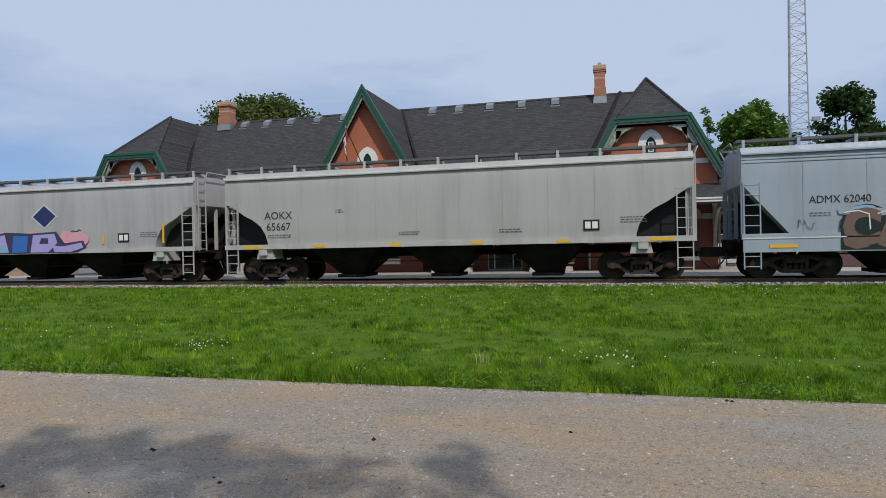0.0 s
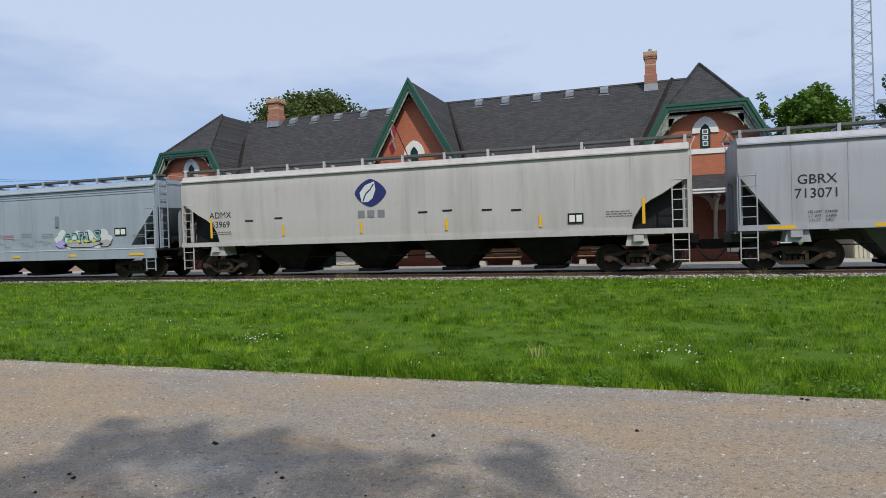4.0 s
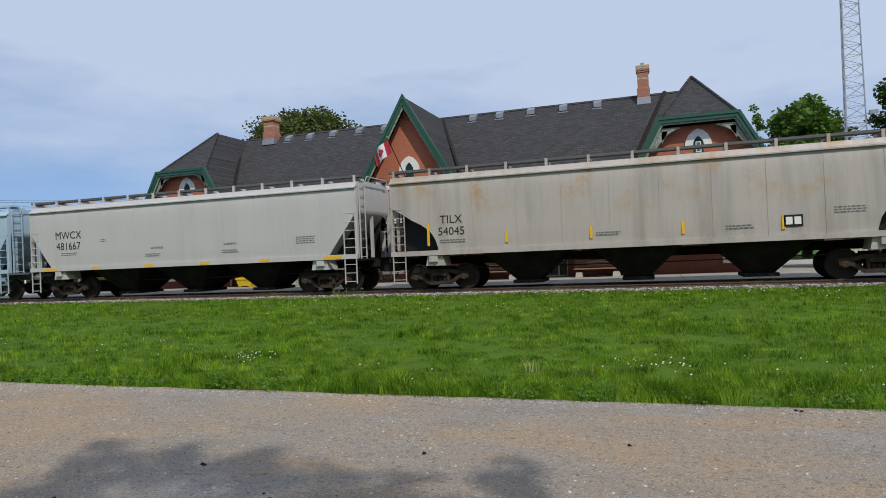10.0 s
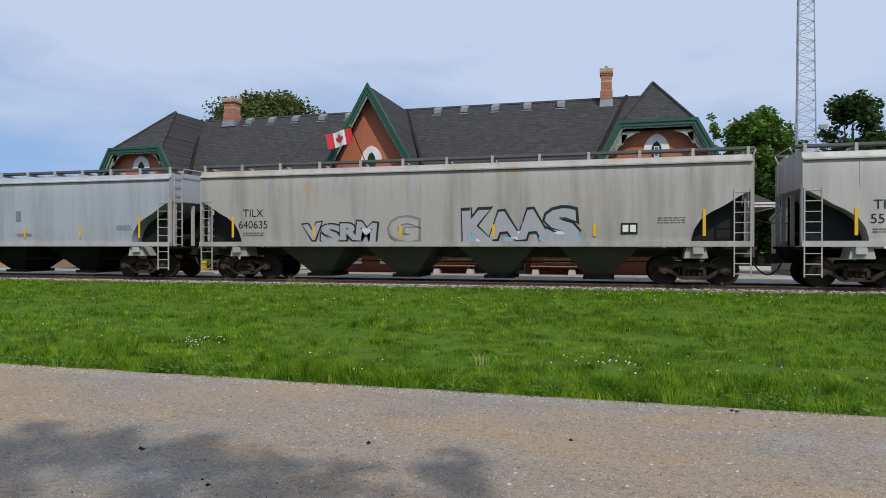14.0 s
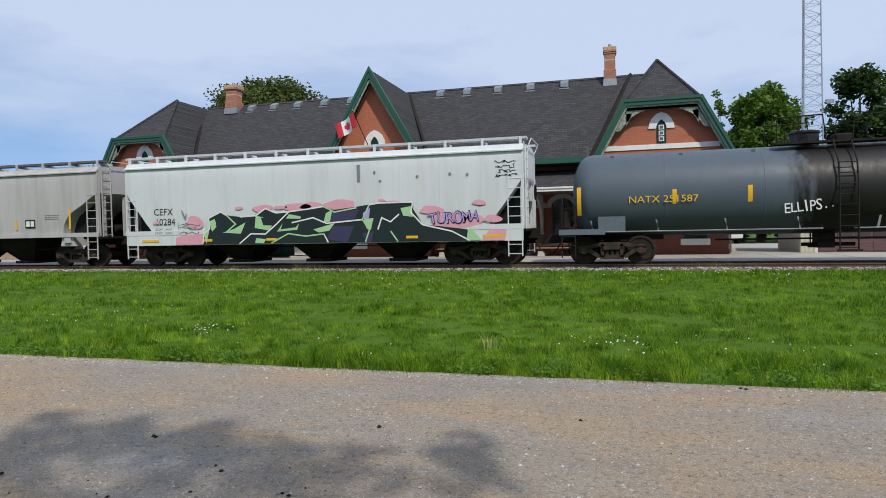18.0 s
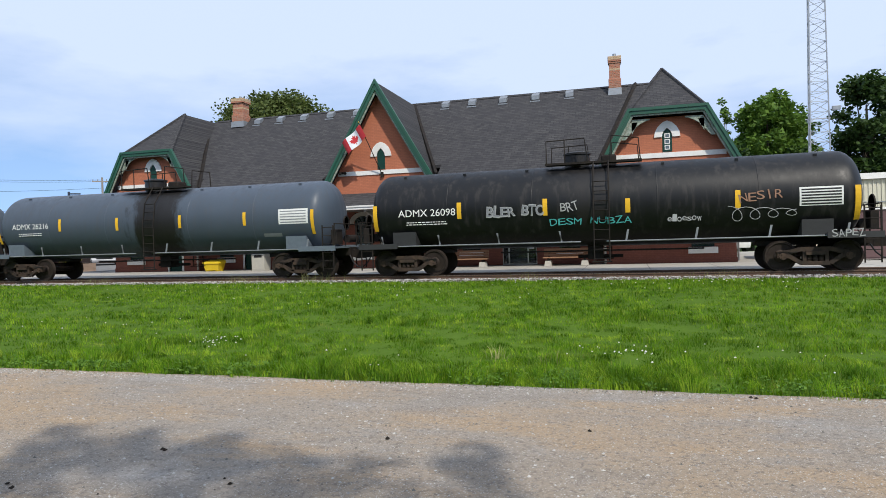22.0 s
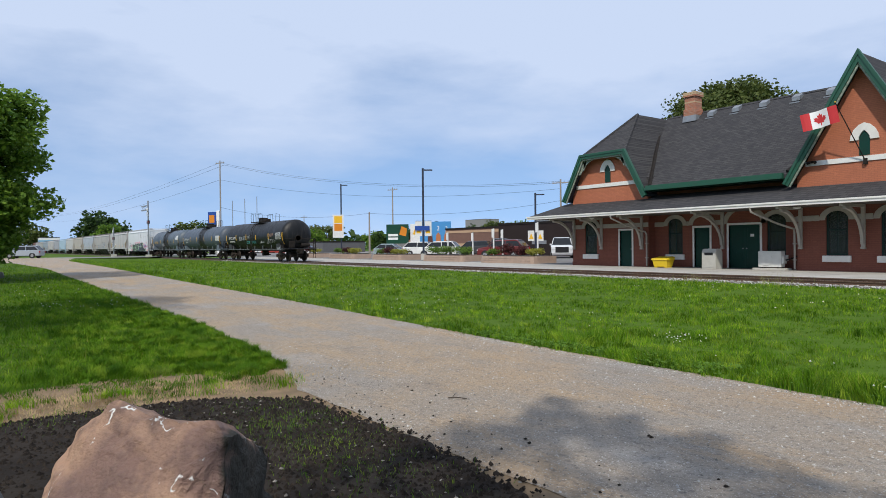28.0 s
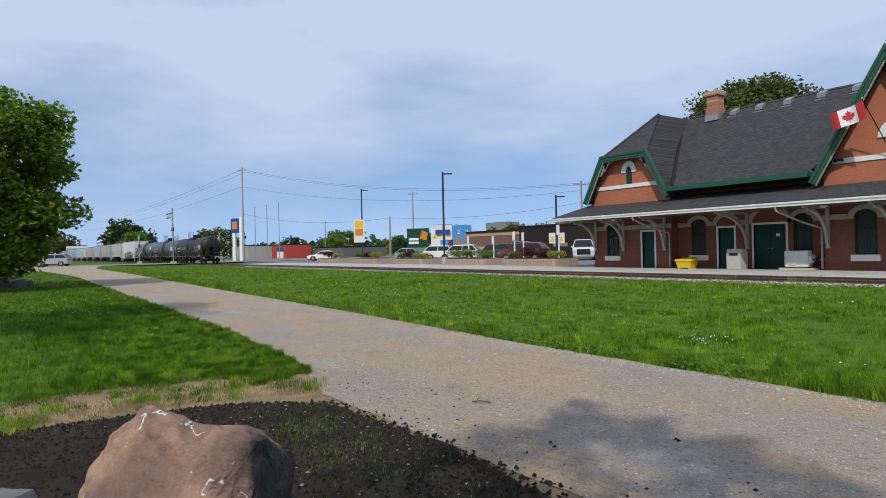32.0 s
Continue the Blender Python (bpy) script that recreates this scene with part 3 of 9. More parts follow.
    for a, b, y in ((-24.6, -21.68, 29.78), (-21.68, -14.28, EAVE_Y), (-14.28, -8.42, 29.78), (-8.42, -1.06, EAVE_Y), (-1.06, 1.84, 29.78)):
        z = EAVE_Z + (y - EAVE_Y) * SLOPE
        slab(geo, [(a, y, z), (b, y, z), (b, RIDGE_Y, RIDGE_Z), (a, RIDGE_Y, RIDGE_Z)], 0.16)
    return geo


roof = tagged(part("roof", slab(front_planes(),
                                [(-24.6, RIDGE_Y, RIDGE_Z), (1.84, RIDGE_Y, RIDGE_Z), (1.84, 41.45, EAVE_Z), (-24.6, 41.45, EAVE_Z)], 0.16), shingles),
              "steep dark grey shingle roof of the station", "roof", kind="structure")
part("ridge_cap", Geo().prism([(RIDGE_Y - 0.16, RIDGE_Z - 0.09), (RIDGE_Y, RIDGE_Z + 0.03), (RIDGE_Y + 0.16, RIDGE_Z - 0.09)], "x", -24.4, 1.6), shingles, roof)
for cx, dz in ((-24.58, 0.0), (1.84, 0.16)):
    k, yf, yb, h = 1.83, 28.95, 41.45, 2.90
    a, b = h - (6.66 - 4.2) / k, 9.28
    ya = 32.2
    g = Geo()
    for s in (-1, 1):
        pts = [(cx + s * h, yf, 4.2 + dz), (cx + s * a, yf, 6.66 + dz), (cx, ya, b), (cx, yf + yb - ya, b), (cx + s * a, yb, 6.66 + dz), (cx + s * h, yb, 4.2 + dz)]
        slab(g, pts if s < 0 else pts[::-1], 0.15)
    slab(g, [(cx - a, yf, 6.66 + dz), (cx + a, yf, 6.66 + dz), (cx, ya, b)], 0.15)
    slab(g, [(cx + a, yb, 6.66 + dz), (cx - a, yb, 6.66 + dz), (cx, yf + yb - ya, b)], 0.15)
    pav = part("pavilion_roof", g, shingles, roof, "clipped-gable shingle roof over the end bay")
    for s in (-1, 1):
        part("hip_cap", Geo().tube([(cx + s * a, yf, 6.69 + dz), (cx, ya, b + 0.03)], 0.07, 5), shingles, roof)
g = Geo()
yv = EAVE_Y + (9.22 - EAVE_Z) / SLOPE
for s in (-1, 1):
    pts = [(MID + 0.03 + s * 2.92, 28.95, 4.22), (MID + 0.03, 28.95, 9.22), (MID + 0.03, yv, 9.22)]
    slab(g, pts if s < 0 else pts[::-1], 0.14)
part("gablet_roof", g, shingles, roof, "steep shingle roof over the middle gable")
# valleys: darker strips where the roofs meet
for x0, x1, z0 in ((MID - 2.9, MID, 4.3), (MID + 2.9, MID, 4.3)):
    part("valley", Geo().tube([(x0, EAVE_Y + 0.1, EAVE_Z + 0.12), (x1, yv, 9.25)], 0.11, 5), steel_dark, roof)
for (xa, ya, za), (xb, yb, zb) in (((-24.95, 35.2, 9.40), (-21.45, 28.97, 4.58)), ((0.70, 35.2, 9.40), (-1.12, 28.97, 4.58))):
    part("valley", Geo().tube([(xa, ya, za), (xb, yb, zb)], 0.10, 5), steel_dark, roof, "dark metal roof valley")


def barge(cx, pts, dz=0.0):
    """Mitred green barge boards along the rake of a gable, with a worn fringe under them."""
    line = [Vector((x, z + dz)) for x, z in pts]

    def inset(off):
        out = []
        for i, p in enumerate(line):
            dirs = [(line[j + 1] - line[j]).normalized() for j in (i - 1, i) if 0 <= j < len(line) - 1]
            normals = [Vector((d.y, -d.x)) for d in dirs]
            m = sum(normals, Vector((0, 0))).normalized()
            out.append(p + m * (off / max(m.dot(normals[0]), 0.2)))
        return out
    for a, b, y0, y1, mat, nm, lb in ((0.0, 0.22, 28.80, 28.93, green_trim, "barge_board", "dark green barge board"), (0.18, 0.30, 28.87, 28.925, green_worn, "fringe", "weathered pale fringe"),
                                      (-0.05, 0.07, 28.76, 28.95, green_trim, "rake_mould", "green rake moulding")):
        p, q = inset(a), inset(b)
        for i in range(len(line) - 1):
            part(nm, Geo().prism([(cx + v.x, v.y) for v in (p[i], p[i + 1], q[i + 1], q[i])], "y", y0, y1), mat, roof, lb)


for cx, dz in ((-24.58, 0.02), (1.84, 0.18)):
    barge(cx, [(-2.98, 4.08), (-1.58, 6.70), (1.58, 6.70), (2.98, 4.08)], dz)
    for s in (-1, 1):
        arc = [(cx + s * (1.46 - 0.75 * t), 6.42 - 0.42 * (1 - t) ** 1.6 - (0.18 if t == 0 else 0)) for t in (0, 0.2, 0.4, 0.6, 0.8, 1.0)]
        part("corner_bracket", Geo().prism([*arc, (cx + s * 0.71, 6.47), (cx + s * 1.46, 6.47)], "y", 28.99, 29.05), green_worn, roof, "carved corner bracket with flaking paint")
        part("rake_bracket", Geo().prism([(cx + s * 1.52, 6.35), (cx + s * 1.9, 5.62), (cx + s * 1.72, 5.62), (cx + s * 1.5, 5.9), (cx + s * 1.3, 6.1), (cx + s * 1.22, 6.35)], "y", 28.99, 29.05), green_worn, roof)
barge(MID + 0.03, [(-3.0, 4.08), (0.0, 9.24), (3.0, 4.08)])
for a, b in ((-21.6, -14.4), (-8.36, -1.14)):
    part("eave_fascia", Geo().box(a, 28.72, 4.34, b, 28.93, 4.46).box(a, 28.78, 4.46, b, 28.94, 4.60), green_trim, roof, "dark green eave and gutter")
    part("soffit", Geo().box(a, 28.94, 4.30, b, 30.0, 4.36), green_dark, roof)
for xs in ([-21.26, -19.75, -18.18, -16.45, -14.78], [-9.44, -7.92, -6.19, -4.44, -2.65]):
    for x in xs:
        yy = EAVE_Y + (9.0 - EAVE_Z) / SLOPE
        v = part("roof_vent", Geo().prism([(yy - 0.22, 8.88), (yy - 0.22, 9.10), (yy + 0.16, 9.30), (yy + 0.2, 9.1)], "x", x - 0.20, x + 0.20), galvanised, roof, "small grey metal roof vent")
        part("flashing", Geo().box(x - 0.26, yy - 0.36, 8.74, x + 0.26, yy - 0.235, 8.80), galvanised, v)


def chimney(x0, x1, z0, z1, label):
    cy = 34.75
    d = (x1 - x0) / 2
    mx = (x0 + x1) / 2
    ch = thing("chimney", label, "chimney", pose(mx, cy, z0))
    h = z1 - z0
    n = max(int(h / 0.088), 6)
    for i in range(n):
        t = i / (n - 1)
        w = d * (1.0 + (0.22 if t > 0.86 else 0.12 if t > 0.8 else 0.14 if t < 0.28 else 0.0))
        part("brick_course", Geo().bevel_box(-w, -w, i * h / n + 0.004, w, w, (i + 1) * h / n, 0.012), brick_buff if 0.55 < t < 0.72 and i % 2 or t > 0.9 else brick_raw, ch)
    part("mortar_core", Geo().box(-d * 0.97, -d * 0.97, 0, d * 0.97, d * 0.97, h - 0.02), concrete, ch)
    part("flashing", Geo().rings([[(-d * 1.25, -d * 1.3, -0.3), (d * 1.25, -d * 1.3, -0.3), (d * 1.25, d * 1.25, -0.1), (-d * 1.25, d * 1.25, -0.1)],
                                  [(-d * 1.18, -d * 1.18, 0.06), (d * 1.18, -d * 1.18, 0.06), (d * 1.18, d * 1.18, 0.06), (-d * 1.18, d * 1.18, 0.06)]]), galvanised, ch, "grey lead flashing")
    part("flue", Geo().cyl((0, 0, h - 0.02), (0, 0, h + 0.18), 0.05 if d > 0.35 else 0.09, 8), galvanised, ch)
    return ch


chimney(-22.86, -22.16, 9.05, 10.5, "broad weathered brick chimney on the roof ridge")
chimney(-0.60, -0.05, 9.05, 10.75, "tall slim red and buff brick chimney")

# ---- canopy ----
CX0, CX1, CY, CZ = -28.9, 6.1, 27.2, 3.20
g = Geo()
slab(g, [(CX0, CY, CZ), (CX1, CY, CZ), (4.9, 30.05, 4.16), (-27.7, 30.05, 4.16)], 0.12)
slab(g, [(CX1, CY, CZ), (CX1, 43.0, CZ), (4.5, 40.6, 4.0), (4.5, 29.75, 4.06)], 0.12)
slab(g, [(CX0, 43.0, CZ), (CX0, CY, CZ), (-27.3, 29.75, 4.06), (-27.3, 40.6, 4.0)], 0.12)
canopy = tagged(part("canopy", g, shingles), "long shingle-covered platform canopy round the station", "canopy", kind="structure")
part("fascia", Geo().box(CX0 - 0.02, CY - 0.10, 3.03, CX1 + 0.02, CY - 0.002, 3.14).box(CX0 - 0.04, CY - 0.14, 3.14, CX1 + 0.04, CY - 0.002, 3.21), trim_white, canopy, "white gutter board")
part("side_fascia", Geo().box(CX1 + 0.001, CY, 3.03, CX1 + 0.1, 43, 3.21), trim_white, canopy)
part("side_fascia", Geo().box(CX0 - 0.1, CY, 3.03, CX0 - 0.001, 43, 3.21), trim_white, canopy)
part("soffit", Geo().box(CX0 + 0.02, CY + 0.01, 3.035, CX1 - 0.02, RECESS - 0.003, 3.07), soffit_paint, canopy, "brown boarded soffit")


def bracket(x, wall_y, side=None):
    """A curved timber canopy bracket with a wall post."""
    reach = wall_y - CY - 0.45
    outer, inner = [], []
    for i in range(9):
        t = i / 8
        y = wall_y - 0.11 - reach * (1 - math.cos(t * math.pi / 2))
        z = 1.42 + 1.55 * math.sin(t * math.pi / 2)
        outer.append((y, z))
        inner.append((y - 0.10 * (1 - t), z - 0.02 - 0.13 * t))
    g = Geo()
    for i in range(8):
        g.prism([outer[i], outer[i + 1], inner[i + 1], inner[i]], "x", x - 0.06, x + 0.06)
    b = tagged(part("canopy_bracket", g, trim_cream, label=""), "curved cream timber bracket under the canopy", "bracket", group="canopy brackets")
    part("wall_post", Geo().bevel_box(x - 0.075, wall_y - 0.12, 1.30, x + 0.075, wall_y - 0.002, 3.03, 0.012), trim_cream, b)
    part("top_beam", Geo().box(x - 0.06, CY + 0.06, 2.92, x + 0.06, wall_y - 0.125, 3.03), trim_cream, b)
    part("foot", Geo().bevel_box(x - 0.09, wall_y - 0.15, 1.20, x + 0.09, wall_y - 0.003, 1.30, 0.02), trim_cream, b)


for x in (-27.15, -25.05, -22.25, -14.0 + 0.12, -11.40, -8.78, -0.70, 2.16, 4.38):
    bracket(x, FRONT)
for x in (-17.9, -6.15, -3.40):
    bracket(x, RECESS)

# ---- windows, doors, trim under the canopy ----


def arch_band(parent_wall_y, segs, arches, name):
    """White stone string course that rises over the openings as arches."""
    g = thing(name, "cream stone string course with arches over the openings", "trim", kind="structure")
    y0, y1 = parent_wall_y - 0.05, parent_wall_y - 0.001
    for a, b in segs:
        part("band", Geo().box(a, y0, 2.42, b, y1, 2.66), trim_cream, g)
    for c, r in arches:
        k = Geo()
        n = 12
        for i in range(n):
            p, q = math.pi * i / n, math.pi * (i + 1) / n
            k.prism([(c + math.cos(u) * w, 2.42 + 0.02 + math.sin(u) * w * 0.82) for u, w in ((p, r), (q, r), (q, r + 0.24), (p, r + 0.24))], "y", y0, y1)
        part("arch", k, trim_cream, g)


def course(y, a, b, centres, name):
    edges = [a] + [v for c, r in centres for v in (c - r - 0.24, c + r + 0.24)] + [b]
    arch_band(y, [(p, q) for p, q in zip(edges[::2], edges[1::2]) if q - p > 0.05], centres, name)


course(FRONT, -27.3, -21.85, [(-25.87, 0.48)], "string_course_1")
course(FRONT, -14.05, -8.65, [(-12.42, 0.47), (-10.34, 0.47)], "string_course_2")
course(FRONT, -0.83, 4.51, [(1.2, 0.82), (3.18, 0.50)], "string_course_3")
course(RECESS, -21.85, -14.05, [(-20.6, 0.47), (-19.05, 0.52), (-16.82, 0.85), (-15.27, 0.47)], "string_course_4")
course(RECESS, -8.65, -0.83, [(-7.10, 0.49), (-4.78, 0.9), (-2.46, 0.51)], "string_course_5")

frame_dark = surface("window_frame_paint", (0.012, 0.035, 0.03), 0.45, (0.02, 0.03, 0.028), 3, 30, spec=0.2)


def sash_window(n, c, w, y, curtain):
    win = thing("window_%d" % n, "tall dark sash window with white stone sill", "window", pose(c, y, SILL), kind="structure")
    h = HEAD - SILL
    f = Geo()
    f.box(-w / 2, 0.04, 0, -w / 2 + 0.07, 0.16, h).box(w / 2 - 0.07, 0.04, 0, w / 2, 0.16, h).box(-w / 2 + 0.07, 0.04, h - 0.12, w / 2 - 0.07, 0.16, h).box(-w / 2 + 0.07, 0.04, 0, w / 2 - 0.07, 0.16, 0.08)
    part("window_frame", f, frame_dark, win)
    part("meeting_rail", Geo().box(-w / 2 + 0.07, 0.06, h * 0.52, w / 2 - 0.07, 0.12, h * 0.52 + 0.05), frame_dark, win)
    part("mullion", Geo().box(-0.015, 0.07, 0.08, 0.015, 0.11, h - 0.12), frame_dark, win)
    for a, b in ((0.08, h * 0.52), (h * 0.52 + 0.05, h - 0.12)):
        part("pane", Geo().box(-w / 2 + 0.07, 0.088, a, w / 2 - 0.07, 0.094, b), window_glass, win)
    if curtain:
        k = Geo()
        pts = []
        for i in range(25):
            x = -w / 2 + 0.09 + (w - 0.18) * i / 24
            pts.append((x, 0.20 + 0.025 * math.sin(i * 1.9)))
        for (x0, y0), (x1, y1) in zip(pts, pts[1:]):
            k.quad((x0, y0, 0.02), (x1, y1, 0.02), (x1, y1, h * 0.95), (x0, y0, h * 0.95))
        part("curtain", k, curtain_cloth, win, "pale net curtain")
    part("window_sill", Geo().bevel_box(-w / 2 - 0.13, -0.12, -0.28, w / 2 + 0.13, 0.035, -0.01, 0.02), trim_white, win, "white painted stone sill")


n = 0
for c, w in WIN_BAY:
    n += 1
    sash_window(n, c, w, FRONT, True)
for c, w in WIN_REC:
    n += 1
    sash_window(n, c, w, RECESS, n == 6)


def panel_door(n, c, w, h, y, leaves, label, open_frame=True):
    d = thing("door_%d" % n, label, "door", pose(c, y, PLAT), kind="structure")
    hh = h - PLAT
    part("door_frame", Geo().box(-w / 2 - 0.10, -0.03, 0, -w / 2, 0.2, hh + 0.1).box(w / 2, -0.03, 0, w / 2 + 0.10, 0.2, hh + 0.1).box(-w / 2, -0.03, hh, w / 2, 0.2, hh + 0.1), trim_white, d, "white door frame")
    lw = w / leaves
    for i in range(leaves):
        x0 = -w / 2 + i * lw
        leaf = part("door_leaf", Geo().box(x0 + 0.005, 0.08, 0.01, x0 + lw - 0.005, 0.13, hh - 0.005), green_dark, d, "dark green door leaf")
        for z0, z1 in ((0.15, 0.8), (0.95, hh - 0.15)):
            part("panel", Geo().bevel_box(x0 + 0.13, 0.066, z0, x0 + lw - 0.13, 0.0795, z1, 0.006), green_dark, leaf)
        part("handle", Geo().cyl((x0 + (lw - 0.09 if i == 0 else 0.09), 0.02, 0.98), (x0 + (lw - 0.09 if i == 0 else 0.09), 0.079, 0.98), 0.028, 8), galvanised, leaf)
    return d


panel_door(1, DOORS["bay"][0], DOORS["bay"][1], DOORS["bay"][2], FRONT, 1, "dark door in a white frame at the station's end bay")
panel_door(2, DOORS["side"][0], DOORS["side"][1], DOORS["side"][2], RECESS, 1, "dark green single door in a white frame")
dd = panel_door(3, DOORS["double"][0], DOORS["double"][1], DOORS["double"][2], RECESS, 2, "dark green double door in a white frame")
part("notice", Geo().box(0.28, 0.055, 1.55, 0.46, 0.0655, 1.68), letter_white, dd, "small white notice")

c, w, h = DOORS["entry"]
alu = surface("aluminium", (0.55, 0.57, 0.58), 0.35, (0.42, 0.43, 0.44), 4, 40, metal=0.7)
ent = thing("door_4", "aluminium and glass entrance doors with sidelight", "door", pose(c, RECESS, PLAT), kind="structure")
hh = h - PLAT
xs = [-w / 2, -w / 2 + 0.30, w / 2 - 0.42, w / 2]
for x in xs:
    part("mullion", Geo().box(x - 0.03, 0.02, 0, x + 0.03, 0.12, hh), alu, ent)
for z in (0.0, 0.92, hh - 0.06):
    for a, b in zip(xs, xs[1:]):
        part("transom", Geo().box(a + 0.03, 0.03, z, b - 0.03, 0.11, z + 0.07), alu, ent)
for a, b in zip(xs, xs[1:]):
    for z0, z1 in ((0.07, 0.92), (0.99, hh - 0.06)):
        part("pane", Geo().box(a + 0.03, 0.066, z0, b - 0.03, 0.072, z1), window_glass, ent)
part("sticker", Geo().box(-0.42, 0.055, 1.20, -0.28, 0.065, 1.34), yellow_paint, ent, "yellow sticker")
for i in range(4):
    part("poster", Geo().box(w / 2 - 0.36 + 0.02 * (i % 2), 0.055, 0.75 + i * 0.24, w / 2 - 0.14 - 0.03 * (i % 2), 0.064, 0.93 + i * 0.24), letter_white, ent, "white lettering poster")

# ---- freight train ----
def arc_poly(cx, cz, r, a0, a1, n):
    return [(cx + r * math.cos(radians(a0 + (a1 - a0) * i / n)), cz + r * math.sin(radians(a0 + (a1 - a0) * i / n))) for i in range(n + 1)]


WHEEL_R = 0.457
AXLE = 0.889


def truck_meshes():
    out = {}
    wheel = Geo()
    for s in (-1, 1):
        prof = [(0.655, 0.10), (0.655, 0.40), (0.68, 0.485), (0.715, 0.462), (0.80, 0.455), (0.80, 0.40), (0.765, 0.375), (0.75, 0.20), (0.775, 0.17), (0.785, 0.11)]
        wheel.lathe([(s * a, r) for a, r in prof], "y", seg=28)
        wheel.cyl((0, s * 0.79, 0), (0, s * 1.02, 0), 0.085, 12)
    wheel.cyl((0, -0.66, 0), (0, 0.66, 0), 0.085, 12)
    out["wheelset"] = wheel.mesh("wheelset", True)
    out["wheelset"].materials.append(wheel_steel)
    cap = Geo()
    for s in (-1,):
        cap.cyl((0, s * 1.021, 0), (0, s * 1.10, 0), 0.105, 12)
        for k in range(3):
            a = 2.1 * k
            cap.cyl((0.06 * math.cos(a), s * 1.10, 0.06 * math.sin(a)), (0.06 * math.cos(a), s * 1.125, 0.06 * math.sin(a)), 0.018, 6)
    out["bearing_caps"] = cap.mesh("bearing_caps", True)
    out["bearing_caps"].materials.append(truck_steel)
    top = [(-1.10, 0.50), (-1.02, 0.60), (-0.74, 0.62), (-0.45, 0.72), (0.45, 0.72), (0.74, 0.62), (1.02, 0.60), (1.10, 0.50)]
    low = [(1.06, 0.40), (0.76, 0.45), (0.42, 0.20), (-0.42, 0.20), (-0.76, 0.45), (-1.06, 0.40)]
    f = Geo()
    # cast side frame with two windows and a spring opening
    def bar(pts, w):
        for p, q in zip(pts, pts[1:]):
            d = Vector((q[0] - p[0], q[1] - p[1])).normalized()
            nrm = Vector((-d.y, d.x)) * w / 2
            f.prism([(p[0] + nrm.x, p[1] + nrm.y), (q[0] + nrm.x, q[1] + nrm.y), (q[0] - nrm.x, q[1] - nrm.y), (p[0] - nrm.x, p[1] - nrm.y)], "y", -0.07, 0.07)
    bar([(-1.06, 0.54), (-0.70, 0.58), (-0.42, 0.66), (0.42, 0.66), (0.70, 0.58), (1.06, 0.54)], 0.13)
    bar([(-0.80, 0.52), (-0.38, 0.24), (0.38, 0.24), (0.80, 0.52)], 0.12)
    bar([(-0.30, 0.24), (-0.30, 0.66)], 0.10)
    bar([(0.30, 0.24), (0.30, 0.66)], 0.10)
    for s in (-1, 1):
        f.prism([(s * AXLE - 0.16, 0.60), (s * AXLE + 0.16, 0.60), (s * AXLE + 0.15, 0.40), (s * AXLE - 0.15, 0.40)], "y", -0.065, 0.085)
    out["side_frame"] = f.mesh("side_frame")
    out["side_frame"].materials.append(truck_steel)
    coil = [(0.30 + 0.0225 * k, 0.078 if k % 2 else 0.058) for k in range(9)]
    out["spring"] = Geo().lathe(coil, "z", (0, 0, 0), 12).mesh("spring")
    out["spring"].materials.append(truck_steel)
    out["bolster_end"] = Geo().box(-0.27, -0.13, 0.49, 0.27, 0.14, 0.60).mesh("bolster_end")
    out["bolster_end"].materials.append(truck_steel)
    bo = Geo().box(-0.2, -0.90, 0.42, 0.2, 0.90, 0.66).cyl((0, 0, 0.66), (0, 0, 0.80), 0.28, 14).box(-1.0, -0.55, 0.50, -0.40, 0.55, 0.58).box(0.40, -0.55, 0.50, 1.0, 0.55, 0.58)
    out["bolster"] = bo.mesh("bolster")
    out["bolster"].materials.append(truck_steel)
    return out


TRUCK = truck_meshes()
WHEELSETS = []


def add_truck(car, x):
    t = part("truck", TRUCK["bolster"], None, car, "rusty four-wheel truck", place=pose(x, 0, 0))
    for s in (-1, 1):
        part("side_frame", TRUCK["side_frame"], None, t, place=pose(0, s * 0.99, 0, 0, 0, 0 if s > 0 else 180))
        part("bolster_end", TRUCK["bolster_end"], None, t, place=pose(0, s * 0.99, 0))
        for q in (-0.16, 0, 0.16):
            part("spring", TRUCK["spring"], None, t, place=pose(q, s * 0.99, 0))
    for a in (-AXLE, AXLE):
        w = part("wheelset", TRUCK["wheelset"], None, t, place=pose(a, 0, WHEEL_R))
        WHEELSETS.append((w, a))
        for turn in (0, 180):
            part("bearing_cap", TRUCK["bearing_caps"], None, t, place=pose(a, 0, WHEEL_R, 0, 0, turn))


def half_width(z):
    return 1.55 - 0.05 * max(0.0, (1.55 - z) / 0.35) - 0.03 * max(0.0, (z - 3.4) / 0.4) ** 2


def hopper_body(hl, cut, round_cut):
    """Covered hopper body: bulged sides, arched roof, ends cut back over the trucks."""
    g, rings = Geo(), []
    stations = []
    for i in range(7):
        t = i / 6
        k = 1 - math.sqrt(max(0.0, 1 - (1 - t) ** 2)) if round_cut else 1 - t
        stations.append((cut * t, 1.38 + 1.52 * k))
    if round_cut:
        stations = [(0, 2.95), (0.4, 2.72), (0.8, 2.46), (1.15, 2.28), (1.45, 2.06), (1.64, 1.76), (1.72, 1.48), (1.73, 1.38)]
        cut = 1.73
    xs = [(-hl + a, z) for a, z in stations] + [(-hl + cut + (2 * hl - 2 * cut) * i / 12, 1.38) for i in range(1, 12)] + [(hl - a, z) for a, z in reversed(stations)]
    for x, zb in xs:
        prof = []
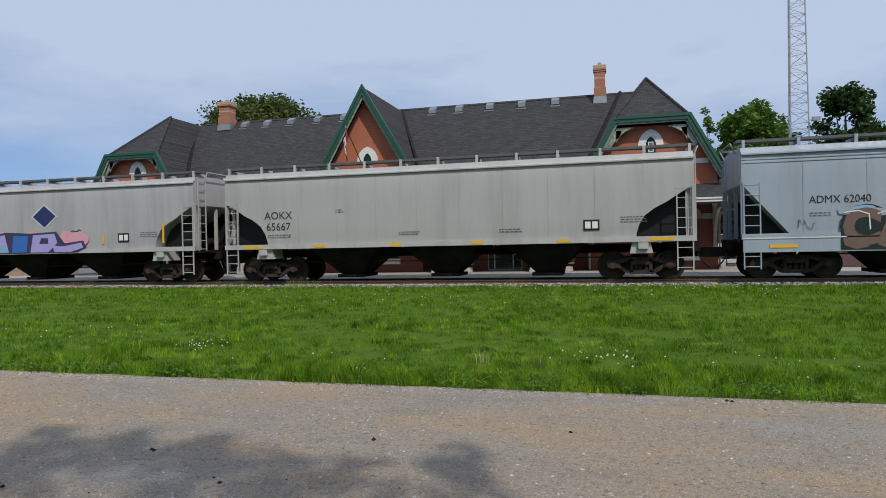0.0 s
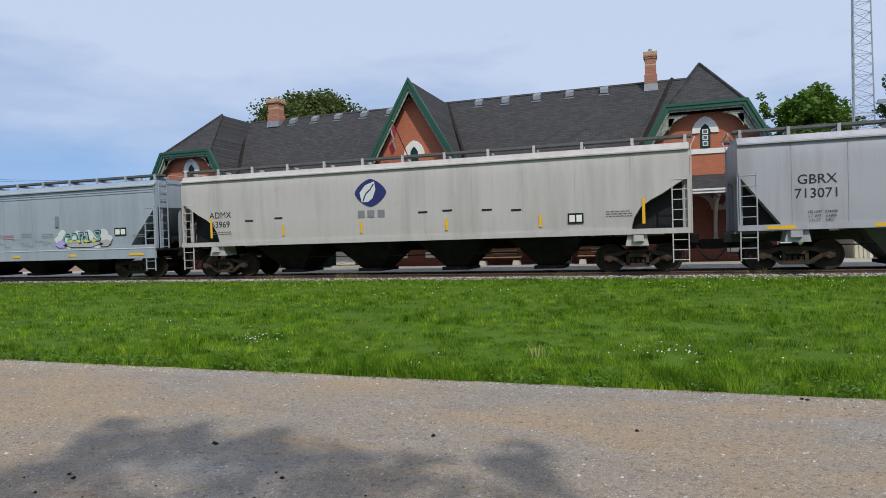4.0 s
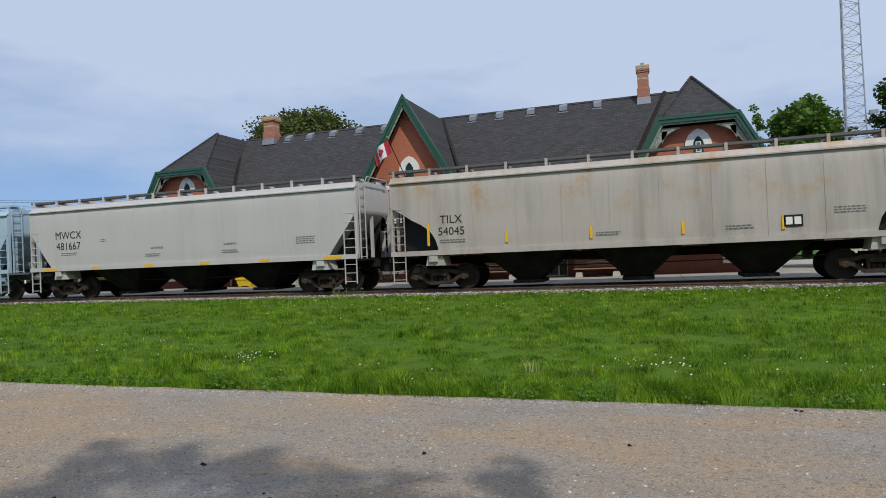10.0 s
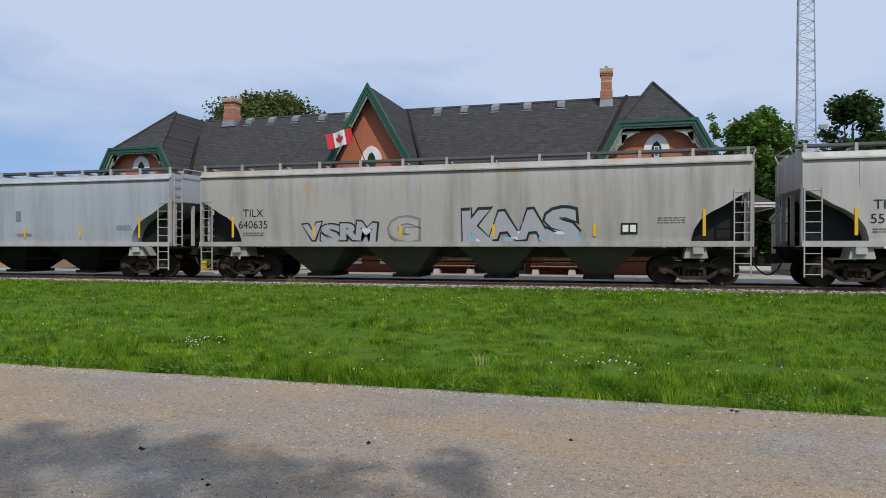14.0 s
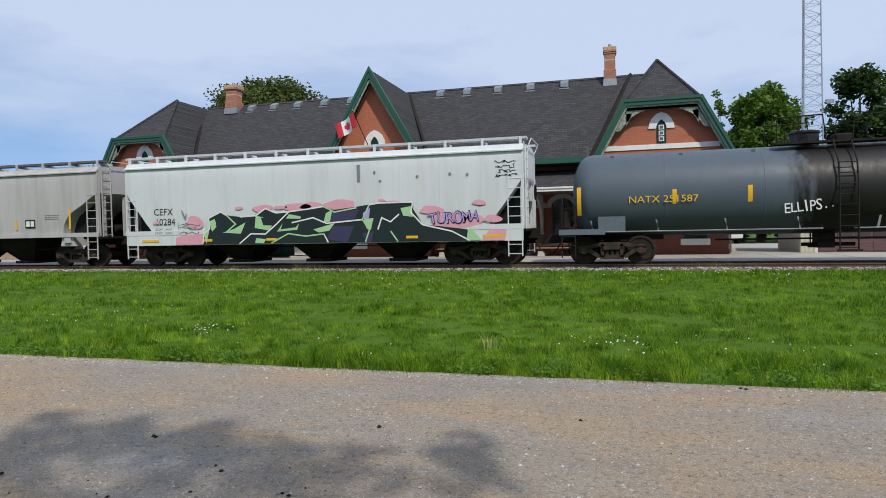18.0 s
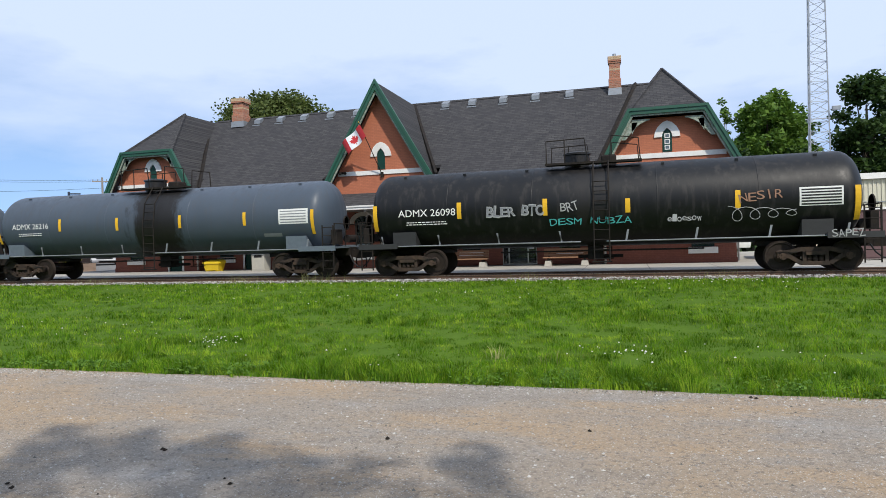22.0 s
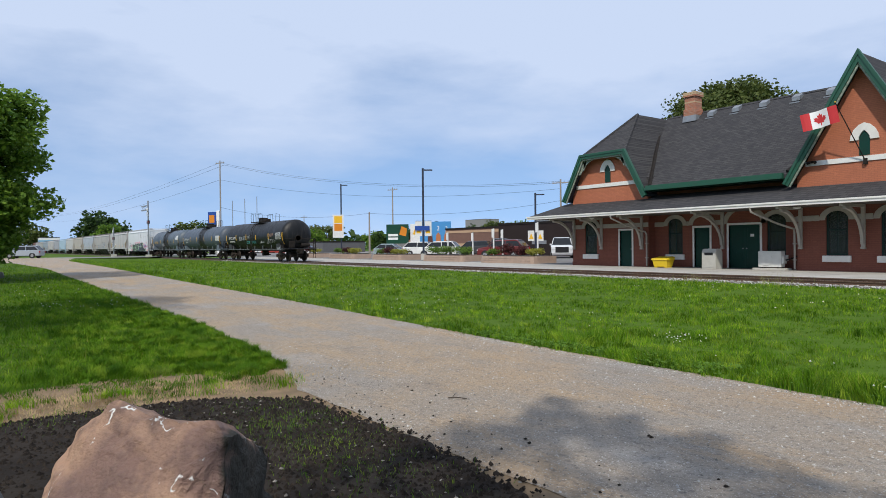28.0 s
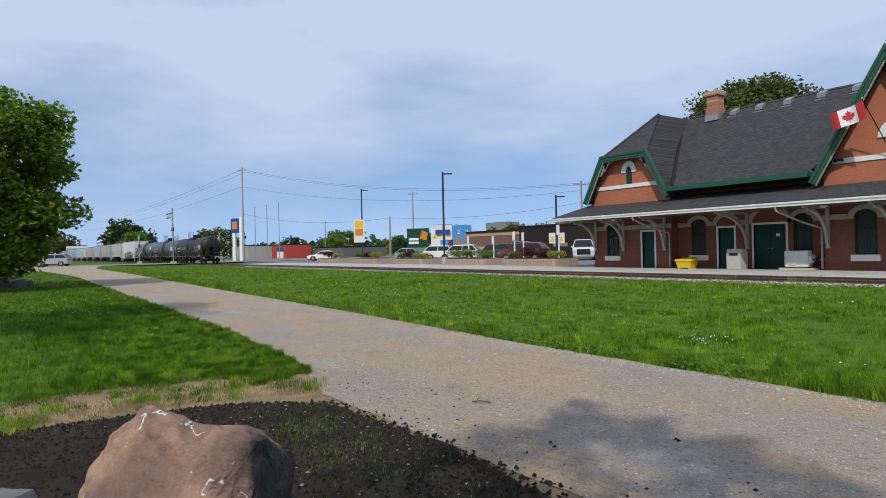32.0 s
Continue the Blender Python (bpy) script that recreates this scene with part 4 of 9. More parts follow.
        for k in range(7):
            z = zb + (3.80 - zb) * k / 6
            prof.append((-half_width(z), z))
        prof += [(-1.49, 3.87), (-1.42, 4.0), (-1.20, 4.04), (-0.6, 4.07), (0, 4.08)]
        ring = [(x, y, z) for y, z in prof] + [(x, -y, z) for y, z in reversed(prof[:-1])]
        rings.append(ring)
    return g.rings(rings)


def side_text(car, words, x, z, h, mat, y=-1.562, width=None, name="lettering", tilt=0.0):
    return part(name, lettering(words, h, width), mat, car, place=pose(x, y, z, 0, tilt, 0))


stencil_grey = plain("stencil_grey", (0.14, 0.14, 0.145), 0.7)


def flat_shape(car, pts, mat, y, name="graffiti_patch", label="spray-painted patch"):
    """A flat painted outline on the car side, in the car's own x and z."""
    return part(name, Geo().add([(px, y, pz) for px, pz in pts], [tuple(range(len(pts)))]), mat, car, label)


def stroke(car, pts, w, mat, y, name="graffiti_stroke", label="spray-painted line"):
    """A painted line of even width through the points."""
    line = [Vector((p[0], p[1])) for p in pts]
    left, right = [], []
    for k, p in enumerate(line):
        dirs = [(line[j + 1] - line[j]).normalized() for j in (k - 1, k) if 0 <= j < len(line) - 1]
        ns = [Vector((-d.y, d.x)) for d in dirs]
        m = sum(ns, Vector((0, 0)))
        m = m.normalized() if m.length > 0.2 else ns[0]
        m = m * (w / 2 / max(m.dot(ns[0]), 0.45))
        left.append(p + m)
        right.append(p - m)
    n = len(line)
    g = Geo().add([(q.x, y, q.y) for q in left + right], [(k, k + 1, n + k + 1, n + k) for k in range(n - 1)])
    return part(name, g, mat, car, label)


def ellipse(car, x, z, rx, rz, mat, y, seed=0):
    rnd = random.Random(seed)
    ph = rnd.uniform(0, 6)
    pts = [(x + rx * math.cos(a) * (1 + 0.14 * math.sin(3 * a + ph)), z + rz * math.sin(a) * (1 + 0.14 * math.sin(2 * a + ph))) for a in [2 * math.pi * k / 18 for k in range(18)]]
    return flat_shape(car, pts, mat, y)


def scribble(car, x, z, w, h, mat, y, seed, turns=14, pen=0.022):
    """A quick looping hand-style tag."""
    rnd = random.Random(seed)
    pts = []
    for k in range(turns):
        u = k / (turns - 1)
        pts.append((x - w / 2 + w * u + rnd.uniform(-0.16, 0.16) * w, z + h * rnd.uniform(-0.5, 0.5)))
    fine = []
    for k in range(len(pts) - 1):
        a, b, c, d = (Vector(pts[max(min(j, len(pts) - 1), 0)]) for j in (k - 1, k, k + 1, k + 2))
        for q in range(4):
            t = q / 4
            fine.append(tuple(0.5 * (2 * b + (c - a) * t + (2 * a - 5 * b + 4 * c - d) * t * t + (3 * b - a - 3 * c + d) * t ** 3)))
    return stroke(car, fine, pen, mat, y, "graffiti_tag", "scribbled spray-paint tag")


def stencil(car, x, z, rows, w, mat, y=-1.562, seed=0):
    """Small unreadable stencil lines as plain bars."""
    rnd = random.Random(seed)
    g = Geo()
    for i in range(rows):
        a = x
        while a < x + w - 0.05:
            b = a + rnd.uniform(0.04, 0.14)
            g.box(a, y, z - i * 0.075, min(b, x + w), y + 0.006, z - i * 0.075 + 0.028)
            a = b + 0.035
    part("stencil", g, stencil_grey if mat is letter_black else mat, car, "small stencilled data lines")


def graffiti(car, words, x, z, h, w, fill, edge, y=-1.564, tilt=0.0):
    """Hand-painted letters, each leaning its own way, with a painted edge when fill and edge differ."""
    rnd = random.Random(words)
    n = len(words)
    big = h > 0.4
    for k, ch in enumerate(words):
        if ch == " ":
            continue
        u = (k + 0.5) / n - 0.5
        hk, wk = h * rnd.uniform(0.86, 1.16), w / n * (1.12 if big else 0.92)
        at = pose(x + u * w, y - 0.0012 * k, z - u * w * math.tan(radians(tilt)) + rnd.uniform(-0.07, 0.07) * h, 0, tilt + rnd.uniform(-9, 9), 0)
        letter = part("graffiti_letter", lettering(ch, hk, wk if ch not in ".Ii1" else None, 0.085 if big else 0.0), fill, car, "spray-painted graffiti letter", place=at)
        if fill is not edge:
            part("letter_edge", lettering(ch, hk * 1.1, wk * 1.16, 0.14 if big else 0.05), edge, letter, place=pose(0.01, 0.006, -0.01))


def blobs(car, x0, x1, z0, z1, n, size, mats, y, seed, spiky=False):
    """Overlapping spray-paint patches, flat on the car side."""
    rnd = random.Random(seed)
    for i in range(n):
        cx, cz, s = x0 + (x1 - x0) * (i + rnd.random()) / n, rnd.uniform(z0, z1), size * rnd.uniform(0.6, 1.3)
        k = rnd.randint(4, 7) if spiky else 12
        pts = []
        for j in range(k):
            a = 2 * math.pi * j / k + rnd.uniform(-0.25, 0.25)
            r = s * (rnd.uniform(0.35, 1.25) if spiky else rnd.uniform(0.85, 1.1))
            pts.append((cx + r * math.cos(a) * 1.5, min(max(cz + r * math.sin(a), z0 - 0.1), z1 + 0.1)))
        g = Geo()
        yy = y - 0.0006 * i
        g.add([(px, yy, pz) for px, pz in pts] + [(cx, yy, cz)], [(j, (j + 1) % k, k) for j in range(k)])
        part("graffiti_patch", g, mats[i % len(mats)], car, "spray-painted patch")


def add_ladder(car, x, y, z0, z1, w, material, along="x"):
    g = Geo()
    for s in (0, w):
        if along == "x":
            g.box(x + s - 0.018, y - 0.018, z0, x + s + 0.018, y + 0.018, z1)
        else:
            g.box(x - 0.018, y + s - 0.018, z0, x + 0.018, y + s + 0.018, z1)
    k = max(int((z1 - z0) / 0.32), 2)
    for i in range(k + 1):
        z = z0 + 0.08 + (z1 - z0 - 0.16) * i / k
        if along == "x":
            g.cyl((x, y, z), (x + w, y, z), 0.014, 6)
        else:
            g.cyl((x, y, z), (x, y + w, z), 0.014, 6)
    return part("ladder", g, material, car, "steel ladder")


def couplers(car, hl, L, hose=True):
    for s in (-1, 1):
        part("coupler", Geo().box(min(s * (hl - 0.5), s * (L / 2 - 0.28)), -0.13, 0.70, max(s * (hl - 0.5), s * (L / 2 - 0.28)), 0.13, 0.98).prism(
            [(s * (L / 2 - 0.30), -0.14), (s * (L / 2 + 0.02), -0.18), (s * (L / 2 + 0.10), 0.02), (s * (L / 2 - 0.02), 0.16), (s * (L / 2 - 0.30), 0.12)], "z", 0.68, 1.0), steel_dark, car, "rusty knuckle coupler")
        pts = [(s * (L / 2 - 0.45), -0.28, 0.80), (s * (L / 2 - 0.30), -0.32, 0.52), (s * (L / 2 - 0.12), -0.33, 0.36), (s * L / 2, -0.33, 0.33)]
        part("air_hose", Geo().tube(pts, 0.024, 6), black_paint, car, "black rubber air hose")


def hopper(name, label, L, mat, bays=3, round_cut=True, marks="yellow", cut=1.15, sill=None, walk_mat=None, under=None, deep=False):
    car = thing("hopper_car", label, "freight car", group="freight train")
    hl = L / 2 - 0.67
    sill_mat = sill or mat
    under = under or under_shade_black
    part("body", hopper_body(hl, cut, round_cut), mat, car, smooth=True)
    nseam = 11
    for i in range(1, nseam):
        x = -hl + 2 * hl * i / nseam
        zb = 1.40 if abs(x) < hl - (1.8 if round_cut else cut) else 2.95
        for s in (-1, 1):
            pts = [(x, s * (half_width(z) + 0.002), z) for z in np.linspace(zb, 3.79, 6)]
            part("weld_seam", Geo().tube(pts, 0.012, 4), mat, car)
    for s in (-1, 1):
        part("side_sill", Geo().box(-hl - 0.02, min(s * 1.50, s * 1.585), 1.22, hl + 0.02, max(s * 1.50, s * 1.585), 1.39), sill_mat, car, "side sill")
        if deep:
            part("side_plate", Geo().box(-hl + 0.02, min(s * 1.50, s * 1.574), 0.83, hl - 0.02, max(s * 1.50, s * 1.574), 1.219), mat, car, "deep plain side plate")
        part("eave_rail", Geo().prism([(s * 1.46, 3.77), (s * 1.605, 3.77), (s * 1.605, 3.81), (s * 1.49, 3.87)], "x", -hl, hl), sill_mat, car, "overhanging eave lip")
        for z in (3.62, 3.52) if bays == 4 and not round_cut else ():
            part("eave_ledge", Geo().box(-hl, min(s * 1.5, s * (half_width(z) + 0.018)), z, hl, max(s * 1.5, s * (half_width(z) + 0.018)), z + 0.03), sill_mat, car)
        b = part("running_board", Geo().box(-hl - 0.1, min(s * 0.98, s * 1.36), 4.175, hl + 0.1, max(s * 0.98, s * 1.36), 4.255), walk_mat or board_grey, car, "steel grating running board")
        for i in range(13):
            x = -hl + 0.1 + (2 * hl - 0.2) * i / 12
            part("support", Geo().box(x - 0.03, min(s * 0.60, s * 1.34), 4.09, x + 0.03, max(s * 0.60, s * 1.34), 4.17).box(x - 0.045, min(s * 1.345, s * 1.40), 3.95, x + 0.045, max(s * 1.345, s * 1.40), 4.25), sill_mat, b)
    part("hatch_trough", Geo().box(-hl + 0.5, -0.32, 3.93, hl - 0.5, 0.32, 4.10), mat, car, "long roof hatch trough")
    for i in range(6):
        x = -hl + 0.9 + (2 * hl - 1.8) * i / 5
        part("hatch_strap", Geo().box(x - 0.05, -0.36, 3.95, x + 0.05, 0.36, 4.13), sill_mat, car)
    tc = L / 2 - 2.25
    span = 2 * (tc - 1.25)
    bl = span / bays
    for i in range(bays):
        c = -span / 2 + bl * (i + 0.5)
        top, bot = bl * 0.40, 0.36
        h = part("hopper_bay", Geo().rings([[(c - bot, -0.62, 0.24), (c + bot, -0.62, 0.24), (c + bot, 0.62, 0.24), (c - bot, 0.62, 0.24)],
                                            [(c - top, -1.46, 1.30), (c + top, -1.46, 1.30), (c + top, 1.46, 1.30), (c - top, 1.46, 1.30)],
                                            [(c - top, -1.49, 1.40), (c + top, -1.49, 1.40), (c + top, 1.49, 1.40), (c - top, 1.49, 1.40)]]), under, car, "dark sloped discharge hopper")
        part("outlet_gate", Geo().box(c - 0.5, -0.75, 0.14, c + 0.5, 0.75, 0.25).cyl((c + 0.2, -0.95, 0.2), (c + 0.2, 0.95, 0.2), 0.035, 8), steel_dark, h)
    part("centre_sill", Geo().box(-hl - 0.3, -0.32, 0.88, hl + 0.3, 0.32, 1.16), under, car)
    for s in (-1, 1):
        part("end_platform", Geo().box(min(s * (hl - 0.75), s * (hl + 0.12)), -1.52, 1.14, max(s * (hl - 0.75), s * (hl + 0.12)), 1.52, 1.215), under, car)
        # slope-sheet stiffeners, brake tank and piping in the open end
        for y in (-1.1, 0, 1.1):
            k = Geo().prism([(s * (hl - 0.05), 1.24), (s * (hl - 0.05), 2.85), (s * (hl - 0.16), 2.85), (s * (hl - 0.16), 1.24)], "y", y - 0.05, y + 0.05)
            part("end_post", k, sill_mat, car)
        # added black sheets that stand in for the shade inside the open end
        for y in (-0.95, 0.95):
            part("end_shade", Geo().prism([(s * (hl - 0.2), 1.22), (s * (hl - 0.2), 2.86), (s * (hl - 0.8), 2.5), (s * (hl - 1.5), 2.1), (s * (hl - 1.8), 1.42), (s * (hl - 1.8), 1.22)] if round_cut else [(s * (hl - 0.2), 1.22), (s * (hl - 0.2), 2.86), (s * (hl - cut - 0.25), 1.42), (s * (hl - cut - 0.25), 1.22)], "y", y - 0.02, y + 0.02), black_paint, car)
        for y in (-1.47, 1.47):
            part("corner_post", Geo().box(s * (hl - 0.03) - 0.05, y - 0.06, 1.24, s * (hl - 0.03) + 0.05, y + 0.06, 3.0), sill_mat, car)
            part("bolster_web", Geo().prism([(s * (tc + 0.35), 0.86), (s * (tc - 0.35), 0.86), (s * (tc - 0.28), 1.21), (s * (tc + 0.28), 1.21)], "y", y * 0.5, y), sill_mat, car)
            x0 = s * (hl - 0.05) if s < 0 else s * (hl - 0.05) - 0.46
            add_ladder(car, x0, y + (0.08 if y > 0 else -0.08), 0.32, 2.95, 0.46, sill_mat)
            part("jack_pad", Geo().bevel_box(s * (tc + 0.05) - 0.16, y - 0.1, 1.0, s * (tc + 0.05) + 0.16, y + 0.1, 1.215, 0.02), sill_mat, car)
        part("air_tank", Geo().lathe([(-0.5, 0.02), (-0.44, 0.16), (0.44, 0.16), (0.5, 0.02)], "y", (s * (hl - 0.42), 0.2, 1.55), 14), under, car)
    add_ladder(car, hl + 0.06, -1.35, 1.2, 3.95, 0.46, sill_mat, "y")
    add_ladder(car, -hl - 0.06, 0.89, 1.2, 3.95, 0.46, sill_mat, "y")
    wh = part("brake_wheel", Geo().lathe([(-0.02, 0.24), (0.02, 0.24), (0.02, 0.28), (-0.02, 0.28)], "x", (hl + 0.14, 0.5, 2.5), 18).box(hl + 0.12, 0.23, 2.47, hl + 0.16, 0.77, 2.53), steel_dark, car, "hand brake wheel")
    part("brake_rod", Geo().tube([(-tc + 1.2, -0.9, 0.75), (0, -0.95, 0.7), (tc - 1.2, -0.9, 0.75)], 0.02, 5), steel_dark, car)
    for s in (-1, 1):
        part("end_rail", Geo().tube([(s * (hl + 0.06), -0.95, 3.9), (s * (hl + 0.2), -0.95, 4.22), (s * (hl + 0.2), 0.95, 4.22), (s * (hl + 0.06), 0.95, 3.9)], 0.022, 5), sill_mat, car)
    couplers(car, hl, L)
    for s in (-1, 1):
        add_truck(car, s * tc)
    if marks == "sill":
        for i in range(6):
            x = -hl + 0.75 + (2 * hl - 2.1) * i / 5
            part("reflector", Geo().box(x, -1.592, 0.96 if deep else 1.25, x + (0.75 if i in (0, 5) else 0.42), -1.586 + (0.011 if deep else 0), 1.05 if deep else 1.35), yellow_paint, car, "yellow reflective strip")
    elif marks == "upright":
        for i in range(6):
            x = -hl + 1.35 + (2 * hl - 2.75) * i / 5
            part("reflector", Geo().box(x, -1.568, 1.55, x + 0.09, -1.560, 2.35 if i in (0, 5) else 1.95), yellow_paint, car, "yellow reflective strip")
    return car, hl


def tank(label, L, half, mat, platform_mat, stain):
    car = thing("tank_car", label, "freight car", group="freight train")
    R, zc = 1.375, 2.27
    prof = [(-half, 0.02)]
    for i in range(1, 9):
        a = math.pi / 2 * i / 8
        prof.append((-half + 0.62 * (1 - math.cos(a)), R * math.sin(a) ** 0.8))
    body = prof + [(x, R) for x in np.linspace(-half + 0.9, half - 0.9, 9)] + [(-a, r) for a, r in reversed(prof)]
    part("tank", Geo().lathe(body, "x", (0, 0, zc), 56), mat, car, smooth=True)
    for x in (-half * 0.62, -half * 0.25, half * 0.25, half * 0.62):
        part("weld_band", Geo().lathe([(x - 0.02, R), (x - 0.012, R + 0.006), (x + 0.012, R + 0.006), (x + 0.02, R)], "x", (0, 0, zc), 56), mat, car, smooth=True)
    tc = L / 2 - 2.10
    for s in (-1, 1):
        a, b = sorted((s * (half - 2.9), s * (L / 2 - 0.42)))
        part("stub_sill", Geo().box(a, -0.30, 0.78, b, 0.30, 1.08), steel_dark, car)
        part("saddle", Geo().prism([(-1.30, 1.06), (-1.32, 1.55), (-1.10, 1.38), (-0.6, 1.02), (0.6, 1.02), (1.10, 1.38), (1.32, 1.55), (1.30, 1.06)], "x", s * tc - 0.42, s * tc + 0.42), platform_mat, car, "welded tank saddle")
        a, b = sorted((s * (tc + 0.2), s * (L / 2 - 0.45)))
        e = part("end_platform", Geo().box(a, -1.5, 1.06, b, 1.5, 1.12), platform_mat, car, "end platform")
        for y in (-1.53, 1.50):
            part("platform_skirt", Geo().box(a, y, 0.98, b, y + 0.03, 1.16), platform_mat, e)
        x = s * (L / 2 - 0.5)
        part("end_rail", Geo().tube([(x, -1.45, 1.12), (x, -1.45, 1.95), (x, 1.45, 1.95), (x, 1.45, 1.12)], 0.022, 6).cyl((x, -0.5, 1.12), (x, -0.5, 1.95), 0.02, 6).cyl((x, 0.5, 1.12), (x, 0.5, 1.95), 0.02, 6), steel_dark, car, "end handrail")
        part("brake_box", Geo().bevel_box(s * (half + 0.16) - 0.12, -0.95, 1.2, s * (half + 0.16) + 0.12, -0.45, 1.75, 0.02), steel_dark, car)
        part("brake_cylinder", Geo().cyl((s * (half + 0.2), 0.1, 1.4), (s * (half + 0.2), 0.9, 1.4), 0.15, 12), steel_dark, car)
        part("brake_wheel", Geo().lathe([(-0.02, 0.22), (0.02, 0.22), (0.02, 0.27), (-0.02, 0.27)], "x", (s * (half + 0.34), -0.2, 2.0), 16), steel_dark, car)
        for y in (-1.45, 1.45):
            add_ladder(car, s * (L / 2 - 0.75) - 0.2, y * 1.03, 0.25, 1.9, 0.42, steel_dark)
        a, b = sorted((s * 0.4, s * (half - 0.1)))
        for y in (-1.44, 1.44):
            part("side_rail", Geo().cyl((a, y, 1.06), (b, y, 1.06), 0.022, 6), galvanised if y < 0 else steel_dark, car, "thin side handrail")
            for k in range(4):
                x = a + 0.6 + (b - a - 1.2) * k / 3
                part("rail_bracket", Geo().prism([(x - 0.03, 1.05), (x + 0.03, 1.05), (x + 0.10 * s, 1.42), (x + 0.04 * s, 1.42)], "y", y - 0.03 if y > 0 else y, y if y > 0 else y + 0.03), galvanised, car)
    # top platform with manway and rails
    top = zc + R
    p = part("top_platform", Geo().box(-1.55, -0.85, top - 0.02, 1.55, -0.45, top + 0.05).box(-1.55, 0.45, top - 0.02, 1.55, 0.85, top + 0.05), steel_dark, car, "grating walkway on top of the tank")
    part("manway", Geo().lathe([(top - 0.08, 0.42), (top + 0.34, 0.42), (top + 0.36, 0.46), (top + 0.42, 0.46), (top + 0.46, 0.30), (top + 0.47, 0.02)], "z", (-0.55, 0, 0), 20), mat, p, "round manway dome", smooth=True)
    part("valve_box", Geo().bevel_box(0.25, -0.3, top - 0.05, 0.75, 0.3, top + 0.30, 0.05), steel_dark, p)
    for y in (-0.84, 0.84):
        part("guard_rail", Geo().tube([(-1.5, y, top + 0.05), (-1.5, y, top + 0.78), (-0.25, y, top + 0.82), (-0.15, y, top + 0.05)], 0.022, 6).tube(
            [(0.55, y, top + 0.05), (0.6, y, top + 0.85), (1.45, y, top + 0.72), (1.5, y, top + 0.05)], 0.022, 6).cyl((-0.9, y, top + 0.03), (-0.9, y, top + 0.8), 0.018, 6), steel_dark, p, "bent pipe guard rail")
    for s in (-1, 1):
        lad = Geo()
        for x in (0.02, 0.50):
            lad.tube([(x, s * 1.50, 0.42), (x, s * 1.50, 2.2), (x, s * 1.36, 3.0), (x, s * 0.86, top + 0.04)], 0.024, 5)
        for z in np.arange(0.5, 3.0, 0.31):
            lad.cyl((0.02, s * (1.50 - max(0, z - 2.2) * 0.17), z), (0.50, s * (1.50 - max(0, z - 2.2) * 0.17), z), 0.016, 5)
        lad.box(-0.05, s * 1.5 - 0.12, 0.40, 0.57, s * 1.5 + 0.06, 0.44)
        part("side_ladder", lad, steel_dark, car, "side ladder")
    part("underside_piping", Geo().cyl((-0.6, 0.1, 0.55), (0.9, 0.1, 0.55), 0.06, 8).box(-0.25, -0.25, 0.45, 0.25, 0.25, 0.92).cyl((-3.2, -0.4, 0.75), (3.4, -0.4, 0.75), 0.03, 6), steel_dark, car)
    for k in range(7):
        x = -half + 1.3 + (2 * half - 2.6) * k / 6
        a = radians(62)
        part("lifting_lug", Geo().box(x - 0.05, -R * math.cos(a) - 0.04, zc + R * math.sin(a) - 0.02, x + 0.05, -R * math.cos(a) + 0.02, zc + R * math.sin(a) + 0.05), mat, car)
    couplers(car, L / 2 - 1.2, L)
    for s in (-1, 1):
        add_truck(car, s * tc)
    return car, half


def tank_strip(car, x, z0, z1, w, mat, R=1.375, zc=2.27, name="reflector", label="yellow reflective strip"):
    """A strip that follows the tank's curve."""
    g, n = Geo(), 8
    rows = []
    for k in range(n + 1):
        z = z0 + (z1 - z0) * k / n
        r = R + 0.006
        rows.append((-math.sqrt(max(r * r - (z - zc) ** 2, 0)), z))
    for (y0, a), (y1, b) in zip(rows, rows[1:]):
        g.quad((x, y0, a), (x + w, y0, a), (x + w, y1, b), (x, y1, b))
    return part(name, g, mat, car, label)


def tank_paint(name, base, stain_width, stain_x=0.25):
    m, nt, b = nodes_of(name)
    c = nt.nodes.new("ShaderNodeTexCoord")
    sep = nt.nodes.new("ShaderNodeSeparateXYZ")
    nt.links.new(c.outputs["Object"], sep.inputs["Vector"])
    wob = noise_node(nt, 1.0, 6, 0.65, stretch=(2.4, 2.4, 0.5))
    shift = nt.nodes.new("ShaderNodeMath")
    shift.operation = "SUBTRACT"
    shift.inputs[1].default_value = stain_x
    nt.links.new(sep.outputs["X"], shift.inputs[0])
    dist = nt.nodes.new("ShaderNodeMath")
    dist.operation = "ABSOLUTE"
    nt.links.new(shift.outputs[0], dist.inputs[0])
    add = nt.nodes.new("ShaderNodeMath")
    add.operation = "MULTIPLY_ADD"
    add.inputs[1].default_value = -2.2
    nt.links.new(wob, add.inputs[0])
    nt.links.new(dist.outputs[0], add.inputs[2])
    spill = ramp(nt, add.outputs[0], stain_width - 1.25, stain_width - 0.80, 1.0, 0.0)
    streak = noise_node(nt, 1.0, 5, 0.6, stretch=(5, 5, 0.5))
    patch = noise_node(nt, 0.7, 5, 0.6)
    col = mix(nt, ramp(nt, patch, 0.35, 0.7, 0, 0.5), base, tuple(x * 0.75 for x in base))
    col = mix(nt, ramp(nt, streak, 0.52, 0.78, 0, 0.35), col, (0.09, 0.08, 0.075))
    col = mix(nt, spill, col, (0.014, 0.013, 0.013))
    nt.links.new(col, b.inputs["Base Color"])
    nt.links.new(ramp(nt, streak, 0.3, 0.7, 0.36, 0.58), b.inputs["Roughness"])
    b.inputs["Specular IOR Level"].default_value = 0.32
    bump(nt, b, patch, 0.08, 0.03)
    return m


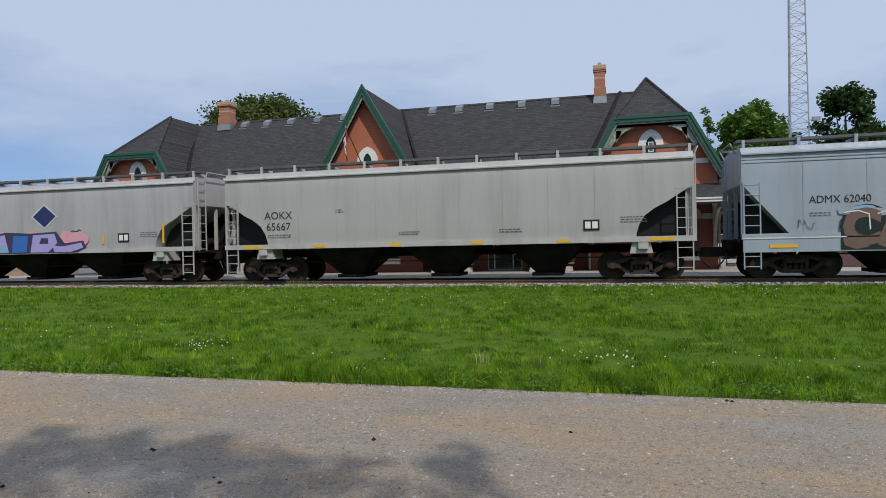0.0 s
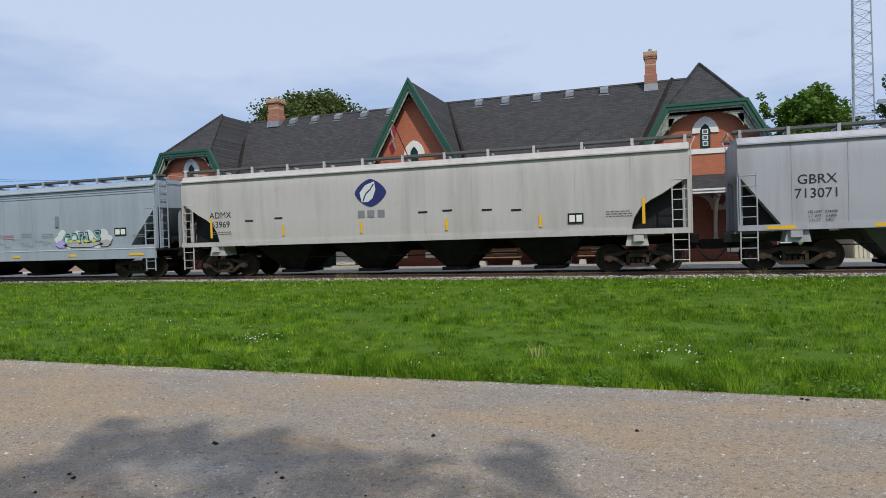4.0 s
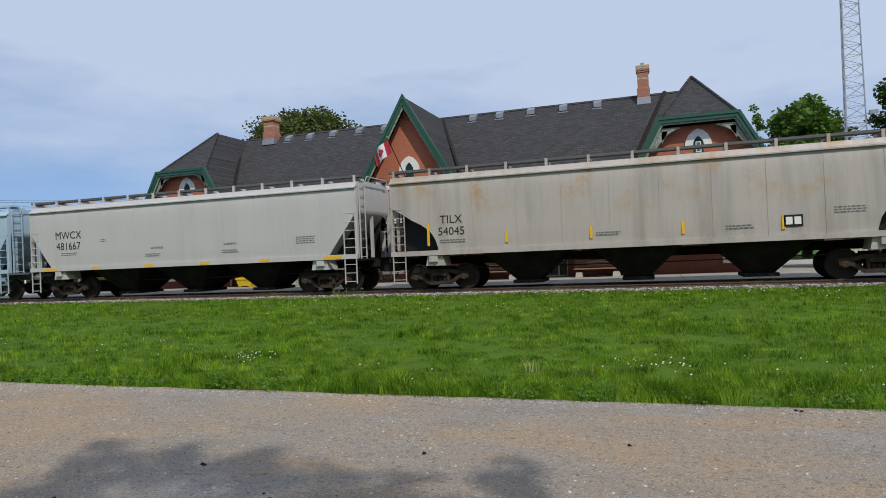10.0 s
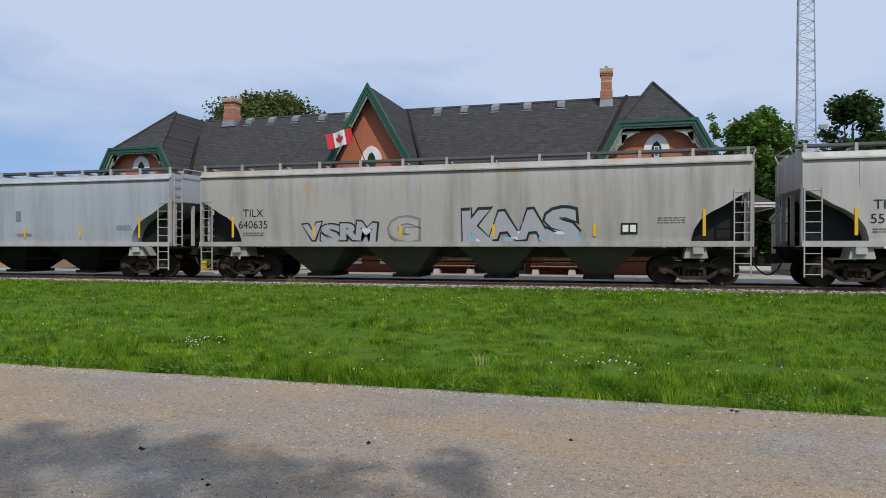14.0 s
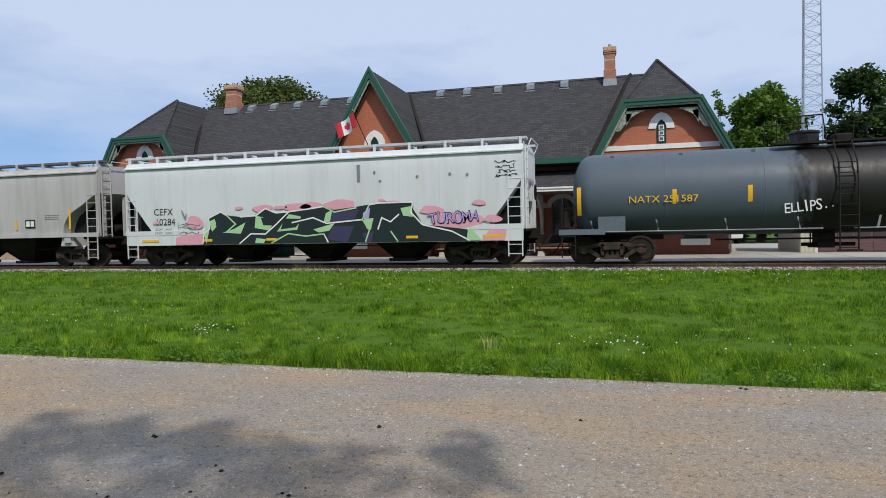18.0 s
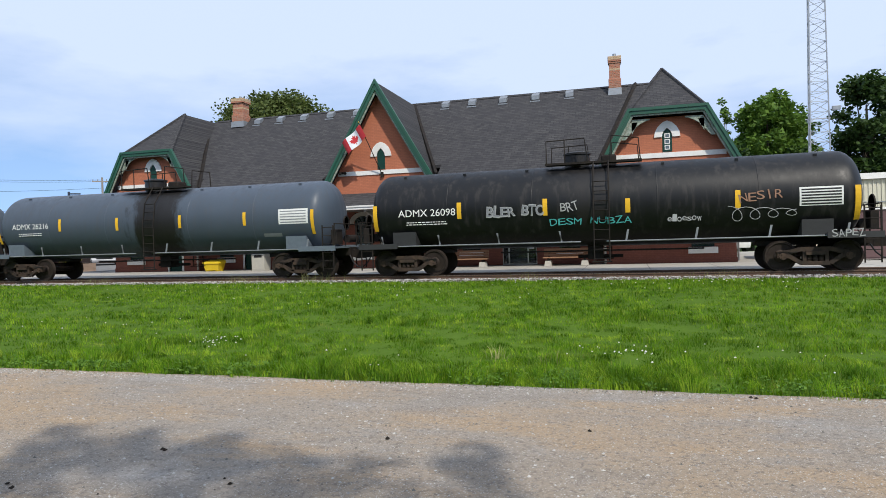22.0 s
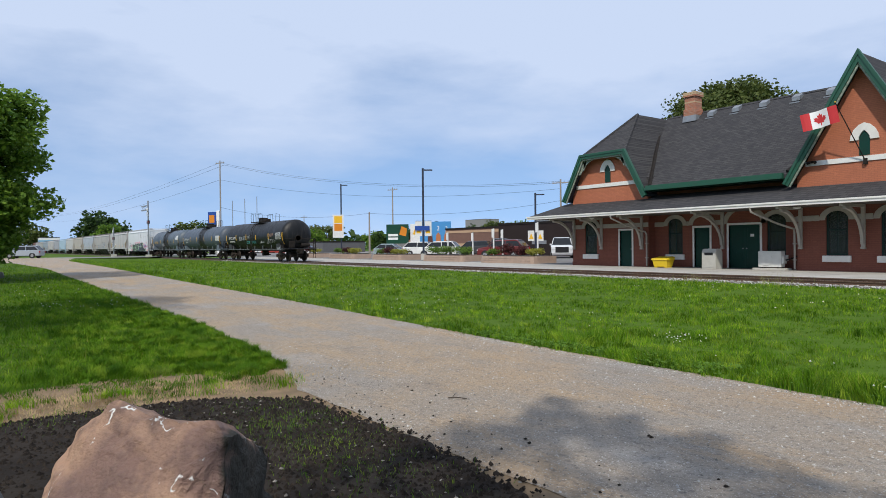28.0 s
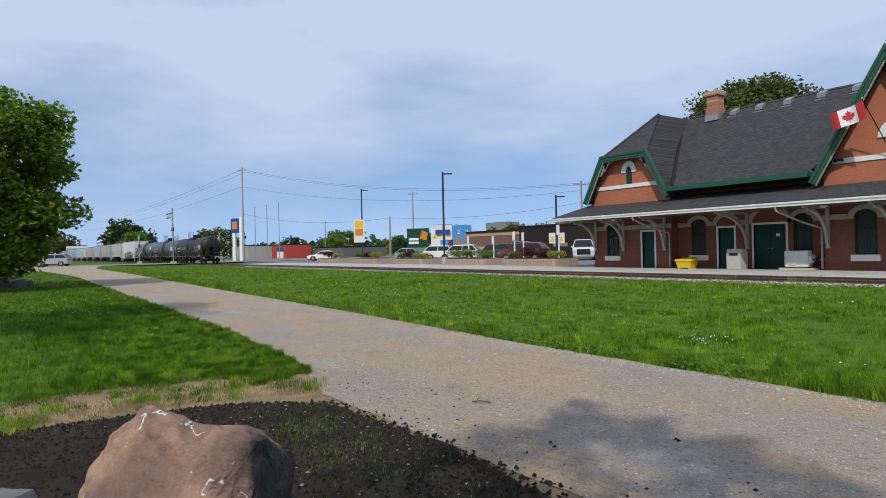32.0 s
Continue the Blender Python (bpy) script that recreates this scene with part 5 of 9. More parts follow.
# paints
P_GREY = car_paint("grey_car_paint", (0.404, 0.394, 0.410), 0.08, 0.38)
P_AOK = car_paint("pale_grey_green_paint", (0.396, 0.394, 0.387), 0.10, 0.30)
P_ADMB = car_paint("blue_grey_paint", (0.310, 0.357, 0.420), 0.10, 0.30)
P_ADM = car_paint("cream_white_paint", (0.473, 0.448, 0.438), 0.16, 0.34)
P_GBR = car_paint("light_grey_paint", (0.361, 0.365, 0.410), 0.03, 0.42)
P_AIT = car_paint("pale_blue_paint", (0.361, 0.473, 0.575), 0.0, 0.10)
P_MWC = car_paint("clean_cream_grey_paint", (0.482, 0.465, 0.456), 0.04, 0.12)
P_TIL = car_paint("rusty_cream_paint", (0.430, 0.390, 0.355), 0.55, 0.50, rust_colour=(0.40, 0.23, 0.07))
P_ADG = car_paint("weathered_blue_grey_paint", (0.378, 0.406, 0.465), 0.03, 0.42)
P_TI2 = car_paint("stained_grey_paint", (0.396, 0.373, 0.365), 0.42, 0.62, rust_colour=(0.42, 0.28, 0.08))
P_TI3 = car_paint("dull_cream_paint", (0.447, 0.431, 0.428), 0.06, 0.42)
P_CEF = car_paint("white_car_paint", (0.60, 0.625, 0.64), 0.02, 0.20)
P_BROWN = car_paint("brown_car_paint", (0.155, 0.074, 0.055), 0.3, 0.5)
P_TANK = tank_paint("blue_grey_tank_paint", (0.085, 0.110, 0.138), 1.3, 0.45)
P_TANK2 = tank_paint("slate_tank_paint", (0.062, 0.080, 0.106), 1.0, 0.45)
P_BLACK = tank_paint("black_tank_paint", (0.007, 0.0075, 0.0085), 0.6, 0.0)
SPRAY = {k: plain("spray_" + k, v, 0.45) for k, v in {
    "white": (0.75, 0.75, 0.74), "black": (0.02, 0.02, 0.025), "pale": (0.52, 0.53, 0.55), "green": (0.38, 0.62, 0.34), "night": (0.055, 0.05, 0.11), "ink": (0.022, 0.032, 0.034), "teal": (0.05, 0.30, 0.28), "pink": (0.72, 0.36, 0.44), "purple": (0.17, 0.11, 0.30),
    "navy": (0.03, 0.04, 0.15), "blue": (0.05, 0.16, 0.50), "lilac": (0.42, 0.36, 0.72), "rust": (0.33, 0.19, 0.13), "orange": (0.55, 0.30, 0.18), "yellow": (0.62, 0.55, 0.12), "chalk": (0.36, 0.37, 0.37), "brown": (0.175, 0.12, 0.10), "fern": (0.17, 0.33, 0.19), "aqua": (0.20, 0.45, 0.42), "red": (0.35, 0.06, 0.05), "grey": (0.22, 0.23, 0.25), "sky": (0.25, 0.45, 0.60)}.items()}

# joints between the cars along the train at the start of the clip, and their fleet
JOINTS = [-50.2, -32.35, -14.45, 3.24, 23.03, 43.30, 60.45, 77.81, 94.88, 112.74, 130.60, 150.93, 168.63, 185.5, 202.46, 219.8, 236.85]
CARS = []


def put_car(i, car):
    CARS.append((car, (JOINTS[i] + JOINTS[i + 1]) / 2))


def length(i):
    return JOINTS[i + 1] - JOINTS[i]


def two_lines(car, L, a, b, mat=letter_black, h=0.27, off=2.85, z=2.42):
    side_text(car, a, -L / 2 + off, z, h, mat)
    side_text(car, b, -L / 2 + off, z - h * 1.5, h, mat)
    if a not in ("GBRX", "AITX"):
        stencil(car, -L / 2 + off - 0.42, z - h * 1.5 - 0.30, 2, 0.9, letter_black, seed=int(b) % 97)


def data_plate(car, x, z=1.62, w=0.5):
    p = part("data_plate", Geo().box(x, -1.568, z, x + w, -1.561, z + 0.34), black_paint, car, "black consolidated stencil plate")
    part("plate_lines", Geo().box(x + 0.05, -1.572, z + 0.06, x + w * 0.45, -1.5685, z + 0.28).box(x + w * 0.55, -1.572, z + 0.06, x + w - 0.05, -1.5685, z + 0.28), letter_white, p)


def warning_lines(car, xs, z=1.66):
    for k, x in enumerate(xs):
        stencil(car, x, z + 0.05, 2, 0.75, letter_black, seed=31 + k)


# 0: brown car far ahead
i = 0
car, hl = hopper("hopper", "dark brown covered hopper car at the head of the string", length(i), P_BROWN, 3)
put_car(i, car)
# 1: grey car with purple graffiti
i = 1
L = length(i)
car, hl = hopper("hopper", "grey covered hopper car with purple and white graffiti", L, P_GREY, 3, marks="upright", sill=P_TI3)
x0 = -L / 2
for k in range(9):
    ellipse(car, x0 + 7.6 + 0.55 * k, 1.72 + 0.12 * math.sin(k * 1.9), 0.42, 0.33, SPRAY["pink"], -1.5875 - 0.0001 * k, 200 + k)
for k, (tone, pts) in enumerate((("night", [(7.3, 1.24), (7.4, 2.0), (8.4, 2.12), (9.6, 2.05), (10.9, 2.1), (11.3, 1.62), (12.2, 1.72), (12.35, 1.42), (11.9, 1.24)]), ("lilac", [(7.5, 1.28), (7.6, 1.92), (8.3, 2.02), (8.5, 1.3)]),
                                 ("blue", [(8.65, 1.28), (8.75, 1.98), (9.5, 1.95), (9.4, 1.3)]), ("lilac", [(9.6, 1.28), (9.75, 1.98), (10.8, 2.02), (10.95, 1.66), (10.5, 1.28)]), ("night", [(10.05, 1.62), (10.15, 1.86), (10.5, 1.84), (10.5, 1.62)]),
                                 ("lilac", [(10.7, 1.55), (11.2, 1.5), (12.1, 1.64), (12.2, 1.44), (11.6, 1.28), (10.8, 1.28)]), ("sky", [(7.55, 1.3), (7.7, 1.6), (8.45, 1.5), (8.45, 1.3)]))):
    flat_shape(car, [(x0 + px, pz) for px, pz in pts], SPRAY[tone], -1.590 - 0.0004 * k)
for k in range(2):
    scribble(car, x0 + 11.85, 2.12 - 0.17 * k, 0.5, 0.15, SPRAY["ink"], -1.563, 220 + k, 9, 0.028)
part("logo_border", Geo().prism([(x0 + 10.3, 3.22), (x0 + 10.95, 2.72), (x0 + 10.3, 2.22), (x0 + 9.65, 2.72)], "y", -1.563, -1.5585), P_CEF, car, "white logo border")
part("logo_panel", Geo().prism([(x0 + 10.3, 3.16), (x0 + 10.87, 2.72), (x0 + 10.3, 2.28), (x0 + 9.73, 2.72)], "y", -1.568, -1.5635), SPRAY["navy"], car, "dark blue diamond logo panel")
data_plate(car, hl - 3.4)
stencil(car, hl - 2.4, 1.95, 3, 0.8, letter_black, seed=3)
put_car(i, car)
# 2
i = 2
L = length(i)
car, hl = hopper("hopper", "pale grey-green covered hopper car with rounded sides", L, P_AOK, 3, marks="sill", sill=P_TI3)
two_lines(car, L, "AOKX", "65667")
stencil(car, -L / 2 + 5.1, 2.55, 2, 0.3, letter_black, seed=8)
data_plate(car, hl - 3.35)
stencil(car, hl - 2.2, 2.0, 3, 0.8, letter_black, seed=4)
warning_lines(car, (-1.4, 2.1))
put_car(i, car)
# 3
i = 3
L = length(i)
car, hl = hopper("hopper", "blue-grey covered hopper car with brown block-letter graffiti", L, P_ADMB, 4, round_cut=False, marks="sill", sill=P_ADMB, cut=1.3, deep=True)
c0 = (JOINTS[i] + JOINTS[i + 1]) / 2
side_text(car, "ADMX 62040", 6.55 - c0, 2.35, 0.22, letter_black, width=1.62)
stencil(car, 5.75 - c0, 1.95, 2, 0.55, letter_black, seed=81)
flat_shape(car, [(6.55 - c0, 0.87), (6.55 - c0, 1.75), (6.8 - c0, 1.98), (12.55 - c0, 1.95), (12.75 - c0, 1.4), (12.85 - c0, 0.87)], SPRAY["ink"], -1.5875)
for k in range(16):
    ellipse(car, 6.75 - c0 + 0.39 * k, 2.0 + 0.05 * math.sin(k * 2.1), 0.3, 0.12, SPRAY["sky"] if k % 4 == 1 else P_ADMB, -1.5879 - 0.0001 * k, 90 + k)
graffiti(car, "CAPZOLA", 9.70 - c0, 1.50, 0.84, 6.1, SPRAY["brown"], SPRAY["black"], y=-1.592)
for k in range(7):
    px = 6.95 - c0 + 0.86 * k
    flat_shape(car, [(px - 0.35, 1.2), (px + 0.42, 1.2), (px + 0.3, 0.95), (px, 0.88), (px - 0.3, 1.0)], SPRAY["brown"], -1.5915)
    stroke(car, [(px - 0.32, 1.95 - 0.05 * (k % 2)), (px + 0.05, 2.0), (px + 0.33, 1.9), (px + 0.36, 1.45)], 0.035, SPRAY["white"], -1.604)
part("sill_line", Geo().box(-hl, -1.592, 1.235, hl, -1.5905, 1.27), P_CEF, car, "pale scuffed sill line")
for k in range(14):
    ellipse(car, 17.2 - c0 + 0.21 * k, 1.70 + 0.24 * math.sin(k * 1.7), 0.22, 0.17, P_CEF, -1.5895 - 0.0001 * k, 110 + k)
for px, rx in ((17.35, 0.33), (19.75, 0.3), (18.5, 1.05)):
    ellipse(car, px - c0, 1.50, rx, 0.16, SPRAY["lilac"] if px < 18 else P_GREY, -1.5925, 130 + int(px))
    stroke(car, [(px - c0 - rx, 1.45), (px - c0 - rx * 0.5, 1.35), (px - c0 + rx * 0.5, 1.35), (px - c0 + rx, 1.48)], 0.03, SPRAY["black"], -1.594)
graffiti(car, "GORLS", 18.5 - c0, 1.76, 0.40, 2.1, SPRAY["aqua"], SPRAY["ink"], y=-1.597, tilt=-4)
for k in range(4):
    ellipse(car, 17.9 - c0 + 0.42 * k, 1.62, 0.13, 0.06, SPRAY["yellow"], -1.606, 140 + k)
for k in range(9):
    scribble(car, 13.3 - c0 + 0.46 * k, 1.72 - 0.16 * (k % 3), 0.5, 0.2, SPRAY["grey"], -1.563, 150 + k, 9, 0.014)
scribble(car, 5.65 - c0, 1.66, 0.5, 0.3, SPRAY["grey"], -1.563, 170, 14, 0.018)
for k, x in enumerate((13.2, 13.9, 15.0, 16.2)):
    stencil(car, x - c0, 2.0 - 0.05 * (k % 2), 3, 0.65, SPRAY["red"] if k == 1 else SPRAY["grey"], seed=82 + k)
data_plate(car, 20.25 - c0, 1.78, 0.62)
stencil(car, 21.2 - c0, 1.78, 2, 0.7, SPRAY["grey"], seed=86)
part("vent_plate", Geo().bevel_box(17.02 - c0, -1.60, 2.25, 17.2 - c0, -1.55, 2.72, 0.01), SPRAY["grey"], car)
put_car(i, car)
# 4
i = 4
L = length(i)
car, hl = hopper("hopper", "cream-white covered hopper car with blue leaf logo and rust streaks", L, P_ADM, 4, marks="upright")
two_lines(car, L, "ADMX", "63969", h=0.24, off=2.5)
# rounded blue diamond with a white leaf, grey-blue bars for the word below
part("logo_panel", Geo().prism([(-1.2 + 0.62 * math.cos(a) * abs(math.cos(a)) ** 0.35, 2.98 + 0.50 * math.sin(a) * abs(math.sin(a)) ** 0.35) for a in [2 * math.pi * k / 24 for k in range(24)]], "y", -1.566, -1.545), SPRAY["navy"], car, "dark blue rounded diamond logo")
leaf = [(-0.35, -0.32), (-0.42, 0.02), (-0.2, 0.28), (0.16, 0.40), (0.2, 0.1), (0.08, -0.2), (-0.1, -0.32)]
part("logo_leaf", Geo().prism([(-1.2 + px, 2.98 + pz) for px, pz in leaf], "y", -1.572, -1.5665), P_CEF, car, "white leaf on the logo")
stroke(car, [(-1.5, 2.68), (-1.38, 2.95), (-1.2, 3.1), (-1.06, 3.3)], 0.05, SPRAY["navy"], -1.5725, "logo_vein", "leaf vein")
for px in (-1.72, -1.34, -0.94):
    part("logo_bar", Geo().box(px, -1.564, 2.10, px + 0.27, -1.556, 2.36), SPRAY["grey"], car, "grey-blue logo bar")
for x in (-6.5, -5.2, 0.6, 1.5, 2.9, 3.9):
    part("scuff", Geo().box(x, -1.566, 2.15 + 0.05 * math.sin(x), x + 0.35, -1.561, 2.21 + 0.05 * math.sin(x)), SPRAY["black"], car)
data_plate(car, hl - 3.7)
stencil(car, hl - 2.5, 1.95, 3, 0.8, letter_black, seed=5)
put_car(i, car)
# 5
i = 5
L = length(i)
car, hl = hopper("hopper", "dusty light grey covered hopper car with yellow reflectors", L, P_GBR, 3, round_cut=False, marks="sill", under=surface("dusty_hopper", (0.10, 0.098, 0.096), 0.8, (0.05, 0.05, 0.05), 2, 30))
two_lines(car, L, "GBRX", "713071", h=0.27, off=2.75, z=2.66)
for k in range(4):
    scribble(car, -L / 2 + 9.15 + 0.05 * k, 2.0 - 0.13 * k, 0.55, 0.2, SPRAY["black"], -1.563, 180 + k, 9, 0.026)
side_text(car, "LD LMT  224200", -L / 2 + 2.88, 1.72, 0.075, letter_black)
side_text(car, "LT WT    61800", -L / 2 + 2.88, 1.60, 0.075, letter_black)
side_text(car, "CU FT    5400", -L / 2 + 2.85, 1.48, 0.075, letter_black)
side_text(car, "WARNING", -L / 2 + 6.7, 2.05, 0.085, letter_black)
side_text(car, "WARNING", -L / 2 + 10.7, 2.05, 0.085, letter_black)
side_text(car, "DO NOT HAMMER ON CAR", -1.9, 1.30, 0.07, letter_black, y=-1.59)
side_text(car, "DO NOT HAMMER ON CAR", 2.7, 1.30, 0.07, letter_black, y=-1.59)
warning_lines(car, (-L / 2 + 6.3, -L / 2 + 10.3, hl - 3.0), 1.72)
put_car(i, car)
# 6
i = 6
L = length(i)
car, hl = hopper("hopper", "clean pale blue covered hopper car", L, P_AIT, 3, round_cut=False, marks="sill", sill=P_AIT, walk_mat=P_AIT, under=surface("grey_green_hopper", (0.15, 0.18, 0.18), 0.6, (0.10, 0.12, 0.12), 2, 30))
two_lines(car, L, "AITX", "37642", h=0.29, off=2.55, z=2.62)
for k, words in enumerate(("LD LMT 223000  101100 KG", "LT WT    63000    28600 KG", "CU FT    5808    164 CU M")):
    side_text(car, words, -L / 2 + 3.2, 1.78 - 0.125 * k, 0.08, letter_black, width=1.35)
stencil(car, hl - 2.6, 1.95, 2, 0.7, letter_black, seed=16)
put_car(i, car)
# 7
i = 7
L = length(i)
car, hl = hopper("hopper", "clean cream-grey covered hopper car with large black lettering", L, P_MWC, 3, round_cut=False, marks="sill")
two_lines(car, L, "MWCX", "481667", h=0.31, off=2.85, z=2.72)
stencil(car, -L / 2 + 4.6, 2.45, 2, 0.3, letter_black, seed=8)
side_text(car, "WARNING", -L / 2 + 7.5, 2.0, 0.085, letter_black)
side_text(car, "WARNING", -L / 2 + 11.0, 2.0, 0.085, letter_black)
warning_lines(car, (-L / 2 + 6.9, -L / 2 + 10.6), 1.70)
stencil(car, hl - 2.5, 2.1, 4, 0.8, letter_black, seed=17)
put_car(i, car)
# 8
i = 8
L = length(i)
car, hl = hopper("hopper", "rust-stained cream covered hopper car", L, P_TIL, 3, marks="upright")
two_lines(car, L, "TILX", "54045", h=0.27, off=2.9)
data_plate(car, hl - 4.1)
warning_lines(car, (-1.2, 2.6))
stencil(car, hl - 2.8, 2.1, 3, 0.8, letter_black, seed=18)
put_car(i, car)
# 9
i = 9
L = length(i)
car, hl = hopper("hopper", "weathered blue-grey covered hopper car", L, P_ADG, 3, marks="upright", sill=P_TI3)
two_lines(car, L, "ADMX", "54072", h=0.25, off=2.7)
part("placard_holder", Geo().box(0.95, -1.57, 2.25, 1.2, -1.56, 2.65), SPRAY["grey"], car)
graffiti(car, "o", 1.07, 2.48, 0.25, 0.2, SPRAY["black"], SPRAY["black"])
warning_lines(car, (-4.2, 1.0))
stencil(car, hl - 2.4, 2.0, 3, 0.7, letter_black, seed=19)
stencil(car, -L / 2 + 3.9, 2.45, 2, 0.3, letter_black, seed=8)
put_car(i, car)
# 10
i = 10
L = length(i)
car, hl = hopper("hopper", "long stained grey covered hopper car with outlined white graffiti", L, P_TI2, 4, round_cut=True, marks="upright", under=surface("stained_hopper", (0.075, 0.068, 0.062), 0.8, (0.04, 0.037, 0.034), 2, 30))
two_lines(car, L, "TILX", "640635", h=0.28, off=2.9)
graffiti(car, "VSRM", -L / 2 + 6.3, 1.68, 0.54, 2.7, P_GBR, SPRAY["ink"])
graffiti(car, "G", -L / 2 + 8.7, 1.75, 0.70, 0.95, P_TI2, SPRAY["grey"])
graffiti(car, "KAAS", -L / 2 + 12.6, 1.84, 0.86, 3.8, P_GBR, SPRAY["ink"])
blobs(car, -L / 2 + 10.8, -L / 2 + 14.6, 1.42, 1.62, 7, 0.16, [SPRAY["sky"], SPRAY["white"]], -1.561, 10)
data_plate(car, hl - 3.8)
stencil(car, hl - 2.7, 2.1, 3, 0.8, letter_black, seed=20)
put_car(i, car)
# 11
i = 11
L = length(i)
car, hl = hopper("hopper", "dull cream covered hopper car with small green graffiti", L, P_TI3, 3, marks="upright")
two_lines(car, L, "TILX", "55627", h=0.27, off=2.9)
blobs(car, -L / 2 + 4.4, -L / 2 + 6.4, 1.6, 1.95, 6, 0.22, [SPRAY["green"], SPRAY["yellow"], SPRAY["orange"]], -1.562, 11)
graffiti(car, "SGE", -L / 2 + 5.4, 1.80, 0.36, 1.5, SPRAY["yellow"], SPRAY["black"], y=-1.572)
data_plate(car, hl - 3.6)
stencil(car, hl - 2.6, 2.1, 3, 0.7, letter_black, seed=21)
put_car(i, car)
# 12
i = 12
L = length(i)
car, hl = hopper("hopper", "white covered hopper car with a pink and black graffiti mural", L, P_CEF, 3, round_cut=False, marks="sill", sill=P_CEF, deep=True, walk_mat=SPRAY["pale"])
side_text(car, "CEFX", -6.05, 2.10, 0.25, letter_black)
side_text(car, "10284", -5.97, 1.72, 0.25, letter_black)
x0 = -L / 2
def moved(pts, dx=0.45):
    return [(px + dx, pz) for px, pz in pts]


for k, (px, pz, rx, rz) in enumerate(((-6.8, 1.70, 0.15, 0.05), (-3.2, 2.17, 0.16, 0.06), (-2.2, 2.12, 0.42, 0.13), (-1.5, 2.15, 0.26, 0.07), (-0.85, 2.15, 0.52, 0.15), (-0.2, 2.15, 0.47, 0.15), (0.85, 2.18, 0.62, 0.17),
                                       (2.4, 2.26, 0.15, 0.08), (2.75, 2.15, 0.42, 0.13), (4.2, 1.91, 0.42, 0.15), (5.85, 2.12, 0.23, 0.09), (6.3, 1.57, 0.3, 0.13), (-5.1, 1.68, 0.36, 0.26), (5.0, 1.55, 0.9, 0.32))):
    ellipse(car, px + 0.45, pz, rx, rz, SPRAY["pink"], -1.589, k)
flat_shape(car, moved([(-5.95, 0.85), (-5.95, 1.12), (-5.5, 1.22), (-4.7, 1.25), (-4.75, 0.85)]), SPRAY["pink"], -1.5895)
flat_shape(car, moved([(2.95, 0.85), (3.05, 1.25), (3.6, 1.22), (3.5, 0.85)]), SPRAY["pink"], -1.5895)
flat_shape(car, moved([(5.9, 0.85), (6.2, 1.23), (6.75, 1.2), (6.7, 0.85)]), SPRAY["pink"], -1.5895)
# dark letter mass, standing on the lower edge of the car
flat_shape(car, moved([(-4.76, 0.85), (-4.69, 1.27), (-4.48, 1.33), (-4.48, 1.85), (-3.98, 2.06), (-3.7, 1.92), (-3.15, 1.85), (-2.55, 1.90), (-2.1, 2.13), (-1.78, 1.96), (-1.15, 2.0), (0.2, 2.16), (0.52, 2.0), (1.45, 2.09), (1.95, 2.16),
                 (2.3, 2.21), (3.55, 2.21), (3.55, 1.95), (3.88, 1.43), (5.4, 1.24), (5.9, 0.85)]), SPRAY["ink"], -1.591)
for k, (tone, pts) in enumerate((("green", [(-4.48, 1.70), (-4.24, 1.80), (-4.13, 1.54), (-4.35, 1.33)]), ("green", [(-3.9, 1.28), (-3.45, 1.40), (-2.93, 1.64), (-3.14, 1.23)]), ("ink", [(-4.2, 1.55), (-4.05, 1.95), (-3.9, 1.62), (-4.0, 1.42)]),
                                 ("green", [(-2.5, 1.88), (-1.68, 1.69), (-1.98, 1.33), (-2.56, 1.43)]), ("green", [(-1.15, 1.90), (-0.68, 1.80), (-0.84, 1.33), (-1.65, 1.28)]), ("ink", [(-2.3, 1.80), (-1.5, 1.82), (-1.75, 1.50), (-2.2, 1.52)]),
                                 ("ink", [(-1.35, 1.75), (-0.6, 1.72), (-0.9, 1.42), (-1.5, 1.36)]), ("green", [(-0.2, 1.33), (0.63, 1.54), (0.42, 1.28), (0.0, 1.22)]), ("night", [(0.42, 1.90), (1.57, 2.0), (1.36, 1.64), (0.31, 1.54)]),
                                 ("night", [(0.52, 1.43), (1.36, 1.43), (1.1, 0.85), (0.31, 0.97)]), ("night", [(1.68, 1.17), (2.1, 1.22), (1.99, 0.86), (1.78, 0.86)]), ("lilac", [(1.7, 1.86), (1.98, 2.05), (1.9, 1.5), (1.78, 1.42)]),
                                 ("green", [(3.09, 2.0), (3.46, 2.06), (3.56, 1.69), (3.19, 1.74)]), ("green", [(1.73, 1.64), (2.1, 1.69), (1.99, 1.28), (1.83, 1.33)]), ("green", [(5.45, 1.22), (5.55, 1.27), (5.92, 0.86), (5.4, 0.86)]),
                                 ("green", [(-4.71, 1.27), (-4.59, 1.54), (-4.48, 1.33), (-4.61, 0.88)]), ("green", [(-2.5, 1.06), (-2.1, 1.01), (-2.2, 0.86), (-2.56, 0.88)]), ("green", [(0.3, 1.9), (0.55, 2.0), (0.45, 1.6), (0.2, 1.55)]))):
    flat_shape(car, moved(pts), SPRAY[tone], -1.5925 - 0.0002 * k)
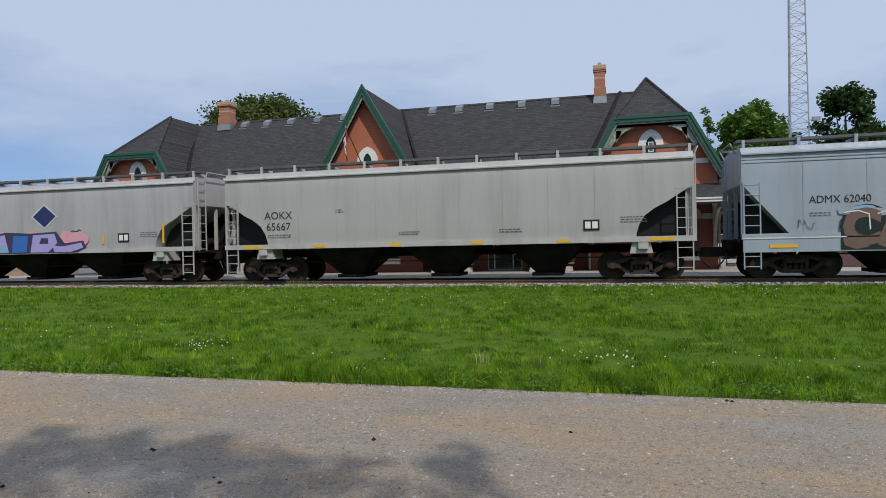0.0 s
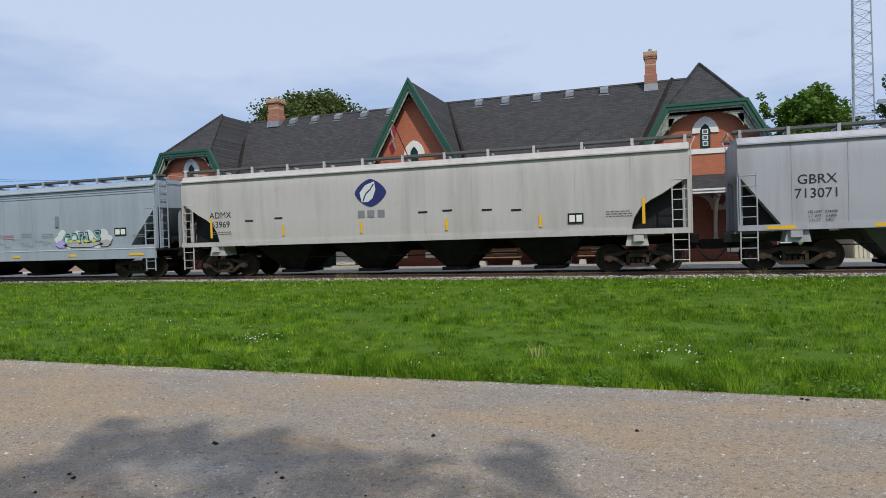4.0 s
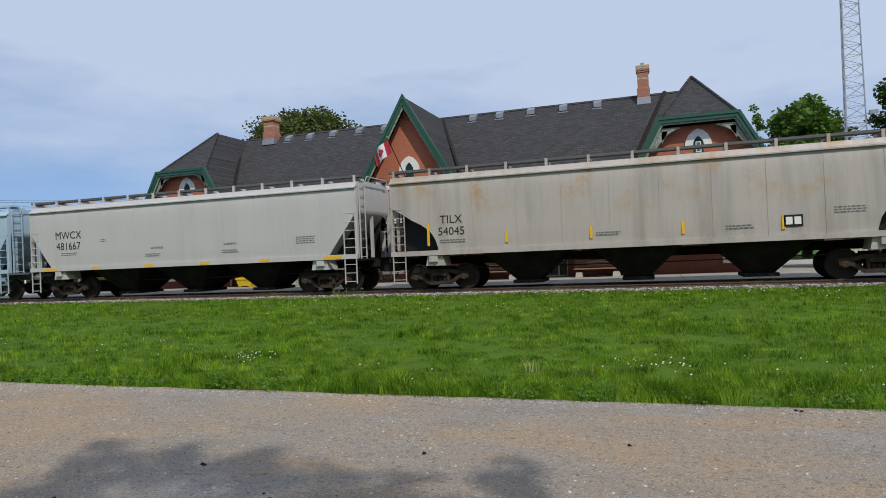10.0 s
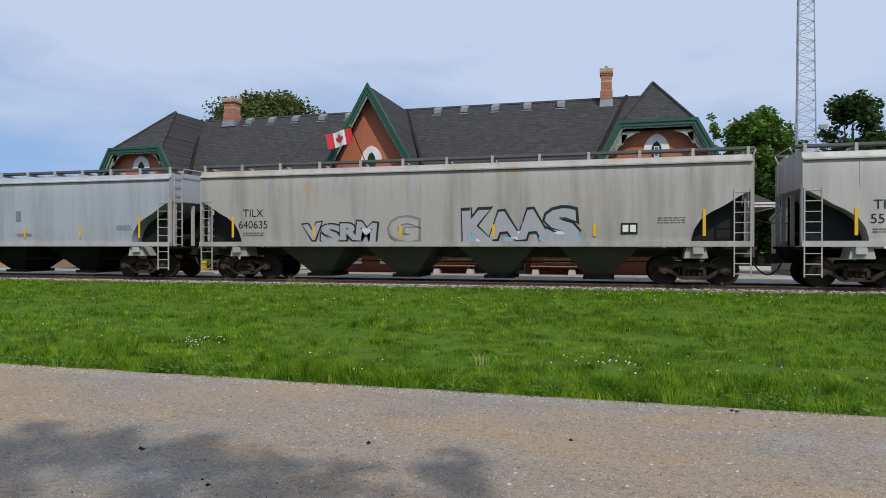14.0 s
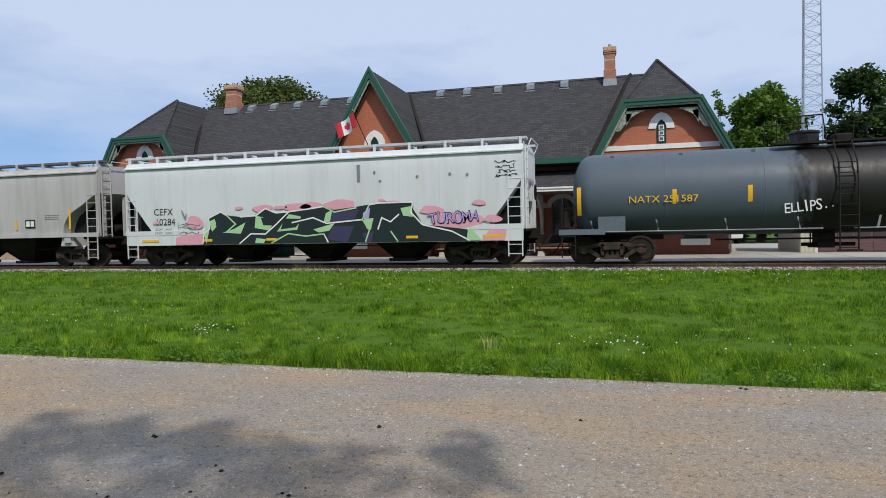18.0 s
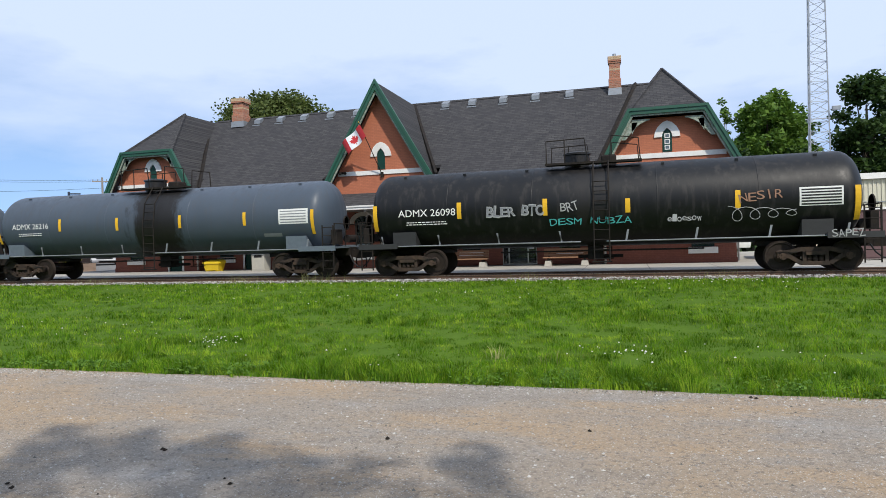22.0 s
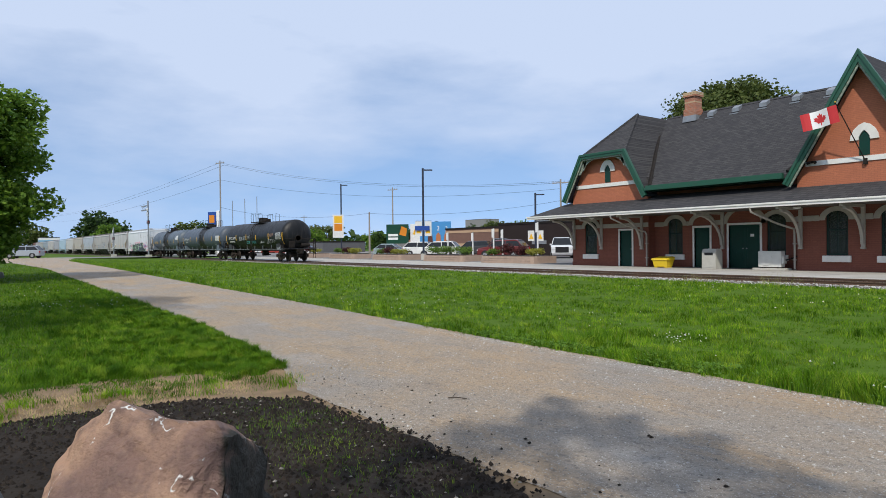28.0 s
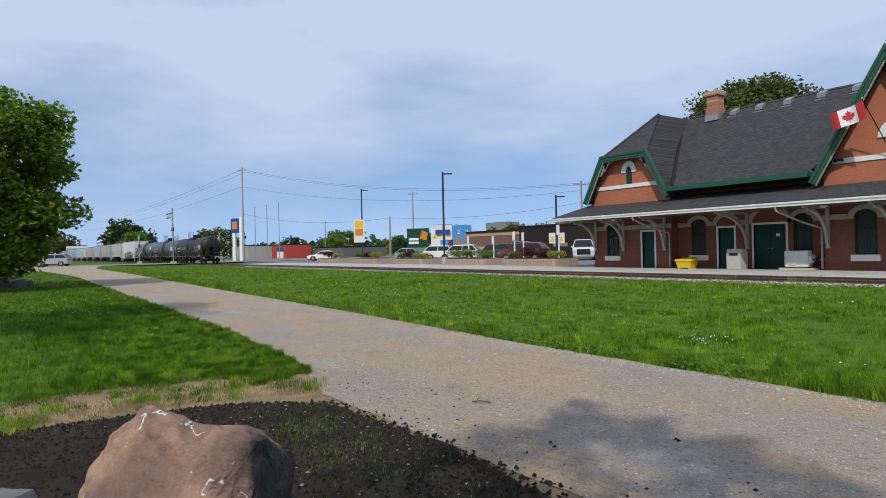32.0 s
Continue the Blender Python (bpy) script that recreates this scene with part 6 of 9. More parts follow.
for k, pts in enumerate(([(-3.72, 1.92), (-3.35, 1.59), (-3.77, 1.28)], [(-3.15, 1.85), (-2.5, 1.88), (-2.1, 2.13), (-1.68, 1.96), (-1.15, 1.99)], [(-2.1, 1.22), (-1.68, 1.54), (-1.15, 1.99), (-0.42, 2.06), (0.2, 2.14)],
                         [(0.2, 2.14), (0.63, 1.93), (1.47, 2.06)], [(-1.05, 1.59), (-0.2, 1.75), (0.31, 1.54), (1.68, 1.64)], [(0.2, 1.17), (0.37, 0.86)], [(1.78, 0.86), (1.94, 1.28), (1.68, 1.64), (1.94, 2.14)],
                         [(1.94, 2.15), (2.3, 2.20), (3.54, 2.20), (3.46, 1.85), (3.87, 1.42)], [(2.25, 1.28), (2.4, 1.69), (2.72, 1.54), (3.04, 1.80)], [(2.72, 1.22), (2.98, 0.86)], [(-3.2, 0.86), (-2.72, 1.22), (-2.1, 1.2)],
                         [(-4.76, 0.88), (-4.69, 1.27), (-4.45, 1.43), (-4.48, 1.83), (-3.96, 2.05), (-3.72, 1.92)], [(-1.9, 0.86), (-1.2, 1.2), (-0.5, 1.1), (0.2, 1.17)], [(3.87, 1.42), (4.9, 1.18), (5.5, 0.86)])):
    stroke(car, moved(pts), 0.05, SPRAY["white"] if k % 3 else SPRAY["green"], -1.597 - 0.0002 * k)
graffiti(car, "TUROMA", 5.42, 1.62, 0.36, 1.75, SPRAY["lilac"], SPRAY["black"], y=-1.602, tilt=-3)
for k in range(3):
    scribble(car, -4.9, 1.62 - 0.15 * k, 0.85, 0.13, SPRAY["grey"], -1.60, 40 + k, 12, 0.02)
stroke(car, moved([(-5.65, 2.15), (-5.5, 1.85), (-5.45, 2.0)]), 0.05, SPRAY["grey"], -1.60)
for k in range(4):
    scribble(car, 7.2, 3.42 - 0.15 * k, 0.7, 0.14, SPRAY["ink"], -1.562, 60 + k, 12, 0.02)
part("scuff", Geo().box(1.95, -1.566, 2.95, 2.07, -1.558, 3.55), SPRAY["grey"], car)
for k, (px, pz) in enumerate(((2.1, 3.25), (2.3, 2.95), (3.65, 3.05), (4.8, 3.1), (5.4, 3.05))):
    ellipse(car, px + 0.5, pz, 0.05, 0.06, SPRAY["rust"] if k == 2 else SPRAY["grey"], -1.563, 70 + k)
side_text(car, "LD LMT  224200", -6.05, 1.44, 0.075, letter_black, y=-1.59)
side_text(car, "LT WT    62200", -6.05, 1.30, 0.075, letter_black, y=-1.59)
put_car(i, car)
# tanks
i = 13
L = length(i)
car, half = tank("blue-grey tank car with black spill stain and yellow marks", L, 7.65, P_TANK, surface("blue_grey_steel", (0.12, 0.15, 0.18), 0.55), 1)
side_text(car, "NATX 251587", -L / 2 + 3.65, 2.05, 0.21, letter_yellow, y=-1.378, width=2.05)
graffiti(car, "ELLIPS..", -L / 2 + 7.75, 1.72, 0.30, 1.35, SPRAY["white"], SPRAY["white"], y=-1.325, tilt=-8)
for x, z0, z1 in ((-7.45, 1.6, 2.5), (-4.55, 1.9, 2.35), (-2.4, 1.9, 2.4), (1.75, 1.85, 2.4), (4.7, 1.9, 2.4), (7.1, 1.6, 2.5)):
    tank_strip(car, x, z0, z1, 0.13, yellow_paint)
pl = tank_strip(car, 5.85, 2.35, 2.85, 1.1, letter_white, name="placard", label="white data placard")
for k in range(5):
    tank_strip(car, 5.92, 2.40 + k * 0.09, 2.43 + k * 0.09, 0.95, SPRAY["grey"], R=1.379, name="placard_line", label="printed line")
tank_strip(car, 3.2, 2.0, 2.2, 0.42, black_paint, name="plate", label="small black plate")
put_car(i, car)
i = 14
L = length(i)
car, half = tank("slate-blue tank car with black spill stain", L, 7.75, P_TANK2, surface("blue_grey_steel", (0.12, 0.15, 0.18), 0.55), 1)
side_text(car, "ADMX 26216", -L / 2 + 2.95, 2.28, 0.22, letter_white, y=-1.384, width=1.9)
stencil(car, -L / 2 + 2.3, 1.98, 2, 1.2, letter_white, y=-1.352, seed=41)
for x, z0, z1 in ((-7.5, 1.6, 2.5), (-4.25, 2.05, 2.55), (-1.4, 2.0, 2.5), (1.55, 2.0, 2.5), (4.4, 2.0, 2.5), (7.2, 1.6, 2.5)):
    tank_strip(car, x, z0, z1, 0.13, yellow_paint)
tank_strip(car, 5.9, 2.0, 2.55, 1.2, letter_white, name="placard", label="white data placard")
for k in range(5):
    tank_strip(car, 5.97, 2.05 + k * 0.1, 2.085 + k * 0.1, 1.05, SPRAY["grey"], R=1.379, name="placard_line", label="printed line")
tank_strip(car, 5.2, 1.55, 1.68, 0.75, SPRAY["grey"], name="plate", label="small grey plate")
put_car(i, car)
i = 15
L = length(i)
car, half = tank("glossy black tank car with scrawled graffiti, last of the train", L, 7.85, P_BLACK, surface("black_steel", (0.03, 0.03, 0.032), 0.55), 0)
side_text(car, "ADMX 26098", -L / 2 + 2.95, 2.18, 0.24, letter_white, y=-1.384, width=2.05)
stencil(car, -L / 2 + 2.2, 1.86, 2, 1.5, letter_white, y=-1.335, seed=42)
for x, z0, z1 in ((-7.55, 1.6, 2.5), (-4.5, 1.95, 2.5), (-1.6, 1.95, 2.5), (1.0, 1.95, 2.4), (4.2, 1.95, 2.5), (7.4, 1.5, 2.5)):
    tank_strip(car, x, z0, z1, 0.15, yellow_paint)
graffiti(car, "BLER BTC", -2.55, 2.12, 0.30, 1.9, SPRAY["grey"], SPRAY["chalk"], y=-1.386)
graffiti(car, "BRT", -0.75, 2.20, 0.30, 0.6, SPRAY["chalk"], SPRAY["chalk"], y=-1.386, tilt=-10)
graffiti(car, "DESM NUBZA", -0.1, 1.72, 0.22, 2.6, SPRAY["teal"], SPRAY["teal"], y=-1.325)
graffiti(car, "eloesow", 2.75, 1.72, 0.20, 1.0, SPRAY["chalk"], SPRAY["chalk"], y=-1.325)
graffiti(car, "NESIR", 4.9, 2.30, 0.26, 1.2, SPRAY["rust"], SPRAY["rust"], y=-1.386, tilt=-6)
sc = Geo()
pts = []
for k in range(60):
    a = k * 0.42
    pts.append((4.0 + k * 0.033 + 0.25 * math.sin(a), -1.355, 1.78 + 0.24 * math.cos(a) * (1 - k / 90)))
part("graffiti_scrawl", sc.tube(pts, 0.010, 4), SPRAY["chalk"], car, "looping white scrawl")
graffiti(car, "SAPEZ", 7.15, 1.12, 0.22, 0.85, SPRAY["chalk"], SPRAY["chalk"], y=-1.54)
tank_strip(car, 5.95, 1.95, 2.5, 1.15, letter_white, name="placard", label="white data placard")
for k in range(6):
    tank_strip(car, 6.0, 1.98 + k * 0.085, 2.025 + k * 0.085, 1.05, black_paint, R=1.379, name="placard_line", label="printed line")
put_car(i, car)

# ---- loose things on the platform ----
bench_wood = surface("bench_wood", (0.30, 0.16, 0.085), 0.6, (0.20, 0.10, 0.055), 2, 40, 0.6, stretch=(0.6, 6, 6))
pale_concrete = surface("pale_concrete", (0.50, 0.48, 0.43), 0.85, (0.38, 0.36, 0.33), 5, 50)


def bench(x0, x1, y):
    w = x1 - x0
    b = thing("bench", "brown slatted wooden bench on concrete blocks", "bench", pose(x0, y, PLAT + 0.006), group="platform benches")
    for k in (0.22, w - 0.22):
        part("foot", Geo().rings([[(k - 0.16, -0.3, 0), (k + 0.16, -0.3, 0), (k + 0.16, 0.3, 0), (k - 0.16, 0.3, 0)], [(k - 0.12, -0.26, 0.22), (k + 0.12, -0.26, 0.22), (k + 0.12, 0.26, 0.22), (k - 0.12, 0.26, 0.22)]]), pale_concrete, b, "pale concrete block")
        part("bracket", Geo().box(k - 0.03, -0.26, 0.22, k + 0.03, 0.26, 0.34).prism([(0.16, 0.30), (0.26, 0.30), (0.34, 0.72), (0.28, 0.72)], "x", k - 0.03, k + 0.03), steel_dark, b)
    for y0 in (-0.29, -0.16, -0.03, 0.10):
        part("seat_slat", Geo().bevel_box(0, y0, 0.34, w, y0 + 0.11, 0.385, 0.01), bench_wood, b)
    for z in (0.42, 0.54, 0.66):
        yy = 0.16 + (z - 0.3) * 0.19
        part("back_slat", Geo().bevel_box(0, yy, z, w, yy + 0.04, z + 0.095, 0.01), bench_wood, b)


bench(-8.05, -6.05, 28.75)
bench(-3.52, -1.50, 28.75)

st = thing("station_sign", "white station name board hung under the canopy edge", "sign", pose(-4.80, 27.16, 2.66))
part("board", Geo().bevel_box(-0.46, 0, 0, 0.46, 0.05, 0.30, 0.015), letter_white, st)
part("border", Geo().box(-0.44, -0.004, 0.02, 0.44, -0.001, 0.035).box(-0.44, -0.004, 0.265, 0.44, -0.001, 0.28), SPRAY["grey"], st)
part("lettering", lettering("Chatham", 0.145, 0.72), letter_black, st, place=pose(0, -0.006, 0.15))
for x in (-0.35, 0.35):
    part("hanger", Geo().cyl((x, 0.025, 0.30), (x, 0.025, 0.40), 0.012, 6), steel_dark, st)

bin_yellow = surface("yellow_plastic", (0.78, 0.55, 0.02), 0.4, (0.66, 0.44, 0.02), 3, 50, 0.3)
sb = thing("salt_bin", "bright yellow plastic grit bin on the platform", "bin", pose(-20.64, 28.95, PLAT + 0.003))
part("tub", Geo().rings([[(-0.38, -0.24, 0.05), (0.38, -0.24, 0.05), (0.38, 0.24, 0.05), (-0.38, 0.24, 0.05)], [(-0.46, -0.3, 0.40), (0.46, -0.3, 0.40), (0.46, 0.3, 0.40), (-0.46, 0.3, 0.40)]]), bin_yellow, sb)
part("lid", Geo().rings([[(-0.50, -0.34, 0.402), (0.50, -0.34, 0.402), (0.50, 0.32, 0.402), (-0.50, 0.32, 0.402)], [(-0.48, -0.32, 0.47), (0.48, -0.32, 0.47), (0.48, 0.32, 0.54), (-0.48, 0.32, 0.54)],
                          [(-0.40, -0.2, 0.50), (0.40, -0.2, 0.50), (0.40, 0.26, 0.58), (-0.40, 0.26, 0.58)]]), bin_yellow, sb)
for x in (-0.3, 0.3):
    part("skid", Geo().box(x - 0.07, -0.22, 0, x + 0.07, 0.22, 0.05), bin_yellow, sb)

beige_plastic = surface("beige_metal", (0.50, 0.49, 0.44), 0.5, (0.40, 0.39, 0.35), 4, 40)
tr = thing("litter_bin", "grey-beige hooded litter bin on the platform", "bin", pose(-17.84, 28.9, PLAT + 0.006))
part("housing", Geo().prism([(-0.30, 0), (0.30, 0), (0.30, 0.80), (0.20, 0.97), (-0.20, 0.97), (-0.30, 0.80)], "x", -0.36, 0.36), beige_plastic, tr)
part("opening", Geo().box(-0.22, -0.308, 0.66, 0.22, -0.29, 0.79), black_paint, tr)
part("door_panel", Geo().bevel_box(-0.28, -0.315, 0.08, 0.28, -0.3005, 0.60, 0.006), beige_plastic, tr)

hp_white = surface("heat_pump_white", (0.66, 0.66, 0.62), 0.45, (0.52, 0.52, 0.49), 4, 40)
hp = thing("heat_pump", "white outdoor heat pump on a concrete pad", "air conditioner", pose(-15.05, 29.15, PLAT + 0.006))
part("pad", Geo().bevel_box(-0.75, -0.32, 0, 0.72, 0.35, 0.09, 0.01), pale_concrete, hp, "concrete pad")
part("casing", Geo().bevel_box(-0.55, -0.2, 0.14, 0.50, 0.18, 0.86, 0.025), hp_white, hp)
for x in (-0.4, 0.35):
    part("foot", Geo().box(x - 0.06, -0.2, 0.09, x + 0.06, 0.18, 0.14), steel_dark, hp)
part("fan_grille", Geo().lathe([(-0.225, 0.26), (-0.225, 0.29), (-0.201, 0.29), (-0.201, 0.26)], "y", (-0.18, 0, 0.50), 28), hp_white, hp)
part("fan_opening", Geo().lathe([(-0.206, 0.01), (-0.206, 0.265), (-0.2005, 0.265), (-0.2005, 0.01)], "y", (-0.18, 0, 0.50), 28), surface("fan_grey", (0.16, 0.16, 0.16), 0.6), hp)
for k in range(5):
    r = 0.05 + 0.045 * k
    part("grille_ring", Geo().lathe([(-0.216, r), (-0.216, r + 0.012), (-0.208, r + 0.012), (-0.208, r)], "y", (-0.18, 0, 0.50), 24), hp_white, hp)
part("service_cover", Geo().bevel_box(0.50, -0.16, 0.3, 0.60, 0.14, 0.62, 0.02), hp_white, hp)
part("refrigerant_pipe", Geo().tube([(0.60, 0.0, 0.45), (0.75, 0.1, 0.5), (0.82, 0.7, 0.62), (0.82, 0.82, 0.9)], 0.03, 6), black_paint, hp)


def downpipe(pts):
    d = part("downpipe", Geo().tube(pts, 0.045, 8), trim_cream)
    tagged(d, "cream painted rainwater downpipe", "downpipe")
    for p, q in zip(pts[-2:-1], pts[-1:]):
        for k in (0.3, 0.75):
            z = p[2] + (q[2] - p[2]) * k
            part("clip", Geo().box(p[0] - 0.07, p[1] - 0.06, z, p[0] + 0.07, p[1] + 0.06, z + 0.04), trim_cream, d)


downpipe([(-22.6, 27.12, 3.05), (-22.6, 27.2, 2.88), (-22.4, 28.2, 2.5), (-21.95, 29.25, 2.15), (-21.92, 29.32, 2.0), (-21.92, 29.32, 0.3)])
downpipe([(-15.0, 27.12, 3.05), (-14.98, 27.2, 2.85), (-14.5, 28.5, 2.35), (-14.12, 29.25, 2.1), (-14.12, 29.3, 1.9), (-14.12, 29.3, 0.3)])
downpipe([(-0.86, 27.12, 3.05), (-0.86, 27.35, 2.95), (-0.86, 29.2, 2.92), (-0.86, 29.3, 2.8), (-0.86, 29.3, 0.3)])
downpipe([(4.9, 28.9, 3.0), (4.9, 29.1, 2.8), (4.62, 29.5, 2.6), (4.60, 29.6, 2.3), (4.60, 29.6, 0.3)])

for x, z in ((-8.2, 1.55), (-5.95, 1.45)):
    bx = thing("meter_box", "small grey box on the brick wall", "box", pose(x, RECESS - 0.09, z))
    part("case", Geo().bevel_box(-0.08, 0, -0.1, 0.08, 0.085, 0.1, 0.01), surface("box_grey", (0.18, 0.17, 0.16), 0.5), bx)
    part("cover", Geo().box(-0.06, -0.006, -0.08, 0.06, -0.001, 0.08), galvanised, bx)
for x in (-24.95, -13.6, 4.3):
    lm = thing("wall_lamp", "small white canopy lamp under the soffit", "lamp", pose(x, 28.4, 2.93))
    part("bowl", Geo().lathe([(0.0, 0.02), (0.02, 0.13), (0.07, 0.16), (0.10, 0.15)], "z", (0, 0, 0), 16), letter_white, lm)
    part("base", Geo().cyl((0, 0, 0.10), (0, 0, 0.105), 0.12, 12), steel_dark, lm)
rl = thing("security_lamp", "twin floodlight fixed to the gable band", "lamp", pose(-13.35, FRONT - 0.1, 4.98))
part("base", Geo().box(-0.06, 0.0, -0.05, 0.06, 0.05, 0.05), steel_dark, rl)
for s in (-1, 1):
    part("head", Geo().cyl((s * 0.06, -0.01, 0), (s * 0.17, -0.12, -0.04), 0.05, 10, 0.07), steel_dark, rl)

# ---- flag on the middle gable ----
flag_red = surface("flag_red", (0.55, 0.03, 0.035), 0.75, (0.45, 0.02, 0.03), 3, 60, 0.3)
flag_white = surface("flag_white", (0.80, 0.80, 0.80), 0.75, (0.7, 0.7, 0.72), 3, 60, 0.2)
fp = thing("flagpole", "slanted dark flagpole on the gable wall", "flagpole", pose(-11.30, FRONT - 0.05, 4.80))
part("pole", Geo().cyl((0, 0, 0), (-0.62, -1.25, 2.35), 0.022, 8), steel_dark, fp)
part("bracket", Geo().box(-0.07, -0.06, -0.12, 0.07, 0.045, 0.12), steel_dark, fp)
part("finial", Geo().lathe([(-0.04, 0.01), (0, 0.04), (0.04, 0.01)], "z", (-0.62, -1.25, 2.38), 10), letter_yellow, fp)
FLAG_AT = (-11.30 - 0.60, FRONT - 0.05 - 1.22, 4.80 + 2.28)
FLAG = thing("flag", "red and white maple leaf flag, flying", "flag", pose(*FLAG_AT))
FW, FH, NS = 1.42, 0.72, 12
STRIPS = []
for k in range(NS):
    a = k / NS
    ob = part("flag_strip", Geo().box(-FW / NS, -0.004, -FH, 0.002, 0.004, 0), flag_red if a < 0.25 or a >= 0.75 else flag_white, FLAG, "red cloth" if a < 0.25 or a >= 0.75 else "white cloth",
              place=pose(-k * FW / NS, 0, 0))
    STRIPS.append(ob)
leaf_pts = [(0, 0.26), (0.05, 0.16), (0.11, 0.19), (0.09, 0.05), (0.16, 0.12), (0.18, 0.08), (0.25, 0.09), (0.22, 0.0), (0.25, -0.03), (0.12, -0.13), (0.14, -0.18), (0.02, -0.16), (0.02, -0.27)]
half_leaf = leaf_pts + [(-x, z) for x, z in reversed(leaf_pts[1:])]
for k, (lo, hi) in enumerate([(-0.27, -0.118), (-0.118, 0.0), (0.0, 0.118), (0.118, 0.27)]):
    # slices of the leaf, each on its own strip of cloth
    bm = bmesh.new()
    vs = [bm.verts.new((x, 0, z)) for x, z in half_leaf]
    bm.faces.new(vs)
    for cut, inner in ((lo, True), (hi, False)):
        bmesh.ops.bisect_plane(bm, geom=bm.verts[:] + bm.edges[:] + bm.faces[:], plane_co=(cut, 0, 0), plane_no=(1, 0, 0), clear_inner=inner, clear_outer=not inner)
    me = bpy.data.meshes.new("leaf_piece")
    bm.to_mesh(me)
    bm.free()
    host = STRIPS[7 - k]
    centre = -FW * 0.5 - host.matrix_basis.translation.x
    me.transform(Matrix.Translation((centre, -0.008, -FH / 2)))
    part("leaf_piece", me, flag_red, host, "red maple leaf")

# ---- garage beside the station ----
clad = surface("beige_cladding", (0.58, 0.56, 0.44), 0.5, (0.48, 0.46, 0.36), 1.5, 30, 0.4)
gb = thing("garage", "beige ribbed metal garage with brown panelled door", "garage", pose(7.42, 30.2, PLAT))
part("wall", Geo().prism([(0.06, 0), (3.9, 0), (3.9, 2.45), (0.06, 3.28)], "x", 0.0, 0.10), clad, gb)
part("wall", wall_cells(Geo(), 0.0, 7.2, 0, 3.28, 0.0, 0.059, [(0.66, 3.36, 0, 2.02)]), clad, gb)
part("wall", Geo().prism([(0.06, 0), (3.9, 0), (3.9, 2.45), (0.06, 3.28)], "x", 7.1, 7.2), clad, gb)
part("wall", Geo().box(0.1, 3.8, 0, 7.1, 3.9, 2.4), clad, gb)
for k in range(46):
    x = 0.03 + k * 0.157
    if 0.60 < x < 3.38:
        part("rib", Geo().box(x, -0.028, 2.10, x + 0.055, -0.001, 3.27), clad, gb)
    else:
        part("rib", Geo().box(x, -0.028, 0.02, x + 0.055, -0.001, 3.27), clad, gb)
part("roof", slab(Geo(), [(-0.08, -0.1, 3.44), (7.3, -0.1, 3.44), (7.3, 4.05, 2.60), (-0.08, 4.05, 2.60)], 0.13), surface("garage_roof", (0.42, 0.42, 0.38), 0.6), gb)
part("fascia", Geo().box(-0.10, -0.16, 3.28, 7.32, -0.102, 3.52), white_paint, gb, "white roof edge")
part("door_trim", Geo().box(0.56, -0.05, 0, 0.655, -0.029, 2.12).box(3.365, -0.05, 0, 3.46, -0.029, 2.12).box(0.655, -0.05, 2.025, 3.365, -0.029, 2.12), white_paint, gb)
dbrown = surface("brown_door", (0.125, 0.07, 0.07), 0.5, (0.10, 0.055, 0.055), 2, 30, 0.4)
gd = part("garage_door", Geo().box(0.665, 0.02, 0.01, 3.355, 0.05, 2.015), dbrown, gb, "brown panelled overhead door")
for r in range(4):
    for c2 in range(4):
        part("panel", Geo().bevel_box(0.72 + c2 * 0.665, 0.004, 0.06 + r * 0.5, 0.72 + c2 * 0.665 + 0.58, 0.0195, 0.06 + r * 0.5 + 0.38, 0.008), dbrown if r != 1 else surface("dark_brown_panel", (0.06, 0.04, 0.042), 0.5), gd)
part("lock", Geo().cyl((1.55, -0.01, 0.85), (1.55, 0.003, 0.85), 0.03, 8), galvanised, gd)
sg = part("warning_sign", Geo().box(0.26, -0.045, 2.02, 0.50, -0.030, 2.30), yellow_paint, gb, "yellow warning sign")
part("sign_bar", Geo().box(0.29, -0.05, 2.17, 0.47, -0.0455, 2.22).box(0.33, -0.05, 2.07, 0.43, -0.0455, 2.11), letter_black, sg)
sg = part("notice", Geo().box(0.14, -0.045, 1.48, 0.56, -0.030, 1.80), letter_white, gb, "white notice board")
part("sign_bar", Geo().box(0.17, -0.05, 1.71, 0.53, -0.0455, 1.77), plain("sign_red", (0.5, 0.06, 0.05)), sg)
part("sign_bar", Geo().box(0.17, -0.05, 1.52, 0.50, -0.0455, 1.56).box(0.17, -0.05, 1.60, 0.46, -0.0455, 1.64), SPRAY["grey"], sg)
part("conduit", Geo().cyl((0.2, -0.045, 2.35), (5.0, -0.045, 2.33), 0.018, 6), galvanised, gb)
part("flood_lamp", Geo().box(1.75, -0.2, 2.42, 1.9, -0.03, 2.66), steel_dark, gb)
part("junction_box", Geo().box(0.33, -0.09, 2.40, 0.45, -0.03, 2.58), galvanised, gb)


# ---- lattice mast ----
mast_steel = surface("mast_steel", (0.40, 0.42, 0.45), 0.5, (0.30, 0.31, 0.33), 4, 40, metal=0.4)
mt = thing("radio_mast", "tall grey steel lattice mast behind the station", "mast", pose(11.6, 45.0, 0.1))
legs = []
MH = 32.0
for k in range(3):
    a = radians(90 + 120 * k + 20)
    legs.append(lambda z, a=a: Vector((math.cos(a), math.sin(a), 0)) * (0.90 - 0.0155 * z) * 0.92 + Vector((0, 0, z)))
for k in range(3):
    part("leg", Geo().tube([legs[k](z) for z in (0, 8, 16, 24, MH)], 0.04, 6), mast_steel, mt)
zz = np.arange(0, MH, 0.62)
